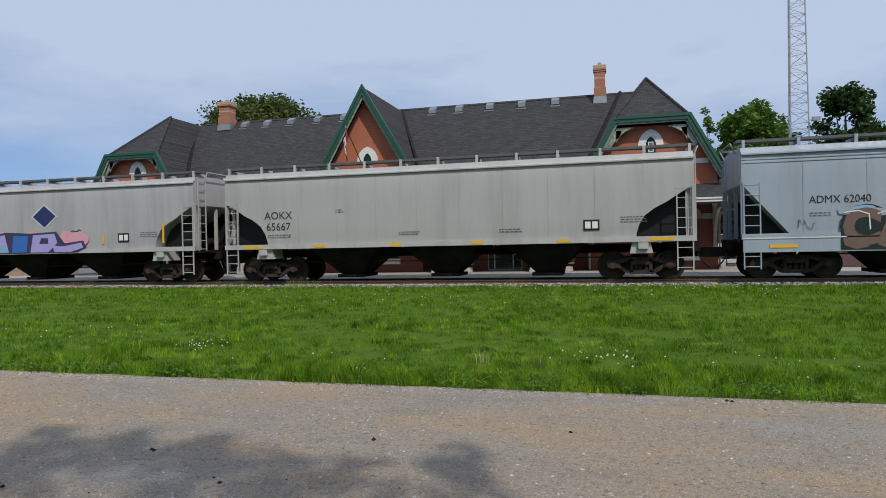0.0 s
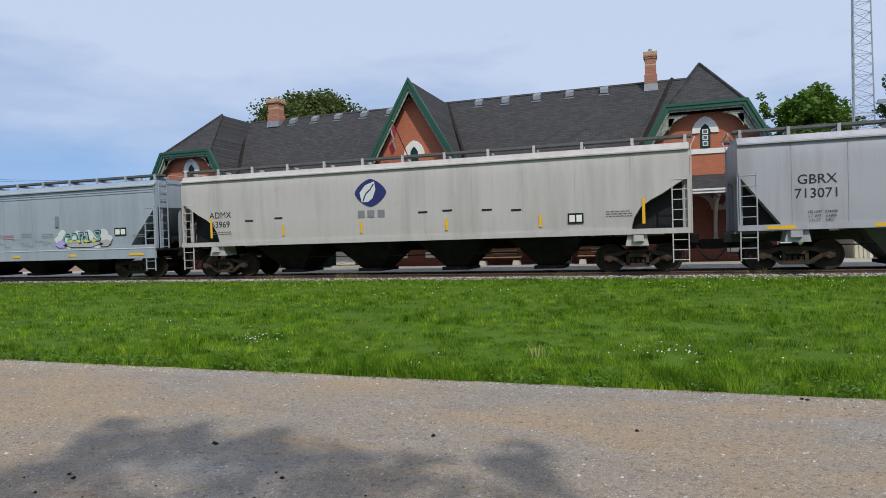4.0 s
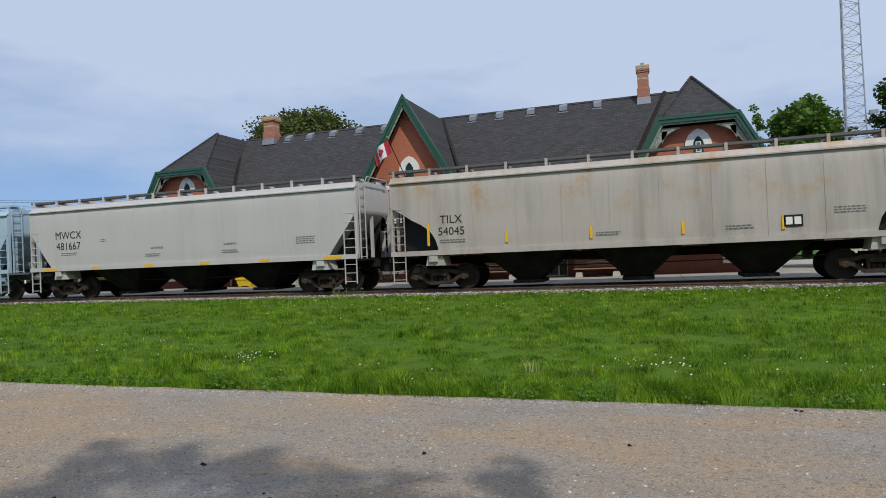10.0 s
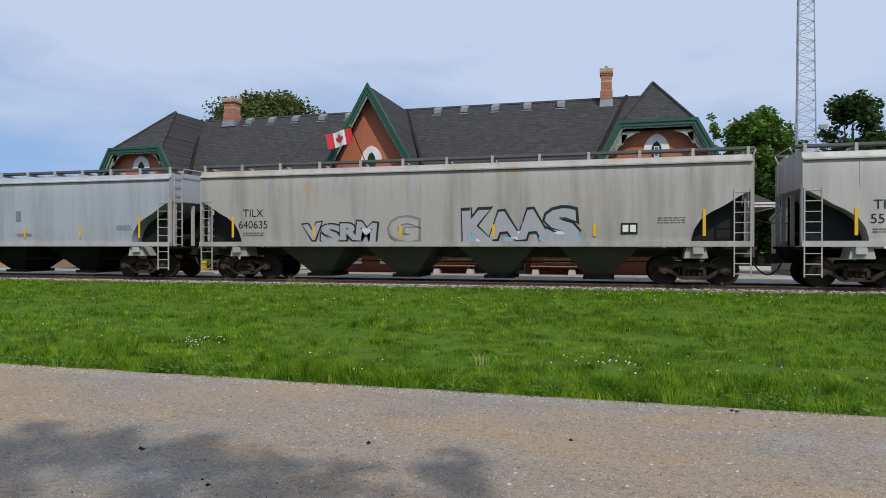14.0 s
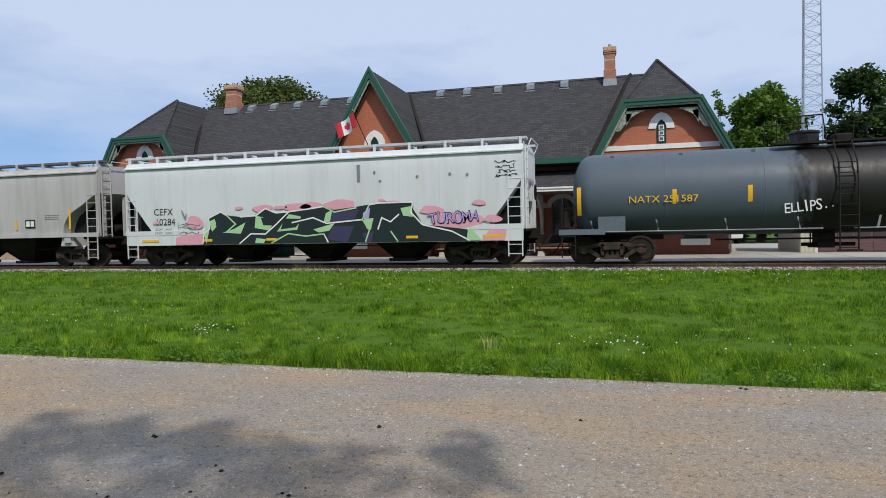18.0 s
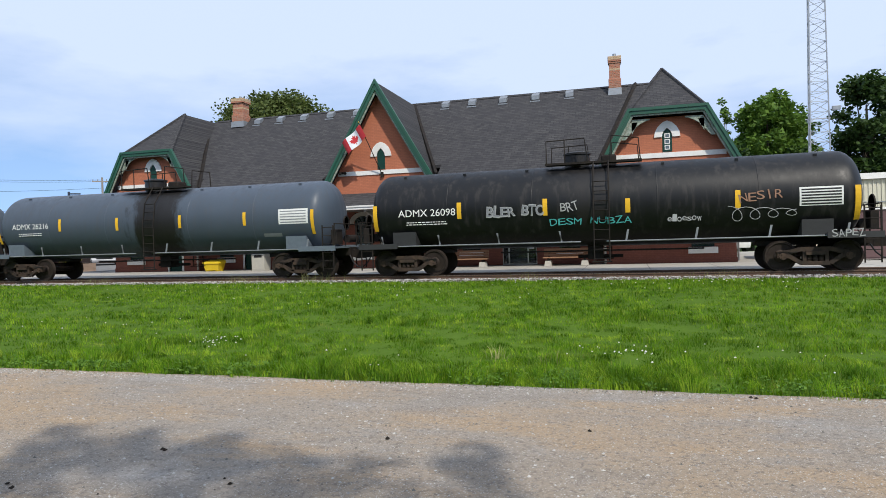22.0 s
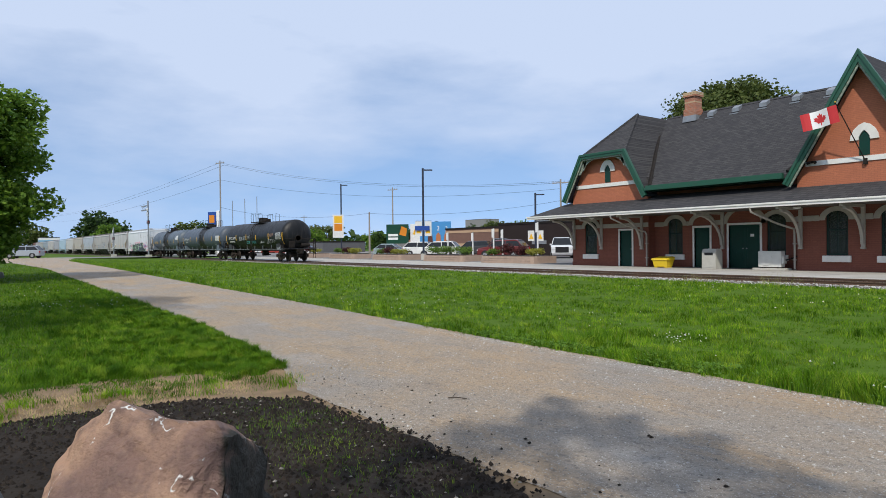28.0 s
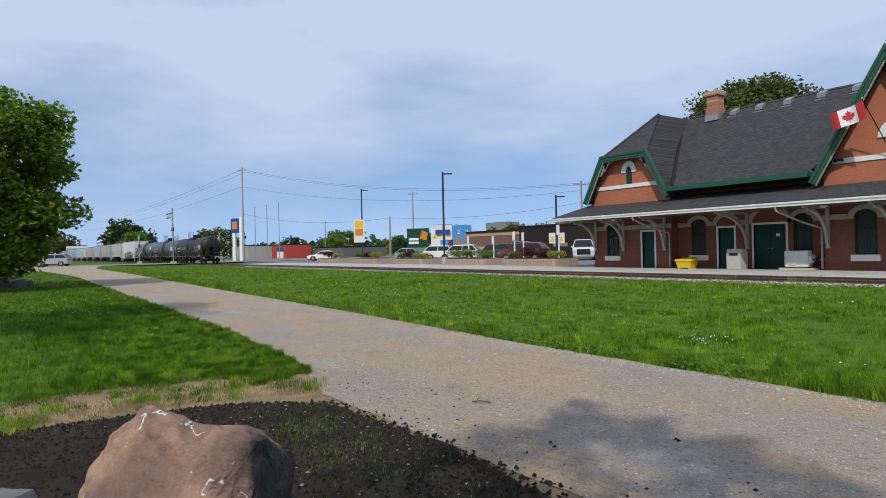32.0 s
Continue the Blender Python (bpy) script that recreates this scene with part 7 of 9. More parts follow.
for k in range(3):
    br = Geo()
    for j in range(len(zz) - 1):
        p, q = legs[k], legs[(k + 1) % 3]
        br.tube([p(zz[j]) if j % 2 else q(zz[j]), q(zz[j + 1]) if j % 2 else p(zz[j + 1])], 0.019, 4)
        br.tube([p(zz[j]), q(zz[j])], 0.015, 4)
    tagged(part("bracing", br, mast_steel, mt, "zigzag bracing"), kind="stuff")
for z in (8.2,):
    part("collar", Geo().box(-0.7, -0.45, z, 0.7, -0.40, z + 0.06), mast_steel, mt)
part("antenna", Geo().bevel_box(0.78, -0.5, 8.7, 1.25, -0.35, 8.95, 0.02), galvanised, mt, "grey antenna box")
part("base", Geo().box(-1.1, -1.1, -0.1, 1.1, 1.1, 0.1), pale_concrete, mt)

# ---- vehicles ----
car_glass = surface("car_glass", (0.02, 0.023, 0.026), 0.14, (0.015, 0.017, 0.02), 1, 10, 0.2, relief=0.0, spec=0.3)
tyre_rubber = surface("tyre_rubber", (0.025, 0.025, 0.026), 0.85)
rim_metal = surface("rim_metal", (0.45, 0.45, 0.46), 0.35, (0.3, 0.3, 0.31), 6, 30, metal=0.7)
head_glass = plain("headlamp_glass", (0.7, 0.72, 0.74), 0.1)
tail_red = plain("tail_lamp_red", (0.4, 0.02, 0.02), 0.2)


def gloss(name, base):
    if name in MATS:
        return MATS[name]
    m, nt, b = nodes_of(name)
    dust = ramp(nt, noise_node(nt, 3, 5), 0.4, 0.75, 0, 0.25)
    nt.links.new(mix(nt, dust, base, tuple(0.6 * c + 0.06 for c in base)), b.inputs["Base Color"])
    b.inputs["Roughness"].default_value = 0.22
    b.inputs["Coat Weight"].default_value = 0.6
    MATS[name] = m
    return m


SHAPES = {  # length, width, height; lower outline and greenhouse as fractions
    "suv": (4.65, 1.86, 1.70, [(0.0, 0.22), (0.01, 0.52), (0.05, 0.58), (0.23, 0.64), (0.99, 0.66), (1.0, 0.40), (0.985, 0.2)], [(0.22, 0.63), (0.36, 0.985), (0.86, 1.0), (0.985, 0.65)]),
    "hatch": (4.1, 1.74, 1.50, [(0.0, 0.2), (0.01, 0.46), (0.06, 0.55), (0.24, 0.63), (0.985, 0.66), (1.0, 0.4), (0.985, 0.2)], [(0.22, 0.62), (0.42, 0.99), (0.80, 1.0), (0.98, 0.66)]),
    "sedan": (4.8, 1.82, 1.45, [(0.0, 0.2), (0.01, 0.48), (0.05, 0.56), (0.27, 0.64), (0.98, 0.66), (1.0, 0.42), (0.985, 0.2)], [(0.25, 0.63), (0.41, 0.98), (0.70, 1.0), (0.87, 0.66)]),
    "pickup": (5.6, 1.98, 1.88, [(0.0, 0.25), (0.0, 0.54), (0.03, 0.60), (0.24, 0.64), (0.99, 0.62), (1.0, 0.40), (0.99, 0.25)], [(0.23, 0.63), (0.33, 0.985), (0.60, 1.0), (0.63, 0.63)])}


def vehicle(kind, label, colour, x, y, z, turn, category="car"):
    """A parked car; its nose points along its own -x."""
    L, W, H, low, top = SHAPES[kind]
    v = thing("pickup_truck" if kind == "pickup" else "car", label, category, pose(x, y, z, 0, 0, turn), group="parked vehicles")
    paint = gloss("auto_paint_" + "_".join(str(int(c * 100)) for c in colour), colour)
    pts = [(-L / 2 + a * L, b * H) for a, b in low]
    # lower body: full width at the belt, tucked in at the sills, rounded at nose and tail
    rings = []
    for s, k in ((-1, 0.955), (-0.96, 0.985), (-0.7, 1.0), (0.7, 1.0), (0.96, 0.985), (1, 0.955)):
        rings.append([(px * k, s * W / 2 * (0.96 if pz < 0.3 * H else 1.0), pz - (0.02 * H if abs(s) == 1 and pz > 0.5 * H else 0)) for px, pz in pts])
    part("body", Geo().rings(rings), paint, v, smooth=True)
    tp = [(-L / 2 + a * L, b * H) for a, b in top]
    part("cabin", Geo().rings([[(px, s * W / 2 * (0.93 if pz < 0.8 * H else 0.74), pz - 0.03) for px, pz in tp] for s in (-1, 1)]), car_glass, v, "dark window glass")
    crown = [(tp[1][0] + 0.02, tp[1][1] - 0.06), (tp[1][0] + 0.25, tp[1][1] + 0.0), (tp[2][0] - 0.2, tp[2][1] + 0.005), (tp[2][0] + 0.04, tp[2][1] - 0.06)]
    part("roof", Geo().rings([[(px, s * W / 2 * k, pz + (0.03 if k < 0.7 else -0.02)) for px, pz in crown] for s, k in ((-1, 0.76), (-1, 0.66), (1, 0.66), (1, 0.76))]), paint, v, smooth=True)
    for s in (-1, 1):
        for bottom, upper in ((tp[0][0], tp[1][0]), (0.5 * (tp[1][0] + tp[2][0]), 0.5 * (tp[1][0] + tp[2][0])), (tp[3][0], tp[2][0])):
            part("pillar", Geo().tube([(bottom, s * W / 2 * 0.935, tp[0][1] - 0.02), (upper, s * W / 2 * 0.75, tp[1][1] - 0.05)], 0.035, 5), paint, v)
        for wx in (-L * 0.315, L * 0.30):
            part("wheel_arch", Geo().lathe([(-0.012, 0.02), (-0.012, 0.40), (0.012, 0.40), (0.012, 0.02)], "y", (wx, s * W / 2 * 0.985, 0.36), 18), black_paint, v, "dark wheel arch")
            w = part("wheel", Geo().lathe([(-0.11, 0.16), (-0.11, 0.31), (-0.07, 0.345), (0.07, 0.345), (0.11, 0.31), (0.11, 0.16)], "y", (wx, s * (W / 2 - 0.08), 0.345), 20), tyre_rubber, v)
            part("rim", Geo().lathe([(s * 0.06, 0.02), (s * 0.118, 0.05), (s * 0.112, 0.18), (s * 0.09, 0.21)], "y", (wx, s * (W / 2 - 0.07), 0.345), 14), rim_metal, w)
        part("headlamp", Geo().bevel_box(-L / 2 - 0.012, s * W * 0.37 - 0.17, 0.43 * H, -L / 2 + 0.12, s * W * 0.37 + 0.17, 0.51 * H, 0.02), head_glass, v)
        part("tail_lamp", Geo().box(L / 2 - 0.1, s * W * 0.42 - 0.1, 0.45 * H, L / 2 + 0.008, s * W * 0.42 + 0.1, 0.58 * H), tail_red, v)
        part("mirror", Geo().bevel_box(-L * 0.2, s * W * 0.52 - 0.07, 0.62 * H, -L * 0.2 + 0.12, s * W * 0.52 + 0.07, 0.70 * H, 0.02), paint, v)
        part("sill", Geo().box(-L * 0.2, s * W * 0.482 - 0.02, 0.14 * H, L * 0.19, s * W * 0.482 + 0.02, 0.21 * H), black_paint, v, "dark door sill")
    part("grille", Geo().bevel_box(-L / 2 - 0.018, -W * (0.30 if kind == "pickup" else 0.22), 0.27 * H, -L / 2 + 0.08, W * (0.30 if kind == "pickup" else 0.22), (0.54 if kind == "pickup" else 0.44) * H, 0.02), black_paint, v)
    part("bumper", Geo().bevel_box(-L / 2 - 0.05, -W * 0.46, 0.14 * H, -L / 2 + 0.2, W * 0.46, 0.25 * H, 0.03), rim_metal if kind == "pickup" else black_paint, v)
    if kind == "pickup":
        part("cargo_bed", Geo().box(L * 0.14, -W * 0.44, 0.60 * H, L * 0.485, W * 0.44, 0.632 * H), black_paint, v)
    return v


LOT = PLAT + 0.013
WHITE, SILVER = (0.72, 0.72, 0.70), (0.38, 0.40, 0.43)
vehicle("suv", "white sport utility car parked behind the planters", WHITE, -57.6, 41.2, LOT, 35)
vehicle("hatch", "grey-green hatchback car in the parking lot", (0.28, 0.36, 0.37), -64.6, 39.4, LOT, 215)
vehicle("suv", "white estate car parked beside other cars", WHITE, -61.5, 41.8, LOT, 215)
vehicle("sedan", "white saloon car in the parking lot", WHITE, -88.6, 38.8, LOT, 60)
vehicle("sedan", "dark blue saloon car behind a white one", (0.03, 0.04, 0.06), -94.0, 41.5, LOT, 60)
vehicle("pickup", "white pickup truck facing the platform", (0.62, 0.63, 0.64), -42.3, 44.3, LOT, 134, "pickup truck")
vehicle("suv", "red estate car half hidden by shrubs", (0.16, 0.025, 0.025), -45.2, 39.6, LOT, 25)
vehicle("pickup", "dark pickup truck with a rack in the lot", (0.05, 0.05, 0.055), -49.5, 43.0, LOT, 205, "pickup truck")
vehicle("suv", "black sport utility car by the brown building", (0.02, 0.02, 0.022), -58.0, 46.5, LOT, 30)
vehicle("suv", "white compact car beside the station", WHITE, 6.4, 47.0, 0.13, -78)
vehicle("suv", "silver-blue sport utility car at the crossing", (0.33, 0.37, 0.42), -106.5, 5.5, 0.375, 62)
vehicle("suv", "white sport utility car waiting at the crossing", WHITE, -109.5, -0.2, 0.38, 62)
vehicle("sedan", "dark car under the trees by the crossing", (0.03, 0.03, 0.035), -111.5, -2.5, 0.38, 58)

# ---- planters ----
block = surface("planter_block", (0.42, 0.31, 0.24), 0.85, (0.32, 0.24, 0.19), 3, 40, 0.6)
soil_dark = surface("planter_soil", (0.06, 0.045, 0.035), 0.95)
leaf_light = surface("leaf_light", (0.14, 0.22, 0.035), 0.6, (0.09, 0.16, 0.025), 2, 20, 0.7)
leaf_yellow = surface("leaf_yellow", (0.30, 0.30, 0.05), 0.6, (0.2, 0.22, 0.04), 2, 20, 0.7)
leaf_red = surface("leaf_red", (0.075, 0.02, 0.022), 0.6, (0.05, 0.015, 0.018), 2, 20, 0.7)


def leaf_mesh(name, centres, count, spread, size, seed, flat=0.5):
    """Many small four-cornered leaves scattered about clump centres, as one mesh."""
    rng = np.random.default_rng(seed)
    c = np.repeat(np.array(centres, float), count, axis=0)
    n = len(c)
    d = rng.normal(size=(n, 3))
    d /= np.linalg.norm(d, axis=1)[:, None]
    p = c + d * (rng.random((n, 1)) ** 0.45) * np.array(spread)
    u = rng.normal(size=(n, 3))
    u[:, 2] *= flat
    u /= np.linalg.norm(u, axis=1)[:, None]
    w = np.cross(u, rng.normal(size=(n, 3)))
    w /= np.linalg.norm(w, axis=1)[:, None] + 1e-9
    s = size * rng.uniform(0.6, 1.35, (n, 1))
    v = np.stack([p - u * s * 0.55, p + w * s * 0.36 - u * s * 0.05, p + u * s * 0.6, p - w * s * 0.36 - u * s * 0.05], 1).reshape(-1, 3)
    me = bpy.data.meshes.new(name)
    me.vertices.add(4 * n)
    me.vertices.foreach_set("co", v.astype(np.float32).ravel())
    me.loops.add(4 * n)
    me.loops.foreach_set("vertex_index", np.arange(4 * n, dtype=np.int32))
    me.polygons.add(n)
    me.polygons.foreach_set("loop_start", np.arange(0, 4 * n, 4, dtype=np.int32))
    me.update(calc_edges=True)
    return me


def foliage(name, a, b, c):
    """Leaf paint that varies from leaf to leaf and lets some light through."""
    m, nt, bs = nodes_of(name)
    g = nt.nodes.new("ShaderNodeNewGeometry")
    col = mix(nt, g.outputs["Random Per Island"], a, b)
    col = mix(nt, ramp(nt, noise_node(nt, 0.7, 3), 0.4, 0.7, 0, 0.6), col, c)
    nt.links.new(col, bs.inputs["Base Color"])
    bs.inputs["Roughness"].default_value = 0.62
    bs.inputs["Specular IOR Level"].default_value = 0.25
    tr = nt.nodes.new("ShaderNodeBsdfTranslucent")
    nt.links.new(col, tr.inputs["Color"])
    mx = nt.nodes.new("ShaderNodeMixShader")
    mx.inputs["Fac"].default_value = 0.28
    nt.links.new(bs.outputs["BSDF"], mx.inputs[1])
    nt.links.new(tr.outputs["BSDF"], mx.inputs[2])
    nt.links.new(mx.outputs["Shader"], nt.nodes["Material Output"].inputs["Surface"])
    return m


leaf_green = foliage("maple_leaves", (0.065, 0.145, 0.014), (0.20, 0.31, 0.035), (0.045, 0.105, 0.012))
leaf_mid = foliage("mid_green_leaves", (0.06, 0.125, 0.014), (0.135, 0.23, 0.03), (0.042, 0.095, 0.012))
leaf_dark = foliage("dark_leaves", (0.022, 0.05, 0.011), (0.055, 0.10, 0.018), (0.014, 0.034, 0.009))
leaf_olive = foliage("olive_leaves", (0.07, 0.10, 0.022), (0.12, 0.145, 0.035), (0.045, 0.07, 0.018))
shrub_green = foliage("shrub_leaves", (0.09, 0.17, 0.025), (0.16, 0.25, 0.04), (0.06, 0.12, 0.02))
shrub_gold = foliage("golden_leaves", (0.26, 0.27, 0.04), (0.36, 0.34, 0.06), (0.16, 0.18, 0.03))
shrub_red = foliage("barberry_leaves", (0.06, 0.016, 0.018), (0.10, 0.028, 0.026), (0.04, 0.012, 0.013))
bark = surface("bark", (0.085, 0.066, 0.05), 0.95, (0.05, 0.04, 0.032), 3, 18, 0.8, relief=1.0, stretch=(3, 3, 0.6))


def shrub(x, y, z, r, h, mat, seed, label):
    s = thing("shrub", label, "shrub", pose(x, y, z), group="planter shrubs")
    rnd = random.Random(seed)
    part("stems", Geo().cyl((0, 0, 0), (0.1, 0, h * 0.5), 0.03, 5).cyl((0, 0, 0), (-0.12, 0.08, h * 0.5), 0.025, 5), bark, s)
    h *= 0.68
    cs = [(rnd.uniform(-r, r) * 0.6, rnd.uniform(-r, r) * 0.6, h * rnd.uniform(0.3, 0.72)) for _ in range(16)]
    part("leaves", leaf_mesh("leaves", cs, 80, (r * 0.5, r * 0.5, h * 0.34), 0.09, seed), mat, s)


def planter(x0, x1, y, kinds, seed):
    w, d = x1 - x0, 2.2
    p = thing("planter", "low curved planter of pinkish concrete blocks", "planter", pose(x0, y, LOT - 0.012), group="planters")
    pts = [(0.25, 0.0), (w - 0.25, 0.0), (w - 0.05, 0.12), (w, 0.35), (w, d), (0, d), (0, 0.35), (0.05, 0.12)]
    for r in range(3):
        ins = 0.02 * r
        part("block_course", Geo().prism([(px + (ins if px < w / 2 else -ins), py + ins) for px, py in pts], "z", 0.16 * r + 0.004, 0.16 * r + 0.158), block, p)
        n = int(w / 0.42)
        for k in range(n):
            a = 0.28 + (w - 0.56) * k / n
            part("block", Geo().bevel_box(a + 0.01, -0.03 + ins, 0.16 * r + 0.008, a + (w - 0.56) / n - 0.012, ins - 0.001, 0.16 * r + 0.15, 0.015), block, p)
    part("soil", Geo().prism([(px * 0.94 + 0.03 * w, py * 0.9 + 0.1) for px, py in pts], "z", 0.40, 0.52), soil_dark, p)
    for k, (fr, r, h, mat, lb) in enumerate(kinds):
        shrub(x0 + w * fr, y + 0.9, LOT + 0.5, r, h, mat, seed + k, lb)


GRN, GLD, RED = (shrub_green, "clipped green shrub in a planter"), (shrub_gold, "golden-leaved shrub in a planter"), (shrub_red, "dark red barberry shrub in a planter")
planter(-36.6, -31.0, 29.6, [(0.12, 0.5, 0.75, *GRN), (0.38, 0.95, 1.35, *RED), (0.66, 0.6, 1.0, *RED), (0.86, 0.65, 0.8, *GLD)], 10)
planter(-44.6, -39.2, 30.0, [(0.18, 0.85, 1.1, *GRN), (0.5, 0.9, 1.15, *GRN), (0.82, 0.8, 1.05, *GRN)], 20)
planter(-53.8, -48.6, 30.4, [(0.15, 0.6, 0.8, *GRN), (0.42, 0.9, 1.1, *RED), (0.75, 0.85, 0.75, *GLD)], 30)
planter(-64.2, -58.6, 31.0, [(0.2, 0.7, 0.9, *GRN), (0.5, 0.8, 1.1, *RED), (0.82, 0.8, 1.0, *GLD)], 40)
planter(-74.8, -69.0, 31.6, [(0.35, 0.9, 1.2, *RED), (0.72, 0.7, 0.85, *GLD)], 50)

# ---- lamp posts, poles, signs ----
pole_dark = surface("dark_pole_paint", (0.02, 0.028, 0.05), 0.4)
pole_grey = surface("weathered_pole", (0.30, 0.27, 0.235), 0.9, (0.21, 0.185, 0.16), 1.0, 25, 0.7, stretch=(4, 4, 0.4))
banner_cloth = surface("banner_cloth", (0.72, 0.72, 0.70), 0.7)


def lamp_post(x, y, z, h, banner):
    turn = math.degrees(math.atan2(-x, y))
    p = thing("street_lamp", "slim dark parking-lot lamp post with banners" if banner else "slim dark parking-lot lamp post", "street lamp", pose(x, y, z, 0, 0, turn), group="lot lamps")
    part("shaft", Geo().bevel_box(-0.09, -0.09, 0, 0.09, 0.09, h, 0.02), pole_dark, p)
    part("base", Geo().cyl((0, 0, 0), (0, 0, 0.55), 0.25, 14), pale_concrete, p)
    part("lamp_head", Geo().bevel_box(0.09, -0.14, h - 0.22, 0.85, 0.14, h - 0.12, 0.03), pole_dark, p)
    if banner:
        for s in (-1, 1):
            b = part("banner", Geo().box(s * 0.12 if s > 0 else -0.72, -0.012, h * 0.26, 0.72 if s > 0 else -0.12, 0.012, h * 0.42), banner_cloth, p, "white and yellow banner")
            part("banner_print", Geo().prism([(s * 0.2, h * 0.29), (s * 0.62, h * 0.29), (s * 0.42, h * 0.38)], "y", -0.018, -0.0125), yellow_paint, b)
            part("banner_arm", Geo().cyl((0, 0, h * 0.425), (s * 0.75, 0, h * 0.425), 0.02, 6), pole_dark, b)
    return p


l1 = lamp_post(-47.1, 31.9, LOT, 8.1, True)
part("direction_sign", Geo().box(-0.75, -0.14, 2.6, 0.55, -0.10, 3.0), plain("sign_blue", (0.02, 0.07, 0.30)), l1, "blue direction sign")
l2 = lamp_post(-75.6, 38.5, LOT, 9.4, False)
sg = part("parking_sign", Geo().box(-1.1, -0.16, 2.4, 0.3, -0.11, 5.4), banner_cloth, l2, "tall white sign with yellow and orange panels")
part("sign_panel", Geo().box(-0.9, -0.17, 3.3, 0.1, -0.1605, 4.2), plain("sign_orange", (0.65, 0.22, 0.02)), sg)
part("sign_panel", Geo().box(-0.9, -0.17, 4.3, 0.1, -0.1605, 5.2), yellow_paint, sg)
lamp_post(-43.8, 42.4, LOT, 6.1, True)


def post(x, y, z, h, r=0.06, mat=None, name="post", label="slim white parking-lot post with sign plate", cat="post"):
    p = thing(name, label, cat, pose(x, y, z), group="posts")
    part("shaft", Geo().cyl((0, 0, 0), (0, 0, h), r, 8), mat or letter_white, p)
    part("cap", Geo().cyl((0, 0, h), (0, 0, h + 0.03), r * 1.3, 8), steel_dark, p)
    return p


for x, y, h in ((-41.8, 36.5, 2.6), (-45.5, 36.2, 2.4), (-39.6, 33.6, 2.6), (-34.4, 33.4, 2.9), (-49.0, 36.0, 2.5)):
    q = post(x, y, LOT, h)
    part("sign_plate", Geo().box(-0.15, -0.085, h - 0.75, 0.15, -0.061, h - 0.05), letter_white, q)


def utility_pole(x, y, z, h, arms=1, transformer=False):
    p = thing("utility_pole", "weathered wooden utility pole with cross-arm", "utility pole", pose(x, y, z, 0, 0, 25), group="utility poles")
    part("shaft", Geo().cyl((0, 0, -0.1), (0, 0, h), 0.17, 10, 0.11), pole_grey, p)
    for k in range(arms):
        a = part("cross_arm", Geo().box(-1.15, -0.06, h - 0.55 - k * 0.9, 1.15, 0.06, h - 0.42 - k * 0.9), pole_grey, p)
        for sx in (-1.05, -0.5, 0.5, 1.05):
            part("insulator", Geo().cyl((sx, 0, h - 0.42 - k * 0.9), (sx, 0, h - 0.22 - k * 0.9), 0.05, 8), galvanised, a)
    if transformer:
        part("transformer", Geo().cyl((0.42, 0, h - 2.6), (0.42, 0, h - 1.6), 0.28, 14), galvanised, p, "grey transformer can")


POLES = [(-125.4, 38.3, 18.2), (-110.9, 68.2, 13.2), (-87.4, 49.4, 6.7), (-61.0, 64.0, 10.2), (-52.0, 66.0, 8.6), (-176.0, 78.0, 10.5), (-44.0, 70.0, 7.2)]
for k, (x, y, top) in enumerate(POLES):
    utility_pole(x, y, 0.1 if y > 30.3 else ground_z(x, y), top, 0 if k == 2 else 1, k == 4)


def wire(p, q, sag):
    pts = []
    for k in range(15):
        t = k / 14
        pts.append(tuple(a + (b - a) * t - (4 * sag * t * (1 - t) if i == 2 else 0) for i, (a, b) in enumerate(zip(p, q))))
    w = part("cable", Geo().tube(pts, 0.022, 4), black_paint)
    tagged(w, "thin black overhead cable between poles", "cable", group="overhead cables")


for dz, dy in ((17.9, 0), (17.5, 0.8), (14.6, 0)):
    wire((-125.4, 38.3 + dy, dz), (-430, 30 + dy, dz + 3), 3)
    wire((-125.4, 38.3 + dy, dz), (-61.0, 64.0 + dy, 10.0 + (dz - 17.9) * 0.3), 2.0)
wire((-125.4, 38.3, 9.3), (-87.4, 49.4, 6.6), 1.2)
wire((-87.4, 49.4, 6.6), (-61.0, 64.0, 7.4), 0.8)
wire((-61.0, 64.0, 9.8), (-44.0, 70.0, 7.0), 0.6)
wire((-52.0, 66.0, 8.3), (-27.6, 31.5, 4.9), 0.5)
wire((5.6, 29.6, 2.75), (7.45, 30.5, 2.5), 0.12)

# flagpoles, pylon sign and crossing signals
for x, y, h in ((-129.0, 41.8, 10.6), (-127.6, 43.8, 11.0), (-126.3, 45.8, 11.4)):
    p = post(x, y, LOT - 0.013 if x > -150 else 0.1, h, 0.07, galvanised, "bare_flagpole", "bare grey flagpole with no flag", "flagpole")
py = thing("pylon_sign", "white filling-station pylon with blue and orange panel", "sign", pose(-121.0, 35.9, LOT, 0, 0, 38))
for s in (-0.75, 0.75):
    part("leg", Geo().bevel_box(s - 0.3, -0.25, 0, s + 0.3, 0.25, 8.1 if s > 0 else 5.2, 0.04), letter_white, py)
pn = part("panel", Geo().bevel_box(-1.3, -0.3, 5.2, 0.44, 0.3, 7.9, 0.04), plain("sign_blue", (0.02, 0.07, 0.30)), py)
part("emblem", Geo().box(-1.0, -0.33, 5.9, 0.1, -0.301, 7.3), plain("sign_orange", (0.65, 0.22, 0.02)), pn)


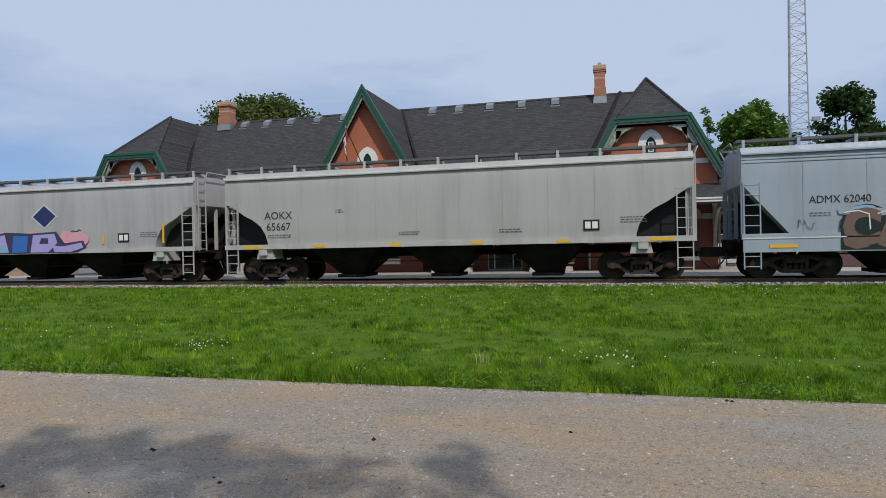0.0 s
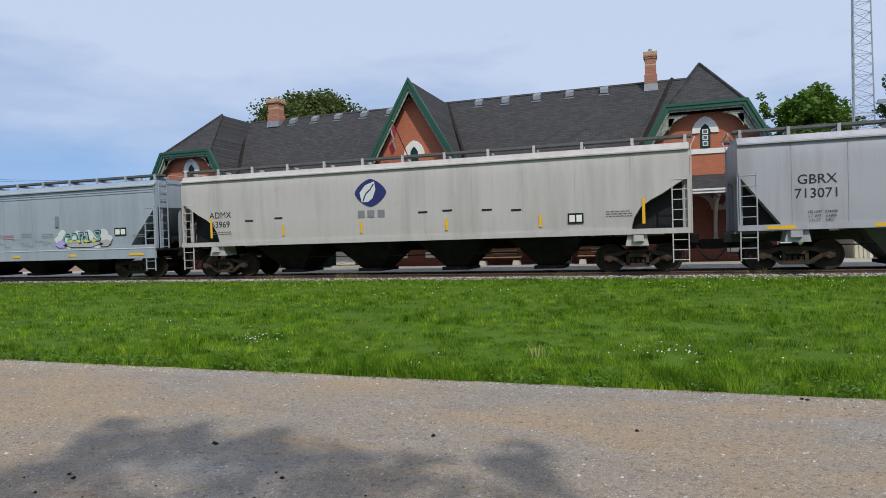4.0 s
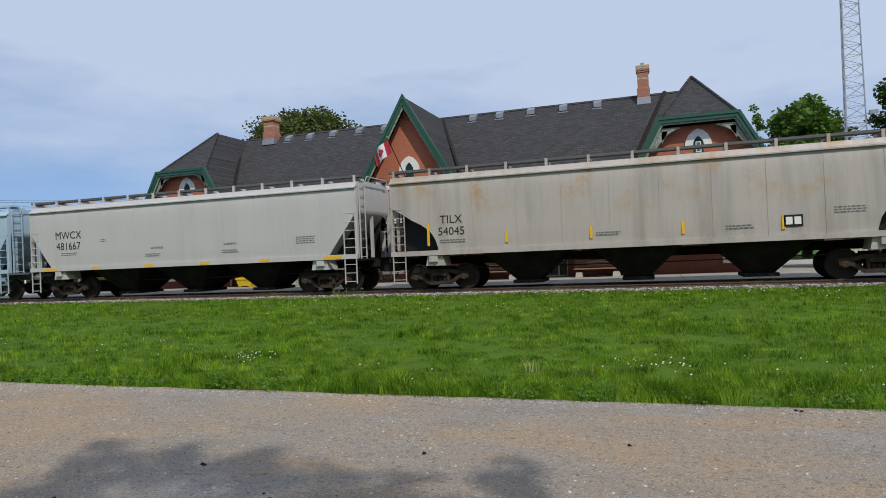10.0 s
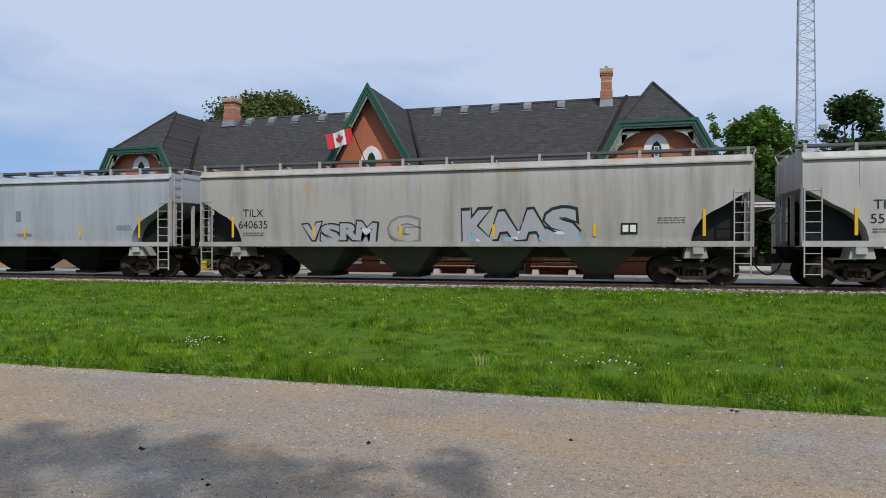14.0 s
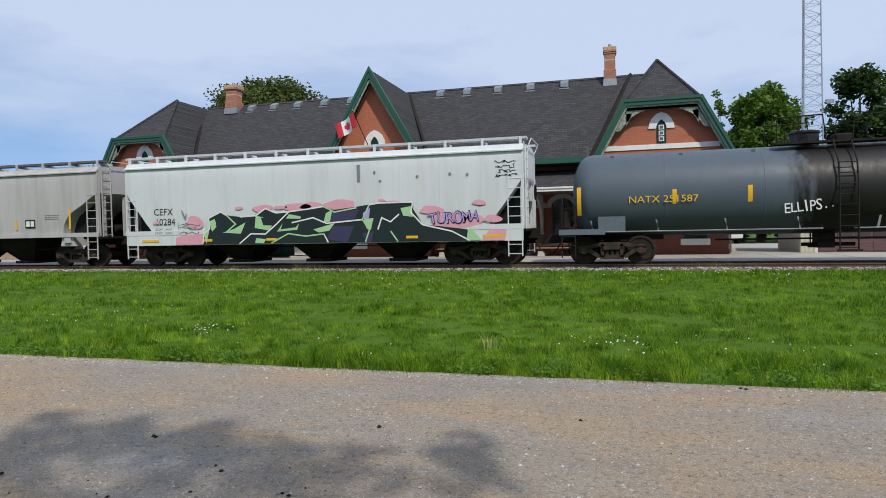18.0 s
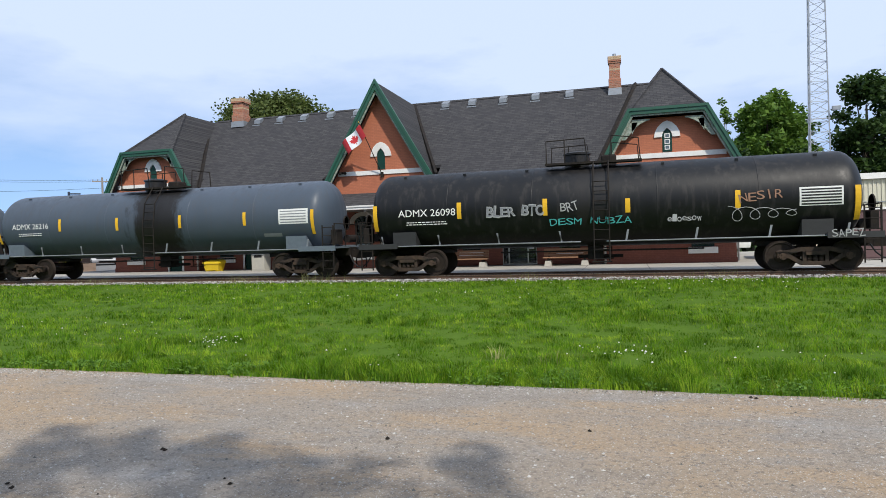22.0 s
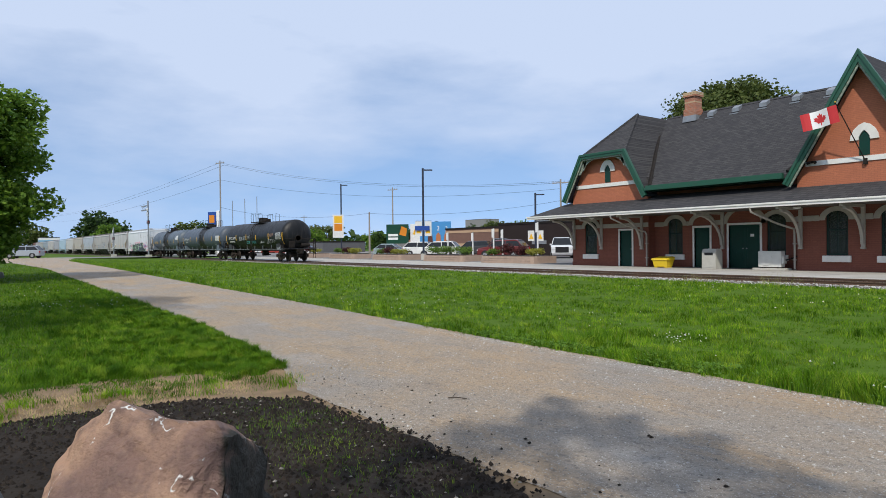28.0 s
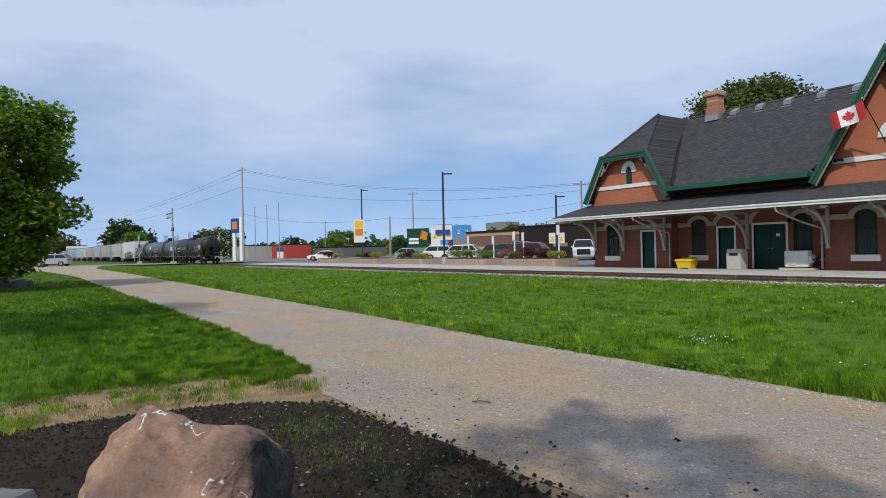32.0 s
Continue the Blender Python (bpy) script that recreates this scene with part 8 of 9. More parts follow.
def crossing_mast(x, y, h, arm):
    p = thing("crossing_signal", "grey level-crossing signal mast with lamps", "signal", pose(x, y, 0.33), group="crossing signals")
    part("mast", Geo().cyl((0, 0, 0), (0, 0, h), 0.10, 10), galvanised, p)
    part("base", Geo().box(-0.35, -0.35, 0, 0.35, 0.35, 0.35), pale_concrete, p)
    for s in (-1, 1):
        lp = part("lamp", Geo().cyl((s * 0.4, -0.08, h * 0.62), (s * 0.4, 0.06, h * 0.62), 0.28, 14), black_paint, p)
        part("lens", Geo().cyl((s * 0.4, -0.1, h * 0.62), (s * 0.4, -0.082, h * 0.62), 0.14, 12), tail_red, lp)
        part("crossbuck", Geo().prism([(-0.6 * s, h * 0.80 - 0.5), (-0.5 * s, h * 0.80 - 0.6), (0.6 * s, h * 0.80 + 0.5), (0.5 * s, h * 0.80 + 0.6)], "y", -0.14 - 0.02 * s, -0.125 - 0.02 * s), letter_white, p)
    part("lamp_bar", Geo().cyl((-0.45, 0, h * 0.62), (0.45, 0, h * 0.62), 0.03, 6), galvanised, p)
    if arm:
        part("cantilever", Geo().box(-4.2, -0.1, h - 1.3, 0.0, 0.1, h - 1.15).box(-4.2, -0.1, h - 0.7, 0.0, 0.1, h - 0.58), galvanised, p)
        for k in range(5):
            part("strut", Geo().cyl((-0.8 * k, 0, h - 1.2), (-0.8 * k - 0.8, 0, h - 0.64), 0.03, 5), galvanised, p)
    else:
        part("gate_arm", Geo().tube([(0, -0.2, 1.1), (3.2, -0.25, 1.9)], 0.05, 6), letter_white, p)


crossing_mast(-97.2, 19.6, 7.9, True)
crossing_mast(-113.6, 17.8, 4.6, False)
crossing_mast(-97.0, 26.0, 4.4, False)

# ---- buildings round the lot ----
brown_brick = brick_paint("brown_block", (0.20, 0.105, 0.075), (0.13, 0.075, 0.055))
dark_brown = surface("dark_brown_cladding", (0.028, 0.02, 0.019), 0.8, (0.04, 0.029, 0.026), 0.6, 14, 0.5, spec=0.15)
tan_stripe = surface("tan_stripe", (0.50, 0.33, 0.20), 0.7, (0.4, 0.25, 0.15), 1, 20)


def block_building(label, x0, x1, y0, y1, h, mat, bands=(), door=None, z=0.2, roofmat=None, name="commercial_building"):
    b = thing(name, label, "building", pose((x0 + x1) / 2, (y0 + y1) / 2, z))
    w, d = (x1 - x0) / 2, (y1 - y0) / 2
    part("wall", Geo().box(-w, -d, 0, w, d, h), mat, b)
    part("roof", Geo().box(-w - 0.06, -d - 0.06, h, w + 0.06, d + 0.06, h + 0.22), roofmat or steel_dark, b)
    for a, c, m in bands:
        part("band", Geo().box(-w - 0.03, -d - 0.03, a, w + 0.03, -d - 0.001, c), m, b)
        part("band", Geo().box(w + 0.001, -d - 0.03, a, w + 0.03, d, c), m, b)
    return b, w, d


b, w, d = block_building("low brown brick building with tan stripes", -69.0, -57.4, 50.5, 66, 3.35, brown_brick, [(1.15, 1.55, tan_stripe), (2.9, 3.2, tan_stripe)])
b, w, d = block_building("long low dark-brown commercial building", -57.2, -33.0, 49.5, 66, 3.6, dark_brown)
for x, z in ((-6.5, 1.35), (1.5, 1.35)):
    part("wall_sign", Geo().box(x, -d - 0.05, z, x + 2.2, -d - 0.005, z + 0.4), SPRAY["grey"], b, "small grey wall sign")
part("rooftop_unit", Geo().bevel_box(-10.5, -4, 3.82, -8.2, -2.5, 4.9, 0.06), galvanised, b, "rooftop ventilation unit")
part("rooftop_unit", Geo().bevel_box(-7.6, -3, 3.82, -6.6, -2, 4.5, 0.06), galvanised, b, "rooftop ventilation unit")
block_building("low grey flat-roofed shop by the lot", -160, -147.2, 46, 60, 3.2, surface("grey_render", (0.36, 0.35, 0.33), 0.8), z=0.1)
b, w, d = block_building("shop with a red front and white sign", -147, -138, 51.5, 57.5, 3.2, plain("shop_red", (0.42, 0.06, 0.045), 0.6), z=0.1)
part("shop_window", Geo().box(-1.0, -d - 0.04, 0.2, 3.0, -d - 0.005, 1.7), letter_white, b, "white shop window")
part("shop_sign", Geo().box(-1.2, -d - 0.05, 1.9, 3.4, -d - 0.005, 2.6), plain("sign_blue", (0.02, 0.07, 0.30)), b)
block_building("dark low shop beside the red one", -137.8, -122, 58, 68, 2.3, surface("charcoal_render", (0.11, 0.11, 0.115), 0.8), z=0.1)
block_building("long low grey shop row", -119.5, -84, 72, 84, 2.6, surface("row_grey", (0.24, 0.23, 0.21), 0.8), [(2.0, 2.5, plain("row_orange", (0.42, 0.20, 0.10), 0.7))], z=0.1)
block_building("pale grey industrial hall behind the crossing", -262, -226, 56, 67, 7.2, surface("hall_grey", (0.42, 0.44, 0.42), 0.7, (0.36, 0.38, 0.36), 0.3, 8, 0.4), z=0.1, roofmat=galvanised, name="industrial_hall")
block_building("distant grey concrete apartment block", -420, -395, 330, 345, 22, surface("flat_grey", (0.25, 0.24, 0.24), 0.8), z=0.1, name="apartment_block")
b, w, d = block_building("blue and white roadside kiosk far off", -330, -322, 22.5, 30, 6.5, letter_white, [(2.5, 5.5, SPRAY["sky"])], z=0.1, name="kiosk")


def billboard(x, y, w, z0, h, base, label, turn=40):
    b = thing("billboard", label, "billboard", pose(x, y, LOT, 0, 0, turn))
    for s in (-w * 0.4, w * 0.4):
        part("post", Geo().box(s - 0.08, 0.06, 0, s + 0.08, 0.22, z0 + h), steel_dark, b)
    part("board", Geo().bevel_box(-w / 2, -0.06, z0, w / 2, 0.055, z0 + h, 0.03), base, b)
    return b


b = billboard(-85.0, 53.0, 3.6, 1.6, 3.0, plain("board_green", (0.012, 0.06, 0.035), 0.4), "dark green advertising board with produce picture")
for z in (2.2, 2.75):
    part("print_bar", Geo().box(-1.5, -0.075, z, 0.1, -0.061, z + 0.36), letter_white, b)
part("print_shape", Geo().prism([(0.3, 3.0), (1.4, 2.7), (1.6, 3.9), (0.7, 4.3)], "y", -0.075, -0.061), plain("sign_orange", (0.65, 0.22, 0.02)), b)
b = billboard(-82.9, 55.0, 1.7, 1.4, 3.2, banner_cloth, "white upright banner with yellow print")
part("print_shape", Geo().prism([(-0.5, 3.0), (0.4, 2.9), (0.0, 4.1)], "y", -0.075, -0.061), yellow_paint, b)
b = billboard(-73.6, 52.1, 4.6, 1.5, 3.1, plain("board_blue", (0.07, 0.27, 0.55), 0.4), "bright blue advertising board with numbers 1 2 3", 36)
for k, x in enumerate((-0.75, 0.45, 1.65)):
    part("lettering", lettering(str(k + 1), 0.6), letter_white, b, place=pose(x, -0.066, 3.6 + 0.15 * math.sin(k * 3)))
    part("print_shape", Geo().prism([(x - 0.4, 1.55), (x + 0.4, 1.55), (x + 0.32, 2.75), (x, 3.1), (x - 0.3, 2.75)], "y", -0.075, -0.061), plain("cone_brown", (0.45, 0.17, 0.07), 0.6) if k else plain("cone_dark", (0.10, 0.04, 0.03), 0.6), b)
for z in (3.3, 3.7):
    part("print_bar", Geo().box(-2.1, -0.075, z, -1.4, -0.061, z + 0.2), letter_white, b)

# ---- trees ----
def tree(x, y, h, r, mat, seed, label, trunk=0.22, low=0.25, clumps=70, leaves=110, leaf=0.2, squash=0.8, z=None, lean=(0, 0), tight=1.0, sprays=()):
    """A tapered trunk with limbs and an uneven crown of leaf clumps."""
    rnd = random.Random(seed)
    t = thing("tree", label, "tree", pose(x, y, ground_z(x, y) - 0.02 if z is None else z), group="trees")
    zc = h * (low + 1) / 2
    rz = h * (1 - low) / 2
    part("trunk", Geo().tube([(0, 0, -0.1), (0.03, 0.02, h * 0.2), (0.05 + lean[0] * 0.4, -0.03 + lean[1] * 0.4, h * 0.5), (lean[0] * 0.8, lean[1] * 0.8, h * 0.85)], [trunk * 1.25, trunk, trunk * 0.6, trunk * 0.15], 9), bark, t)
    cs = []
    for k in range(clumps):
        a, b = rnd.uniform(0, 2 * math.pi), rnd.uniform(-0.95, 1.0)
        d = rnd.uniform(0.35, 1.0) ** 0.6
        wob = 0.78 + 0.34 * noise.noise((math.cos(a) * 1.6 + seed, math.sin(a) * 1.6, b * 2))
        q = math.sqrt(max(0, 1 - b * b * 0.92)) * d * wob
        cs.append((lean[0] + math.cos(a) * q * r, lean[1] + math.sin(a) * q * r, zc + b * rz * (0.55 + 0.45 * d) * (0.9 + 0.2 * wob)))
    for k in range(0, clumps, max(clumps // 9, 1)):
        c = Vector(cs[k])
        s = Vector((0.03, 0, h * rnd.uniform(0.28, 0.6)))
        m = s.lerp(c, 0.55) + Vector((0, 0, 0.25))
        part("limb", Geo().tube([s, m, c], [trunk * 0.4, trunk * 0.22, trunk * 0.06], 6), bark, t)
    cr = r * 0.26 * tight
    part("crown", leaf_mesh("crown", cs, leaves, (cr, cr, cr * squash), leaf, seed), mat, t)
    for k, (sx, sy, sz, sr) in enumerate(sprays):
        part("limb", Geo().tube([(lean[0] * 0.5, lean[1] * 0.5, sz - 0.9), (sx * 0.6, sy * 0.6, sz - 0.3), (sx, sy, sz)], [trunk * 0.35, trunk * 0.2, trunk * 0.06], 5), bark, t)
        part("leaf_spray", leaf_mesh("leaf_spray", [(sx + rnd.uniform(-sr, sr), sy + rnd.uniform(-sr, sr), sz + rnd.uniform(-0.2, 0.2)) for _ in range(3)], 13, (sr * 0.6, sr * 0.6, 0.2), leaf, seed + k), mat, t)
    return t


tree(-33.3, -1.6, 8.5, 4.8, leaf_green, 3, "broad green maple tree beside the path", 0.22, 0.13, 130, 380, 0.20, tight=0.8)
tree(-13.2, -5.2, 11.0, 3.5, leaf_green, 5, "tall green maple tree on the lawn", 0.2, 0.45, 60, 100, 0.22)
tree(1.35, -2.9, 8.3, 2.25, leaf_green, 8, "young maple tree beside the path", 0.11, 0.60, 42, 34, 0.19, lean=(-0.2, 0.55),
     sprays=[(-2.35, 2.75, 6.0, 0.32), (-1.85, 2.72, 6.1, 0.30), (-1.30, 2.45, 5.9, 0.30), (-0.92, 2.62, 6.0, 0.26), (-0.42, 2.40, 6.0, 0.32), (0.10, 2.32, 6.1, 0.30), (0.50, 2.50, 6.0, 0.28), (0.82, 2.85, 6.0, 0.26),
             (1.02, 2.55, 5.9, 0.28), (-2.4, 1.85, 6.0, 0.32), (-2.1, 1.4, 6.0, 0.30), (1.2, 1.9, 5.8, 0.34), (0.7, 1.8, 6.2, 0.34)])
tree(-29.2, 50.5, 13.7, 6.2, leaf_olive, 11, "large tree behind the station roof", 0.4, 0.52, 200, 190, 0.28)
tree(10.3, 52.5, 11.3, 3.2, leaf_mid, 12, "dense bright green tree behind the garage", 0.3, 0.10, 150, 120, 0.30)
tree(7.3, 54.5, 11.9, 1.5, leaf_mid, 13, "thin light tree behind the station", 0.15, 0.3, 30, 50, 0.22)
tree(16.6, 52.0, 11.9, 3.0, leaf_dark, 14, "tall dark tree behind the garage", 0.35, 0.12, 110, 100, 0.32)
tree(20.8, 55.0, 10.2, 3.2, leaf_dark, 15, "dark spreading tree beyond the garage", 0.3, 0.15, 80, 90, 0.32)
tree(13.4, 60.0, 11.6, 3.0, leaf_mid, 16, "green tree behind the lattice mast", 0.3, 0.1, 90, 90, 0.34)
tree(25.5, 56.0, 8.6, 3.4, leaf_mid, 17, "green tree at the edge of the yard", 0.3, 0.12, 80, 90, 0.32)
tree(31.5, 58.0, 9.2, 4.0, leaf_olive, 18, "light green tree at the edge of the yard", 0.3, 0.12, 80, 90, 0.34)
tree(4.6, 49.0, 5.5, 2.6, leaf_dark, 29, "dark bushy tree behind the station", 0.2, 0.03, 60, 80, 0.28)
tree(12.4, 49.5, 6.5, 2.9, leaf_dark, 30, "dark bushy tree behind the garage", 0.2, 0.03, 70, 80, 0.28)
tree(8.6, 50.0, 7.0, 2.6, leaf_dark, 19, "dark undergrowth tree behind the station corner", 0.2, 0.05, 60, 80, 0.28)
tree(3.0, 58.0, 8.0, 3.2, leaf_mid, 20, "green tree behind the station", 0.2, 0.05, 50, 80, 0.3)
# far trees: along the railway and behind the lot
FAR = [(-334, 46, 17.0, 13.0, leaf_dark), (-345, 20, 13.0, 11.0, leaf_olive), (-300, 8, 11.0, 8.0, leaf_dark), (-318, -8, 12.0, 9.0, leaf_dark), (-280, -18, 12.0, 10.0, leaf_green), (-160, 74, 5.6, 4.0, leaf_green), (-172, 66, 5.6, 3.6, leaf_dark),
       (-190, 92, 8.0, 5.0, leaf_olive), (-150, 96, 5.6, 4.8, leaf_green), (-128, 92, 6.6, 4.8, leaf_dark), (-112, 96, 6.3, 4.8, leaf_olive), (-100, 92, 5.9, 4.0, leaf_green), (-84, 84, 5.6, 4.4, leaf_green), (-73, 82, 5.3, 4.0, leaf_dark),
       (-64, 84, 5.6, 4.4, leaf_green), (-55, 82, 5.9, 4.0, leaf_olive), (-46, 80, 5.9, 4.4, leaf_green), (-37, 78, 6.3, 4.0, leaf_dark), (-210, 60, 9.0, 5.0, leaf_dark), (-240, 110, 9.5, 7.0, leaf_olive), (-140, 120, 6.6, 6.4, leaf_dark),
       (-90, 112, 6.6, 6.4, leaf_olive), (-60, 110, 6.6, 6.4, leaf_dark), (-260, 40, 10.0, 6.0, leaf_green), (-400, 60, 16.0, 14.0, leaf_dark), (-420, 110, 16.0, 16.0, leaf_olive)]
for k, (x, y, h, r, mt_) in enumerate(FAR):
    tree(x, y, h, r, mt_, 60 + k, ("round green tree in the distance", "dark tree in the distance", "spreading tree behind the shops")[k % 3], 0.3, 0.12, 46, 40, 0.12 * r, 0.9, z=0.05)
rnd_far = random.Random(31)
for k in range(34):
    x = -160 + k * 4.2 + rnd_far.uniform(-2, 2)
    tree(x, 98 + rnd_far.uniform(-6, 8), rnd_far.uniform(4.4, 6.6), rnd_far.uniform(3.4, 4.6), (leaf_green, leaf_dark, leaf_olive)[k % 3], 120 + k, "low bushy tree behind the shops", 0.2, 0.02, 40, 45, 0.55, 0.9, z=0.05)
# low far hedge line that closes the view
rng = random.Random(77)
cs = []
for k in range(520):
    a = radians(rng.uniform(-75, 100))
    d = rng.uniform(230, 520)
    cs.append((-d * math.sin(a), d * math.cos(a) + 40, rng.uniform(0.5, 5.5)))
cs = [c for c in cs if c[1] > 75]
tagged(part("woodland", leaf_mesh("woodland", cs, 26, (9, 9, 4), 2.6, 78), leaf_dark), "far belt of dark green woodland", "woodland", kind="stuff")

# unseen tree belt, added to block low sky light and darken window reflections
rng = random.Random(79)
cs = []
for k in range(900):
    a = radians(rng.uniform(100, 262))
    d = rng.uniform(38, 52)
    cs.append((-d * math.sin(a), d * math.cos(a), rng.uniform(1.0, 11.5) * rng.uniform(0.6, 1.0)))
cs = [c for c in cs if not (c[0] < -14 and c[1] > -16)]
for k in range(420):
    cs.append((rng.uniform(-105, -30), rng.uniform(-48, -30), rng.uniform(1.0, 11.0) * rng.uniform(0.6, 1.0)))
tagged(part("unseen_tree_belt", leaf_mesh("unseen_tree_belt", cs, 60, (2.2, 2.2, 1.8), 0.75, 80), leaf_dark), "unseen belt of dark green trees added behind the viewpoint", "woodland", kind="stuff")

# ---- grass ----
def grass_material(name, depth):
    """Blade colours from blade to blade and in patches; depth darkens a lusher sward."""
    m, nt, b = nodes_of(name)
    g = nt.nodes.new("ShaderNodeNewGeometry")
    r = nt.nodes.new("ShaderNodeValToRGB")
    r.color_ramp.elements[0].color = (0.055, 0.15, 0.008, 1)
    r.color_ramp.elements[1].color = (0.40, 0.35, 0.12, 1)
    for pos, col in ((0.45, (0.145, 0.30, 0.011)), (0.86, (0.25, 0.42, 0.018)), (0.96, (0.36, 0.42, 0.05))):
        e = r.color_ramp.elements.new(pos)
        e.color = (*col, 1)
    nt.links.new(g.outputs["Random Per Island"], r.inputs["Fac"])
    c = mix(nt, ramp(nt, noise_node(nt, 0.28, 4, 0.6), 0.36, 0.66, 0, 0.5), r.outputs["Color"], (0.08, 0.17, 0.009))
    # long drifts of dark clover and pale dry grass, stretched along the mower's track
    c = mix(nt, ramp(nt, noise_node(nt, 1.0, 5, 0.65, stretch=(0.55, 1.5, 1)), 0.47, 0.60, 0, 0.75), c, (0.055, 0.135, 0.008))
    c = mix(nt, ramp(nt, noise_node(nt, 1.0, 5, 0.65, stretch=(2.2, 3.8, 1)), 0.50, 0.60, 0, 0.8), c, (0.03, 0.088, 0.006))
    c = mix(nt, ramp(nt, noise_node(nt, 1.0, 4, 0.6, stretch=(1.8, 3.2, 1.0)), 0.53, 0.64, 0, 0.65), c, (0.34, 0.46, 0.04))
    c = mix(nt, ramp(nt, noise_node(nt, 0.8, 5, 0.65), 0.62, 0.72, 0, 0.6), c, (0.36, 0.34, 0.10))
    c = mix(nt, depth, c, (0.045, 0.115, 0.010))
    nt.links.new(c, b.inputs["Base Color"])
    b.inputs["Roughness"].default_value = 0.55
    b.inputs["Specular IOR Level"].default_value = 0.06
    tr = nt.nodes.new("ShaderNodeBsdfTranslucent")
    nt.links.new(c, tr.inputs["Color"])
    mx = nt.nodes.new("ShaderNodeMixShader")
    mx.inputs["Fac"].default_value = 0.35
    nt.links.new(b.outputs["BSDF"], mx.inputs[1])
    nt.links.new(tr.outputs["BSDF"], mx.inputs[2])
    nt.links.new(mx.outputs["Shader"], nt.nodes["Material Output"].inputs["Surface"])
    return m


blade_mat = grass_material("grass_blades", 0.0)
lush_mat = grass_material("lush_grass_blades", 0.34)


def field(x, y, seed, n=512):
    """Smooth random field over the ground, about -1 to 1, one bump a unit."""
    grid = np.random.default_rng(seed).uniform(-1, 1, (n, n))
    i, j = np.floor(x).astype(int), np.floor(y).astype(int)
    u, v = x - i, y - j
    u, v = u * u * (3 - 2 * u), v * v * (3 - 2 * v)
    i, j = i % n, j % n
    k, m = (i + 1) % n, (j + 1) % n
    return (grid[i, j] * (1 - u) + grid[k, j] * u) * (1 - v) + (grid[i, m] * (1 - u) + grid[k, m] * u) * v


def blades(name, pts, height, width, seed, material, label):
    """Bent grass blades at the given ground points, as one mesh."""
    rng = np.random.default_rng(seed)
    p = np.array(pts, float)
    n = len(p)
    a = rng.uniform(0, 2 * np.pi, n)
    side = np.stack([np.cos(a), np.sin(a), np.zeros(n)], 1)
    # blades of one tuft lean one way
    b = 2 * np.pi * field(p[:, 0] * 3.1, p[:, 1] * 3.1, seed + 50) + rng.normal(0, 0.6, n)
    bend = np.stack([np.cos(b), np.sin(b), np.zeros(n)], 1)
    a = np.where(rng.random(n) < 0.7, b + np.pi / 2, a)
    side = np.stack([np.cos(a), np.sin(a), np.zeros(n)], 1)
    h = (np.asarray(height) * rng.uniform(0.55, 1.35, n))[:, None]
    w = (np.asarray(width) * rng.uniform(0.7, 1.3, n))[:, None]
    k = rng.uniform(0.15, 1.15, n)[:, None]
    up = np.array([[0, 0, 1.0]])
    mid = p + up * h * 0.55 + bend * h * k * 0.28
    tip = p + up * h + bend * h * k
    v = np.stack([p - side * w, p + side * w, mid + side * w * 0.8, mid - side * w * 0.8, tip], 1).reshape(-1, 3)
    base = np.arange(n, dtype=np.int32)[:, None] * 5
    loops = (base + np.array([[0, 1, 2, 3, 3, 2, 4]], dtype=np.int32)).ravel()
    starts = (np.arange(n, dtype=np.int32)[:, None] * 7 + np.array([[0, 4]], dtype=np.int32)).ravel()
    me = bpy.data.meshes.new(name)
    me.vertices.add(5 * n)
    me.vertices.foreach_set("co", v.astype(np.float32).ravel())
    me.loops.add(7 * n)
    me.loops.foreach_set("vertex_index", loops)
    me.polygons.add(2 * n)
    me.polygons.foreach_set("loop_start", starts)
    me.update(calc_edges=True)
    return tagged(part(name, me, material), label, "grass", kind="stuff")


def lawn_points(n, seed):
    rng = np.random.default_rng(seed)
    ang = np.radians(rng.uniform(-36, 97, n))
    rad = np.exp(rng.uniform(math.log(4.0), math.log(85.0), n))
    x, y = -rad * np.sin(ang), rad * np.cos(ang)
    ragged_edge = 0.09 * field(x * 2.2, y * 0 + 3.5, 21) + 0.06 * field(x * 7.0, y * 0 + 9.5, 22)
    far = np.interp(-x, [-60, 0, 10, 25, 48, 75, 110], [6.6, 6.6, 6.66, 6.7, 6.9, 7.6, 12.0]) + rng.normal(0, 0.035, n) - 0.02 + ragged_edge
    near = np.interp(-x, NEAR_X, NEAR_Y) - rng.normal(0, 0.05, n) - 0.02
    ragged = np.where((x > -9.4) & (x < -6.6) & (y < 3.2), 0.8 * field(x * 1.6, y * 1.6, 23) + 0.5 * field(x * 4.2, y * 4.2, 24), 0.0)
    lawn = (y > far) & (y < 20.95 + rng.normal(0, 0.12, n))
    left = (y < near) & ((x < -7.85 + ragged) | ((x < -7.2) & (ragged > 0.12) & (rng.random(n) < 0.6)))
    keep = lawn | left
    return x[keep], y[keep], rad[keep], lawn[keep]


gx_, gy_, gr_, gl_ = lawn_points(760000, 1)
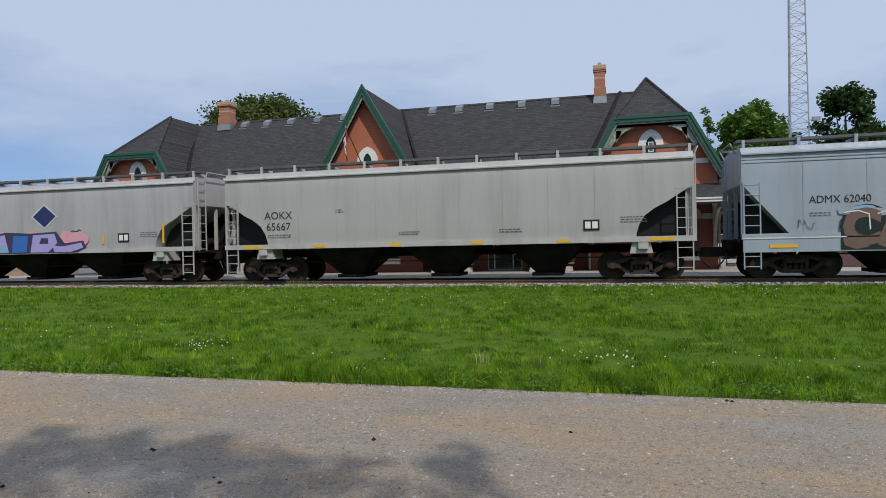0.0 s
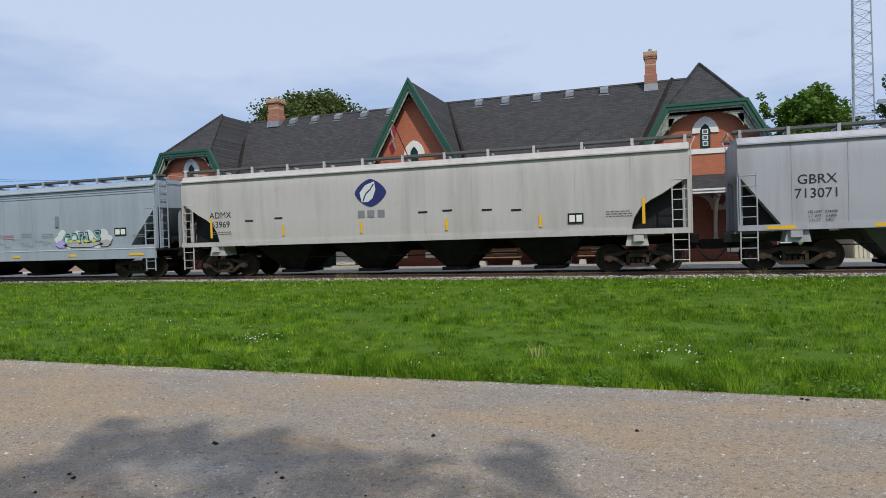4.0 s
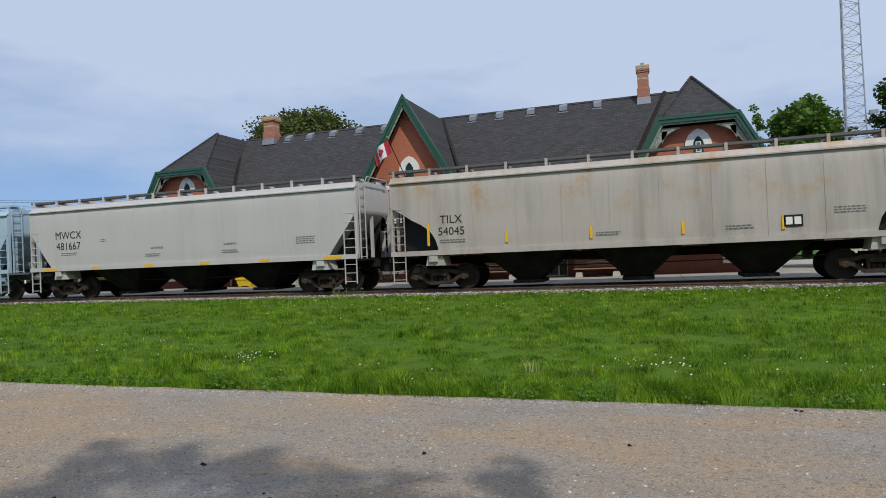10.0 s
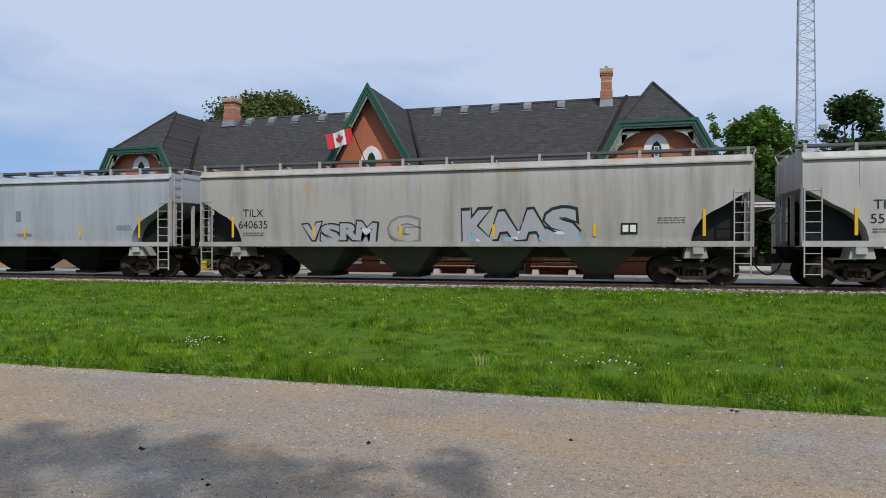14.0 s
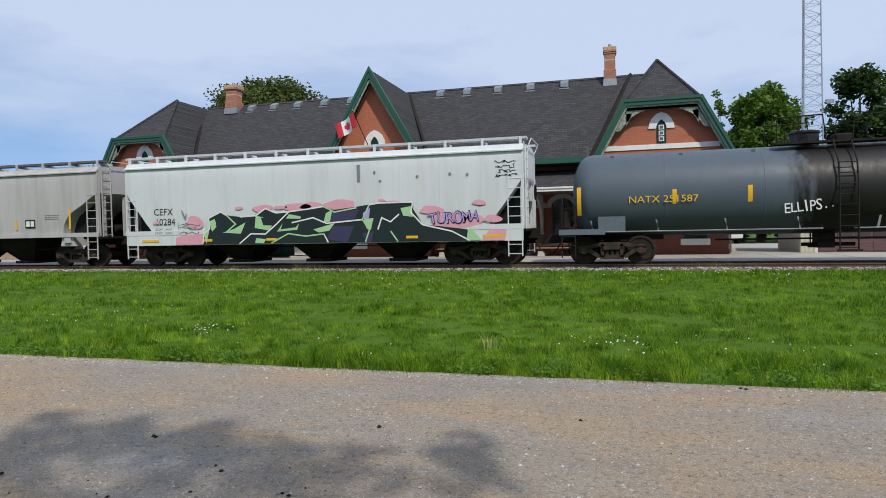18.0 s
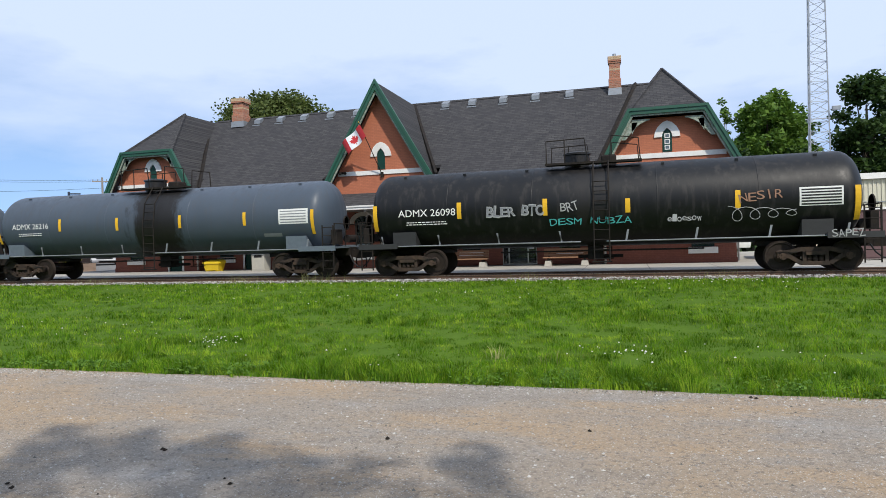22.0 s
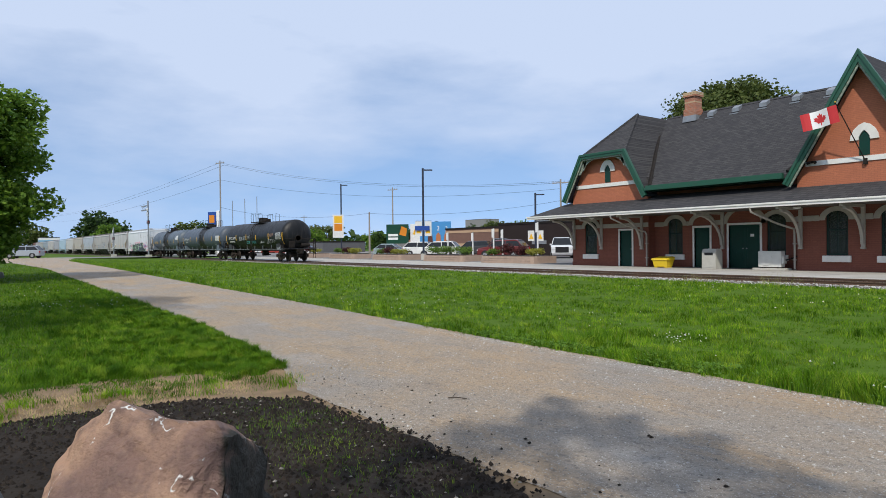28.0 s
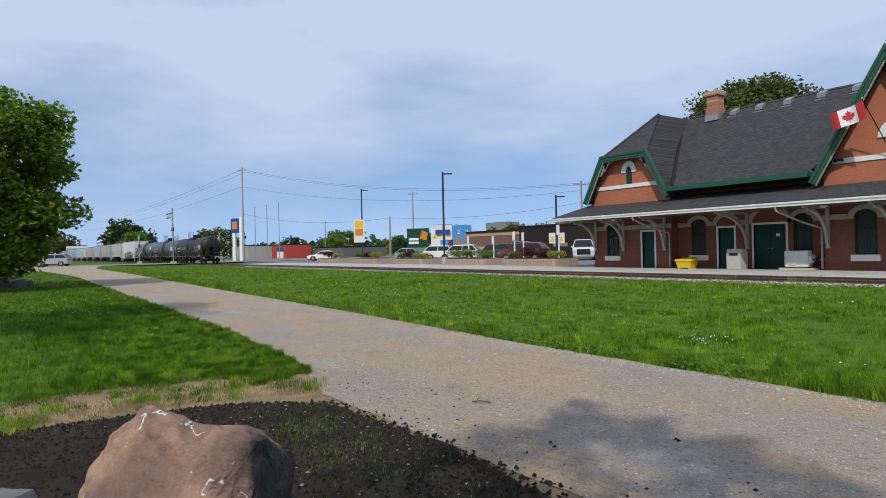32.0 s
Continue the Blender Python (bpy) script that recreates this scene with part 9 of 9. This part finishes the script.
# bare crumbs of soil show between the tufts beside the path
tuft = 0.85 + 0.45 * field(gx_ * 1.1, gy_ * 1.6, 31) + 0.7 * field(gx_ * 3.4, gy_ * 3.4, 32) + 0.35 * field(gx_ * 9.0, gy_ * 9.0, 33)
edge_far = np.interp(-gx_, [-60, 0, 10, 25, 48, 75, 110], [6.6, 6.6, 6.66, 6.7, 6.9, 7.6, 12.0])
keep_ = (tuft > 0.35) | (np.random.default_rng(4).random(len(gx_)) < 0.45) | (gy_ - edge_far > 4)
gx_, gy_, gr_, gl_, tuft, edge_far = gx_[keep_], gy_[keep_], gr_[keep_], gl_[keep_], tuft[keep_], edge_far[keep_]
sm_ = np.clip((gy_ - 7.0) / 13.0, 0, 1)
sm_ = sm_ * sm_ * (3 - 2 * sm_)
zz_ = np.interp(-gx_, [8, 15, 25, 48, 90], [0, 0.08, 0.16, 0.33, 0.36]) * (1 - sm_) + 0.13 * sm_ - 0.02
fringe = np.where(gl_, np.clip(1.45 - (gy_ - edge_far) * 0.45, 0.8, 1.45), 0.72)
hh_ = np.clip(tuft, 0.22, 2.2) * fringe * 0.085 * np.clip((gr_ / 9) ** 0.12, 0.9, 1.3)
ww_ = 0.0028 * np.clip(gr_ / 7, 0.8, 6.0) ** 0.9
pp_ = np.stack([gx_, gy_, zz_], 1)
blades("grass", pp_[gl_], hh_[gl_], ww_[gl_], 2, blade_mat, "thick green lawn grass with tufts, uncut in places")
rv = np.random.default_rng(41)
vx = -7.7 - rv.exponential(4.5, 90000)
vy = np.interp(-vx, NEAR_X, NEAR_Y) - np.abs(rv.normal(0, 1.5, 90000)) + 0.04 + 0.07 * field(vx * 3.0, vx * 0 + 2.5, 42)
ok = (vx > -40) & ((vx < -8.15 + 0.5 * field(vx * 1.7, vy * 1.7, 43) + 0.3 * field(vx * 5, vy * 5, 44)))
vx, vy = vx[ok], vy[ok]
vh = 0.075 * np.clip(0.9 + 0.6 * field(vx * 3.2, vy * 3.2, 45) + 0.3 * field(vx * 8, vy * 8, 46), 0.25, 2.0)
vz = np.interp(-vx, [8, 15, 25, 48, 90], [0, 0.08, 0.16, 0.33, 0.36]) - 0.015
blades("edge_grass", np.stack([vx, vy, vz], 1), vh, 0.0034 * np.clip(np.hypot(vx, vy) / 8, 0.9, 4), 47, lush_mat, "thick dark green grass overhanging the path's edge")
blades("verge_grass", pp_[~gl_], hh_[~gl_], ww_[~gl_] * 1.15, 3, lush_mat, "lush dark green grass beside the path and bed")
# taller seed stalks and straw tufts
rngn = np.random.default_rng(5)
pts, tall = [], []
for cx, cy, n, s, h in ((-13.5, 20.8, 60, 0.5, 0.32), (-10.8, 20.85, 70, 0.5, 0.34), (-1.6, 8.1, 18, 0.10, 0.15), (-0.9, 7.9, 14, 0.10, 0.13), (-3.0, 20.9, 30, 0.4, 0.3), (-36, 16, 140, 0.8, 0.34), (-20.5, 21.0, 40, 0.4, 0.3), (2.5, 20.9, 40, 0.6, 0.3)):
    q = rngn.normal((cx, cy), s, (n, 2))
    pts += [(a, b, ground_z(a, b)) for a, b in q]
    tall += [h] * n
blades("tall_grass", pts, tall, 0.004, 6, surface("straw", (0.27, 0.27, 0.10), 0.8, (0.16, 0.2, 0.05), 3, 20), "tall pale seed grass in tufts")
# broad-leaved weeds along the path
pts = []
for k in range(1100):
    x = float(rngn.uniform(-20, 4.5))
    y = path_far(x) + abs(float(rngn.normal(0.03, 0.30)))
    if noise.noise((x * 0.9, 2.0, 0)) + noise.noise((x * 2.7, y * 2.7, 5.0)) > 0.0:
        pts.append((x, y, ground_z(x, y) + 0.045))
tagged(part("weeds", leaf_mesh("weeds", pts, 12, (0.10, 0.10, 0.05), 0.036, 9, 0.4), foliage("weed_leaves", (0.085, 0.185, 0.02), (0.15, 0.27, 0.035), (0.06, 0.14, 0.016))), "low broad-leaved weeds and clover at the path's edge", "weeds", kind="stuff")


def lumps(name, pts, sizes, seed, material, label, category, squash=0.7):
    """Small angular lumps resting on the ground, as one mesh of loose pieces."""
    rng = np.random.default_rng(seed)
    g = Geo()
    octa = np.array([(1, 0, 0), (0, 1, 0), (-1, 0, 0), (0, -1, 0), (0.2, 0.1, 1), (0, 0, -0.6)])
    faces = [(0, 1, 4), (1, 2, 4), (2, 3, 4), (3, 0, 4), (1, 0, 5), (2, 1, 5), (3, 2, 5), (0, 3, 5)]
    for (x, y, z), s in zip(pts, sizes):
        a = rng.uniform(0, 6.28)
        v = octa * rng.uniform(0.65, 1.25, (6, 1)) * s
        v[:, 2] *= squash
        c, d = math.cos(a), math.sin(a)
        n = len(g.v)
        g.v.extend((x + c * p - d * q, y + d * p + c * q, z + r) for p, q, r in v.tolist())
        g.f.extend(tuple(n + i for i in q) for q in faces)
    me = bpy.data.meshes.new(name)
    me.from_pydata(g.v, [], g.f)
    me.update()
    return tagged(part(name, me, material), label, category, kind="stuff")


def mix_stone(name, a, b):
    m, nt, bs = nodes_of(name)
    g = nt.nodes.new("ShaderNodeNewGeometry")
    c = mix(nt, g.outputs["Random Per Island"], a, b)
    c = mix(nt, ramp(nt, noise_node(nt, 30, 4), 0.4, 0.7, 0, 0.3), c, tuple(x * 0.6 for x in a))
    nt.links.new(c, bs.inputs["Base Color"])
    bs.inputs["Roughness"].default_value = 0.9
    bs.inputs["Specular IOR Level"].default_value = 0.15
    return m


# ballast
pts, sz = [], []
for k in range(9000):
    x = float(rngn.uniform(-70, 22)) if k % 3 else float(rngn.uniform(-25, 10))
    y = float(rngn.choice([rngn.uniform(20.85, 21.75), rngn.uniform(22.0, 23.1), rngn.uniform(23.2, 23.95)], p=[0.75, 0.1, 0.15]))
    pts.append((x, y, 0.06 + 0.10 * min(1.0, (y - 20.85) / 0.45)))
    sz.append(float(rngn.uniform(0.022, 0.055)))
lumps("ballast", pts, sz, 11, mix_stone("ballast_mix", (0.20, 0.19, 0.18), (0.55, 0.53, 0.50)), "loose grey and white crushed stone along the track", "gravel")
# white clover heads
pts, sz = [], []
for cx, cy, n, s in ((-6.1, 8.6, 26, 0.22), (-0.1, 8.3, 24, 0.3), (1.8, 8.4, 10, 0.5), (-4.9, 17.5, 40, 2.0), (-13.0, 8.0, 30, 1.2), (2.0, 19.5, 60, 1.6), (-12.0, 19.6, 40, 2.0), (-8.8, 9.5, 14, 0.6), (-18.0, 2.2, 26, 0.8), (-24, 2.4, 24, 1.0), (-20, 9, 30, 2.0), (-30, 10, 40, 3.0), (-3.5, 7.1, 8, 0.6)):
    for q in rngn.normal((cx, cy), s, (n, 2)):
        x, y = float(q[0]), float(q[1])
        if (y > path_far(x) and y < 20.8) or y < path_near(x):
            pts.append((x, y, ground_z(x, y) + float(rngn.uniform(0.06, 0.13))))
            sz.append(float(rngn.uniform(0.010, 0.017)) * (1 + max(0, (y - 9)) * 0.05))
lumps("clover_flowers", pts, sz, 12, plain("clover_white", (0.72, 0.72, 0.66), 0.8), "scattered small white clover flowers in the lawn", "flowers", 1.0)
# grit on the path
pts, sz = [], []
for k in range(13000):
    x, y = float(rngn.uniform(-10, 4)), float(rngn.uniform(2.2, 6.6)) if k % 4 else float(6.55 - abs(rngn.normal(0, 0.12)))
    if y > path_near(x) + 0.02 and y < path_far(x):
        pts.append((x, y, ground_z(x, y) + 0.006))
        sz.append(float(rngn.choice([rngn.uniform(0.003, 0.008), rngn.uniform(0.008, 0.015)], p=[0.80, 0.20])))
lumps("path_grit", pts, sz, 13, mix_stone("grit_mix", (0.13, 0.12, 0.105), (0.62, 0.60, 0.56)), "loose grit and pebbles on the path", "gravel")
# dark clods spilled on the path and in the bed
pts, sz = [], []
for k in range(95):
    x = float(rngn.uniform(-7.2, -1.2))
    y = 2.6 + abs(float(rngn.normal(0, 0.5)))
    pts.append((x, y, ground_z(x, y) + 0.01))
    sz.append(float(rngn.uniform(0.005, 0.018)))
for x, y in ((-3.45, 4.12), (-3.41, 4.10), (-1.82, 4.68), (-0.31, 5.16), (1.08, 6.46), (1.12, 6.44), (-4.0, 3.3), (-3.9, 3.25), (-2.5, 3.6)):
    pts.append((x, y, 0.012))
    sz.append(0.022)
lumps("soil_clods", pts, sz, 14, mulch_soil, "dark soil clods scattered on the path", "soil")
pts, sz = [], []
for k in range(15000):
    x = float(rngn.uniform(-7.25, -1.0))
    y = bed_top(x) + 0.08 * float(rngn.normal()) - 3.6 * float(rngn.random()) ** 1.4
    pts.append((x, y, 0.022))
    sz.append(float(rngn.uniform(0.006, 0.026)))
lumps("mulch_clods", pts, sz, 15, mix_stone("mulch_mix", (0.010, 0.008, 0.0065), (0.036, 0.028, 0.022)), "lumpy dark mulch in the planting bed", "mulch", 0.9)
pts, sz = [], []
for k in range(240):
    x = float(rngn.uniform(-7.3, -1.5))
    y = bed_top(x) + 0.1 - abs(float(rngn.normal(0, 0.9)))
    pts.append((x, y, 0.03))
    sz.append(float(rngn.uniform(0.006, 0.018)))
lumps("bed_pebbles", pts, sz, 16, mix_stone("pebble_mix", (0.09, 0.08, 0.07), (0.30, 0.28, 0.25)), "pale pebbles in the planting bed", "pebbles")
q = np.concatenate([rngn.normal((-5.6, 2.0), (0.8, 0.25), (1100, 2)), rngn.normal((-4.6, 1.9), (0.8, 0.30), (1200, 2)), rngn.normal((-7.5, 2.4), (0.4, 0.2), (400, 2)), rngn.normal((-6.9, 0.5), (0.3, 0.5), (300, 2))])
q = [(float(a), float(b)) for a, b in q if b < bed_top(float(a)) + 0.2 or a < -6.8 and b < 2.8]
blades("bed_grass", [(a, b, ground_z(a, b) + 0.015) for a, b in q], 0.034, 0.0020, 17, lush_mat, "thin new grass sprouting in the mulch")
tufts = []
for k in range(70):
    cx, cy = rngn.uniform(-8.1, -7.0), rngn.uniform(-2.5, 2.75)
    tufts += [(float(a), float(b)) for a, b in rngn.normal((cx, cy), rngn.uniform(0.03, 0.10), (int(rngn.uniform(25, 90)), 2))]
blades("dirt_tufts", [(a, b, 0.012) for a, b in tufts], 0.07, 0.0032, 27, blade_mat, "small grass tufts growing in bare dirt")
q = rngn.normal((-7.6, 1.0), (0.3, 1.3), (8000, 2))
blades("straw_litter", [(float(a), float(b), 0.012) for a, b in q], 0.022, 0.0025, 18, surface("dry_straw", (0.42, 0.31, 0.16), 0.9, (0.3, 0.21, 0.11), 4, 30), "dry straw litter on bare dirt")
# a dry twig on the path
tw = part("twig", Geo().tube([(-5.45, 3.62, 0.02), (-5.38, 3.68, 0.028), (-5.30, 3.74, 0.02)], 0.006, 5).tube([(-5.42, 3.65, 0.025), (-5.44, 3.70, 0.05)], 0.004, 5), bark)
tagged(tw, "small dry twig lying on the path", "twig")


# ---- boulders ----
def rock_material():
    m, nt, b = nodes_of("red_boulder")
    big = noise_node(nt, 2.2, 5, 0.6)
    mid = noise_node(nt, 7, 6, 0.65)
    fine = noise_node(nt, 45, 4, 0.6)
    c = mix(nt, ramp(nt, big, 0.42, 0.58), (0.19, 0.115, 0.092), (0.36, 0.225, 0.15))
    c = mix(nt, ramp(nt, mid, 0.50, 0.66, 0, 0.75), c, (0.125, 0.078, 0.066))
    c = mix(nt, ramp(nt, noise_node(nt, 14, 6, 0.7), 0.68, 0.73, 0, 0.7), c, (0.55, 0.54, 0.52))
    c = mix(nt, ramp(nt, fine, 0.5, 0.8, 0, 0.3), c, (0.33, 0.235, 0.16))
    vein = nt.nodes.new("ShaderNodeMath")
    vein.operation = "ABSOLUTE"
    off = ramp(nt, noise_node(nt, 2.0, 4, 0.6), 0, 1, -0.5, 0.5)
    nt.links.new(off, vein.inputs[0])
    gate = ramp(nt, noise_node(nt, 16, 4, 0.6), 0.48, 0.54)
    streak = nt.nodes.new("ShaderNodeMath")
    streak.operation = "MULTIPLY"
    nt.links.new(ramp(nt, vein.outputs[0], 0.003, 0.010, 1.0, 0.0), streak.inputs[0])
    nt.links.new(gate, streak.inputs[1])
    c = mix(nt, streak.outputs[0], c, (0.68, 0.68, 0.66))
    # mossy dark tone on the right end, with that face's shade painted in
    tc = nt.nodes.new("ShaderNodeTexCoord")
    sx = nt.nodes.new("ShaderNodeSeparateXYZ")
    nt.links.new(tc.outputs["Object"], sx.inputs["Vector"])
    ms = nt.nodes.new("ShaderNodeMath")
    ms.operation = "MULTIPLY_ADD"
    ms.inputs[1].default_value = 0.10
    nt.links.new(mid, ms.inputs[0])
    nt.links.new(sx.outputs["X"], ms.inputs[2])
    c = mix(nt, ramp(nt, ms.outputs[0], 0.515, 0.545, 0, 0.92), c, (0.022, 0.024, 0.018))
    nt.links.new(c, b.inputs["Base Color"])
    b.inputs["Roughness"].default_value = 0.85
    bump(nt, b, mid, 1.0, 0.07)
    return m


red_rock = rock_material()
grey_rock = surface("grey_rock", (0.17, 0.165, 0.155), 0.9, (0.10, 0.098, 0.092), 3, 30, 0.8, relief=0.7)


def boulder(name, label, x, y, pts, material, seed, rough=0.05, turn=0.0, dent=0.0):
    """A hull of a few corner points, subdivided and roughened."""
    bm = bmesh.new()
    for p in pts:
        bm.verts.new(p)
    bmesh.ops.convex_hull(bm, input=bm.verts[:])
    bmesh.ops.triangulate(bm, faces=bm.faces[:])
    bmesh.ops.subdivide_edges(bm, edges=bm.edges[:], cuts=12 if dent else 5, use_grid_fill=True)
    bmesh.ops.triangulate(bm, faces=bm.faces[:])
    if not dent:
        bmesh.ops.smooth_vert(bm, verts=bm.verts[:], factor=0.4, use_axis_x=True, use_axis_y=True, use_axis_z=True)
    for v in bm.verts:
        q = v.co * 2.6 + Vector((seed, 0, 0))
        v.co += Vector((noise.noise(q), noise.noise(q + Vector((9, 0, 0))), noise.noise(q + Vector((0, 9, 0))))) * rough
        v.co += v.co.normalized() * noise.noise(q * 3.1) * rough * 0.35
        if dent:      # broken, ledged stone surface
            lay = v.co.z + 0.35 * v.co.x + 0.05 * noise.noise(q * 1.5)
            v.co += v.co.normalized() * (0.022 * (1 - 2 * abs(noise.noise(v.co * 4.0))) + 0.012 * (1 - 2 * abs(noise.noise(v.co * 11.0))) + 0.008 * math.sin(lay * 34) - 0.02)
    for v in bm.verts:
        if dent:      # a hollow in the crest
            v.co.z -= dent * math.exp(-((v.co.x - 0.12) / 0.11) ** 2) * min(max(v.co.z / 0.7, 0), 1)
    me = bpy.data.meshes.new(name)
    bm.to_mesh(me)
    bm.free()
    me.shade_smooth()
    me.set_sharp_from_angle(angle=radians(14 if dent else 20))
    ob = part(name, me, material, place=pose(x, y, -0.06, 0, 0, turn))
    return tagged(ob, label, "boulder")


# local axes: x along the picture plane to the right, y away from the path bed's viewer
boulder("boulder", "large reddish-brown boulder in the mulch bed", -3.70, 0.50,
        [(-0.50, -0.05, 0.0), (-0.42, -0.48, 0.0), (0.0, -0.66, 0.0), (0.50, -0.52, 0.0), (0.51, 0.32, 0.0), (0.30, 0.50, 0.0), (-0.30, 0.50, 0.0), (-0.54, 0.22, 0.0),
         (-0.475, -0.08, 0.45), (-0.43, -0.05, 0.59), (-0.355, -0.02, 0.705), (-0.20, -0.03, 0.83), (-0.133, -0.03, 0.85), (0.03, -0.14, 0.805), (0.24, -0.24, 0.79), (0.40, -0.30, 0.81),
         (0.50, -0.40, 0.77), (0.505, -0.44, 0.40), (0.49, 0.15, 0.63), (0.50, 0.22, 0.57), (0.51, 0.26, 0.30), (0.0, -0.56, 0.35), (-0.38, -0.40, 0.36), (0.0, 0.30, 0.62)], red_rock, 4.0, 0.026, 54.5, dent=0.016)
boulder("boulder", "smaller grey boulder beside the red one", -4.27, -0.33,
        [(-0.35, -0.3, 0), (0.35, -0.25, 0), (0.3, 0.3, 0), (-0.3, 0.3, 0), (-0.22, -0.15, 0.42), (0.2, -0.1, 0.46), (0.1, 0.2, 0.42), (-0.15, 0.18, 0.38)], grey_rock, 7.0, 0.04, 30)
for k, (x, y, s) in enumerate(((-36.8, 0.5, 1.0), (-35.8, 0.1, 0.8), (-37.0, -0.5, 1.1))):
    boulder("boulder", "flat grey landscape stones stacked on the lawn", x, y,
            [(-0.8 * s, -0.5 * s, 0), (0.8 * s, -0.5 * s, 0), (0.8 * s, 0.5 * s, 0), (-0.8 * s, 0.5 * s, 0), (-0.7 * s, -0.4 * s, 0.55 + 0.1 * k), (0.7 * s, -0.45 * s, 0.5 + 0.1 * k), (0.7 * s, 0.4 * s, 0.6 + 0.1 * k), (-0.65 * s, 0.4 * s, 0.55 + 0.1 * k)], grey_rock, 9.0 + k, 0.05, 20 * k)

# ---- ties, last: the nearest one by one, the rest as one mesh ----
tie_me = Geo().bevel_box(-0.11, 21.2, 0.0, 0.11, 23.8, 0.125, 0.015).mesh("tie")
tie_me.materials.append(tie_wood)
track = thing("track_ties", "weathered wooden railway ties in ballast", "ties", kind="structure")
for k in range(130):
    part("tie", tie_me, None, track, place=pose(-48 + k * 0.53, 0, 0.008 + 0.004 * math.sin(k * 2.3)))
g = Geo()
for k in range(170):
    x = -48.5 - k * 0.53
    g.box(x - 0.11, 21.2, 0.0, x + 0.11, 23.8, 0.13)
tagged(part("far_ties", g, tie_wood, track), kind="stuff")


# ---- what moves ----
# seconds and metres the train has rolled towards -x
ROLL = [(0, 0.0), (2.5, 26.1), (4.5, 47.05), (7, 73.1), (9, 94.0), (11, 114.9), (13, 135.8), (14.5, 151.4), (16.5, 172.2), (18, 187.8), (20, 208.5), (22, 229.3), (23.5, 244.8),
        (25.5, 265.3), (26.75, 277.4), (28, 288.6), (30, 306.4), (32, 323.8)]


def rolled(t):
    """Smooth distance along the track at t seconds."""
    ts, ds = [r[0] for r in ROLL], [r[1] for r in ROLL]
    k = max(j for j in range(len(ts)) if ts[j] <= t)
    if k == len(ts) - 1:
        return ds[-1]
    h = ts[k + 1] - ts[k]

    def speed(j):
        a, b = max(j - 1, 0), min(j + 1, len(ts) - 1)
        return (ds[b] - ds[a]) / (ts[b] - ts[a])
    u = (t - ts[k]) / h
    return (ds[k] * (2 * u ** 3 - 3 * u ** 2 + 1) + ds[k + 1] * (3 * u ** 2 - 2 * u ** 3)
            + h * (speed(k) * (u ** 3 - 2 * u ** 2 + u) + speed(k + 1) * (u ** 3 - u ** 2)))


def motions():
    seconds = [0.5 * k for k in range(65)]
    for car, start in CARS:
        walk(car, [(t, pose(start - rolled(t), TRACK_Y, RAIL_Z)) for t in seconds])
    shared = {}
    for w, a in WHEELSETS:
        if a not in shared:
            walk(w, [(t, pose(a, 0, WHEEL_R, 0, -math.degrees(rolled(t) / WHEEL_R), 0)) for t in [k / 15 for k in range(481)]])
            shared[a] = w.animation_data
        else:
            w.rotation_mode = "QUATERNION"
            w.animation_data_create()
            w.animation_data.action = shared[a].action
            w.animation_data.action_slot = shared[a].action_slot
    # the flag swings about its pole, and its strips ripple along the cloth
    flag_rows = []
    for t in [0.25 * k for k in range(129)]:
        turn = float(np.interp(t, [0, 3, 6, 9, 11, 13, 14, 17, 19, 21, 23, 24, 26, 28, 30, 32], [62, 55, 52, 40, 14, 20, 8, 30, 12, 10, 34, 30, 4, -2, 0, 2]))
        droop = float(np.interp(t, [0, 3, 6, 9, 11, 13, 14, 17, 19, 21, 23, 24, 26, 28, 30, 32], [-52, -48, -40, -14, -26, -18, -8, -18, -12, -34, -24, -18, -6, -6, -8, -8]))
        flag_rows.append((t, pose(*FLAG_AT, 0, droop + 5 * math.sin(3.1 * t), -turn + 6 * math.sin(2.3 * t))))
    walk(FLAG, flag_rows)
    for k, strip in enumerate(STRIPS):
        rows = []
        for t in [0.2 * j for j in range(161)]:
            x = y = 0.0
            for j in range(k):
                a = 0.42 * math.sin(0.62 * j - 4.4 * t) * min(1, j / 3)
                x, y = x - FW / NS * math.cos(a), y - FW / NS * math.sin(a)
            a = 0.42 * math.sin(0.62 * k - 4.4 * t) * min(1, k / 3)
            rows.append((t, pose(x, y, 0, 0, 0, math.degrees(a))))
        walk(strip, rows)
motions()
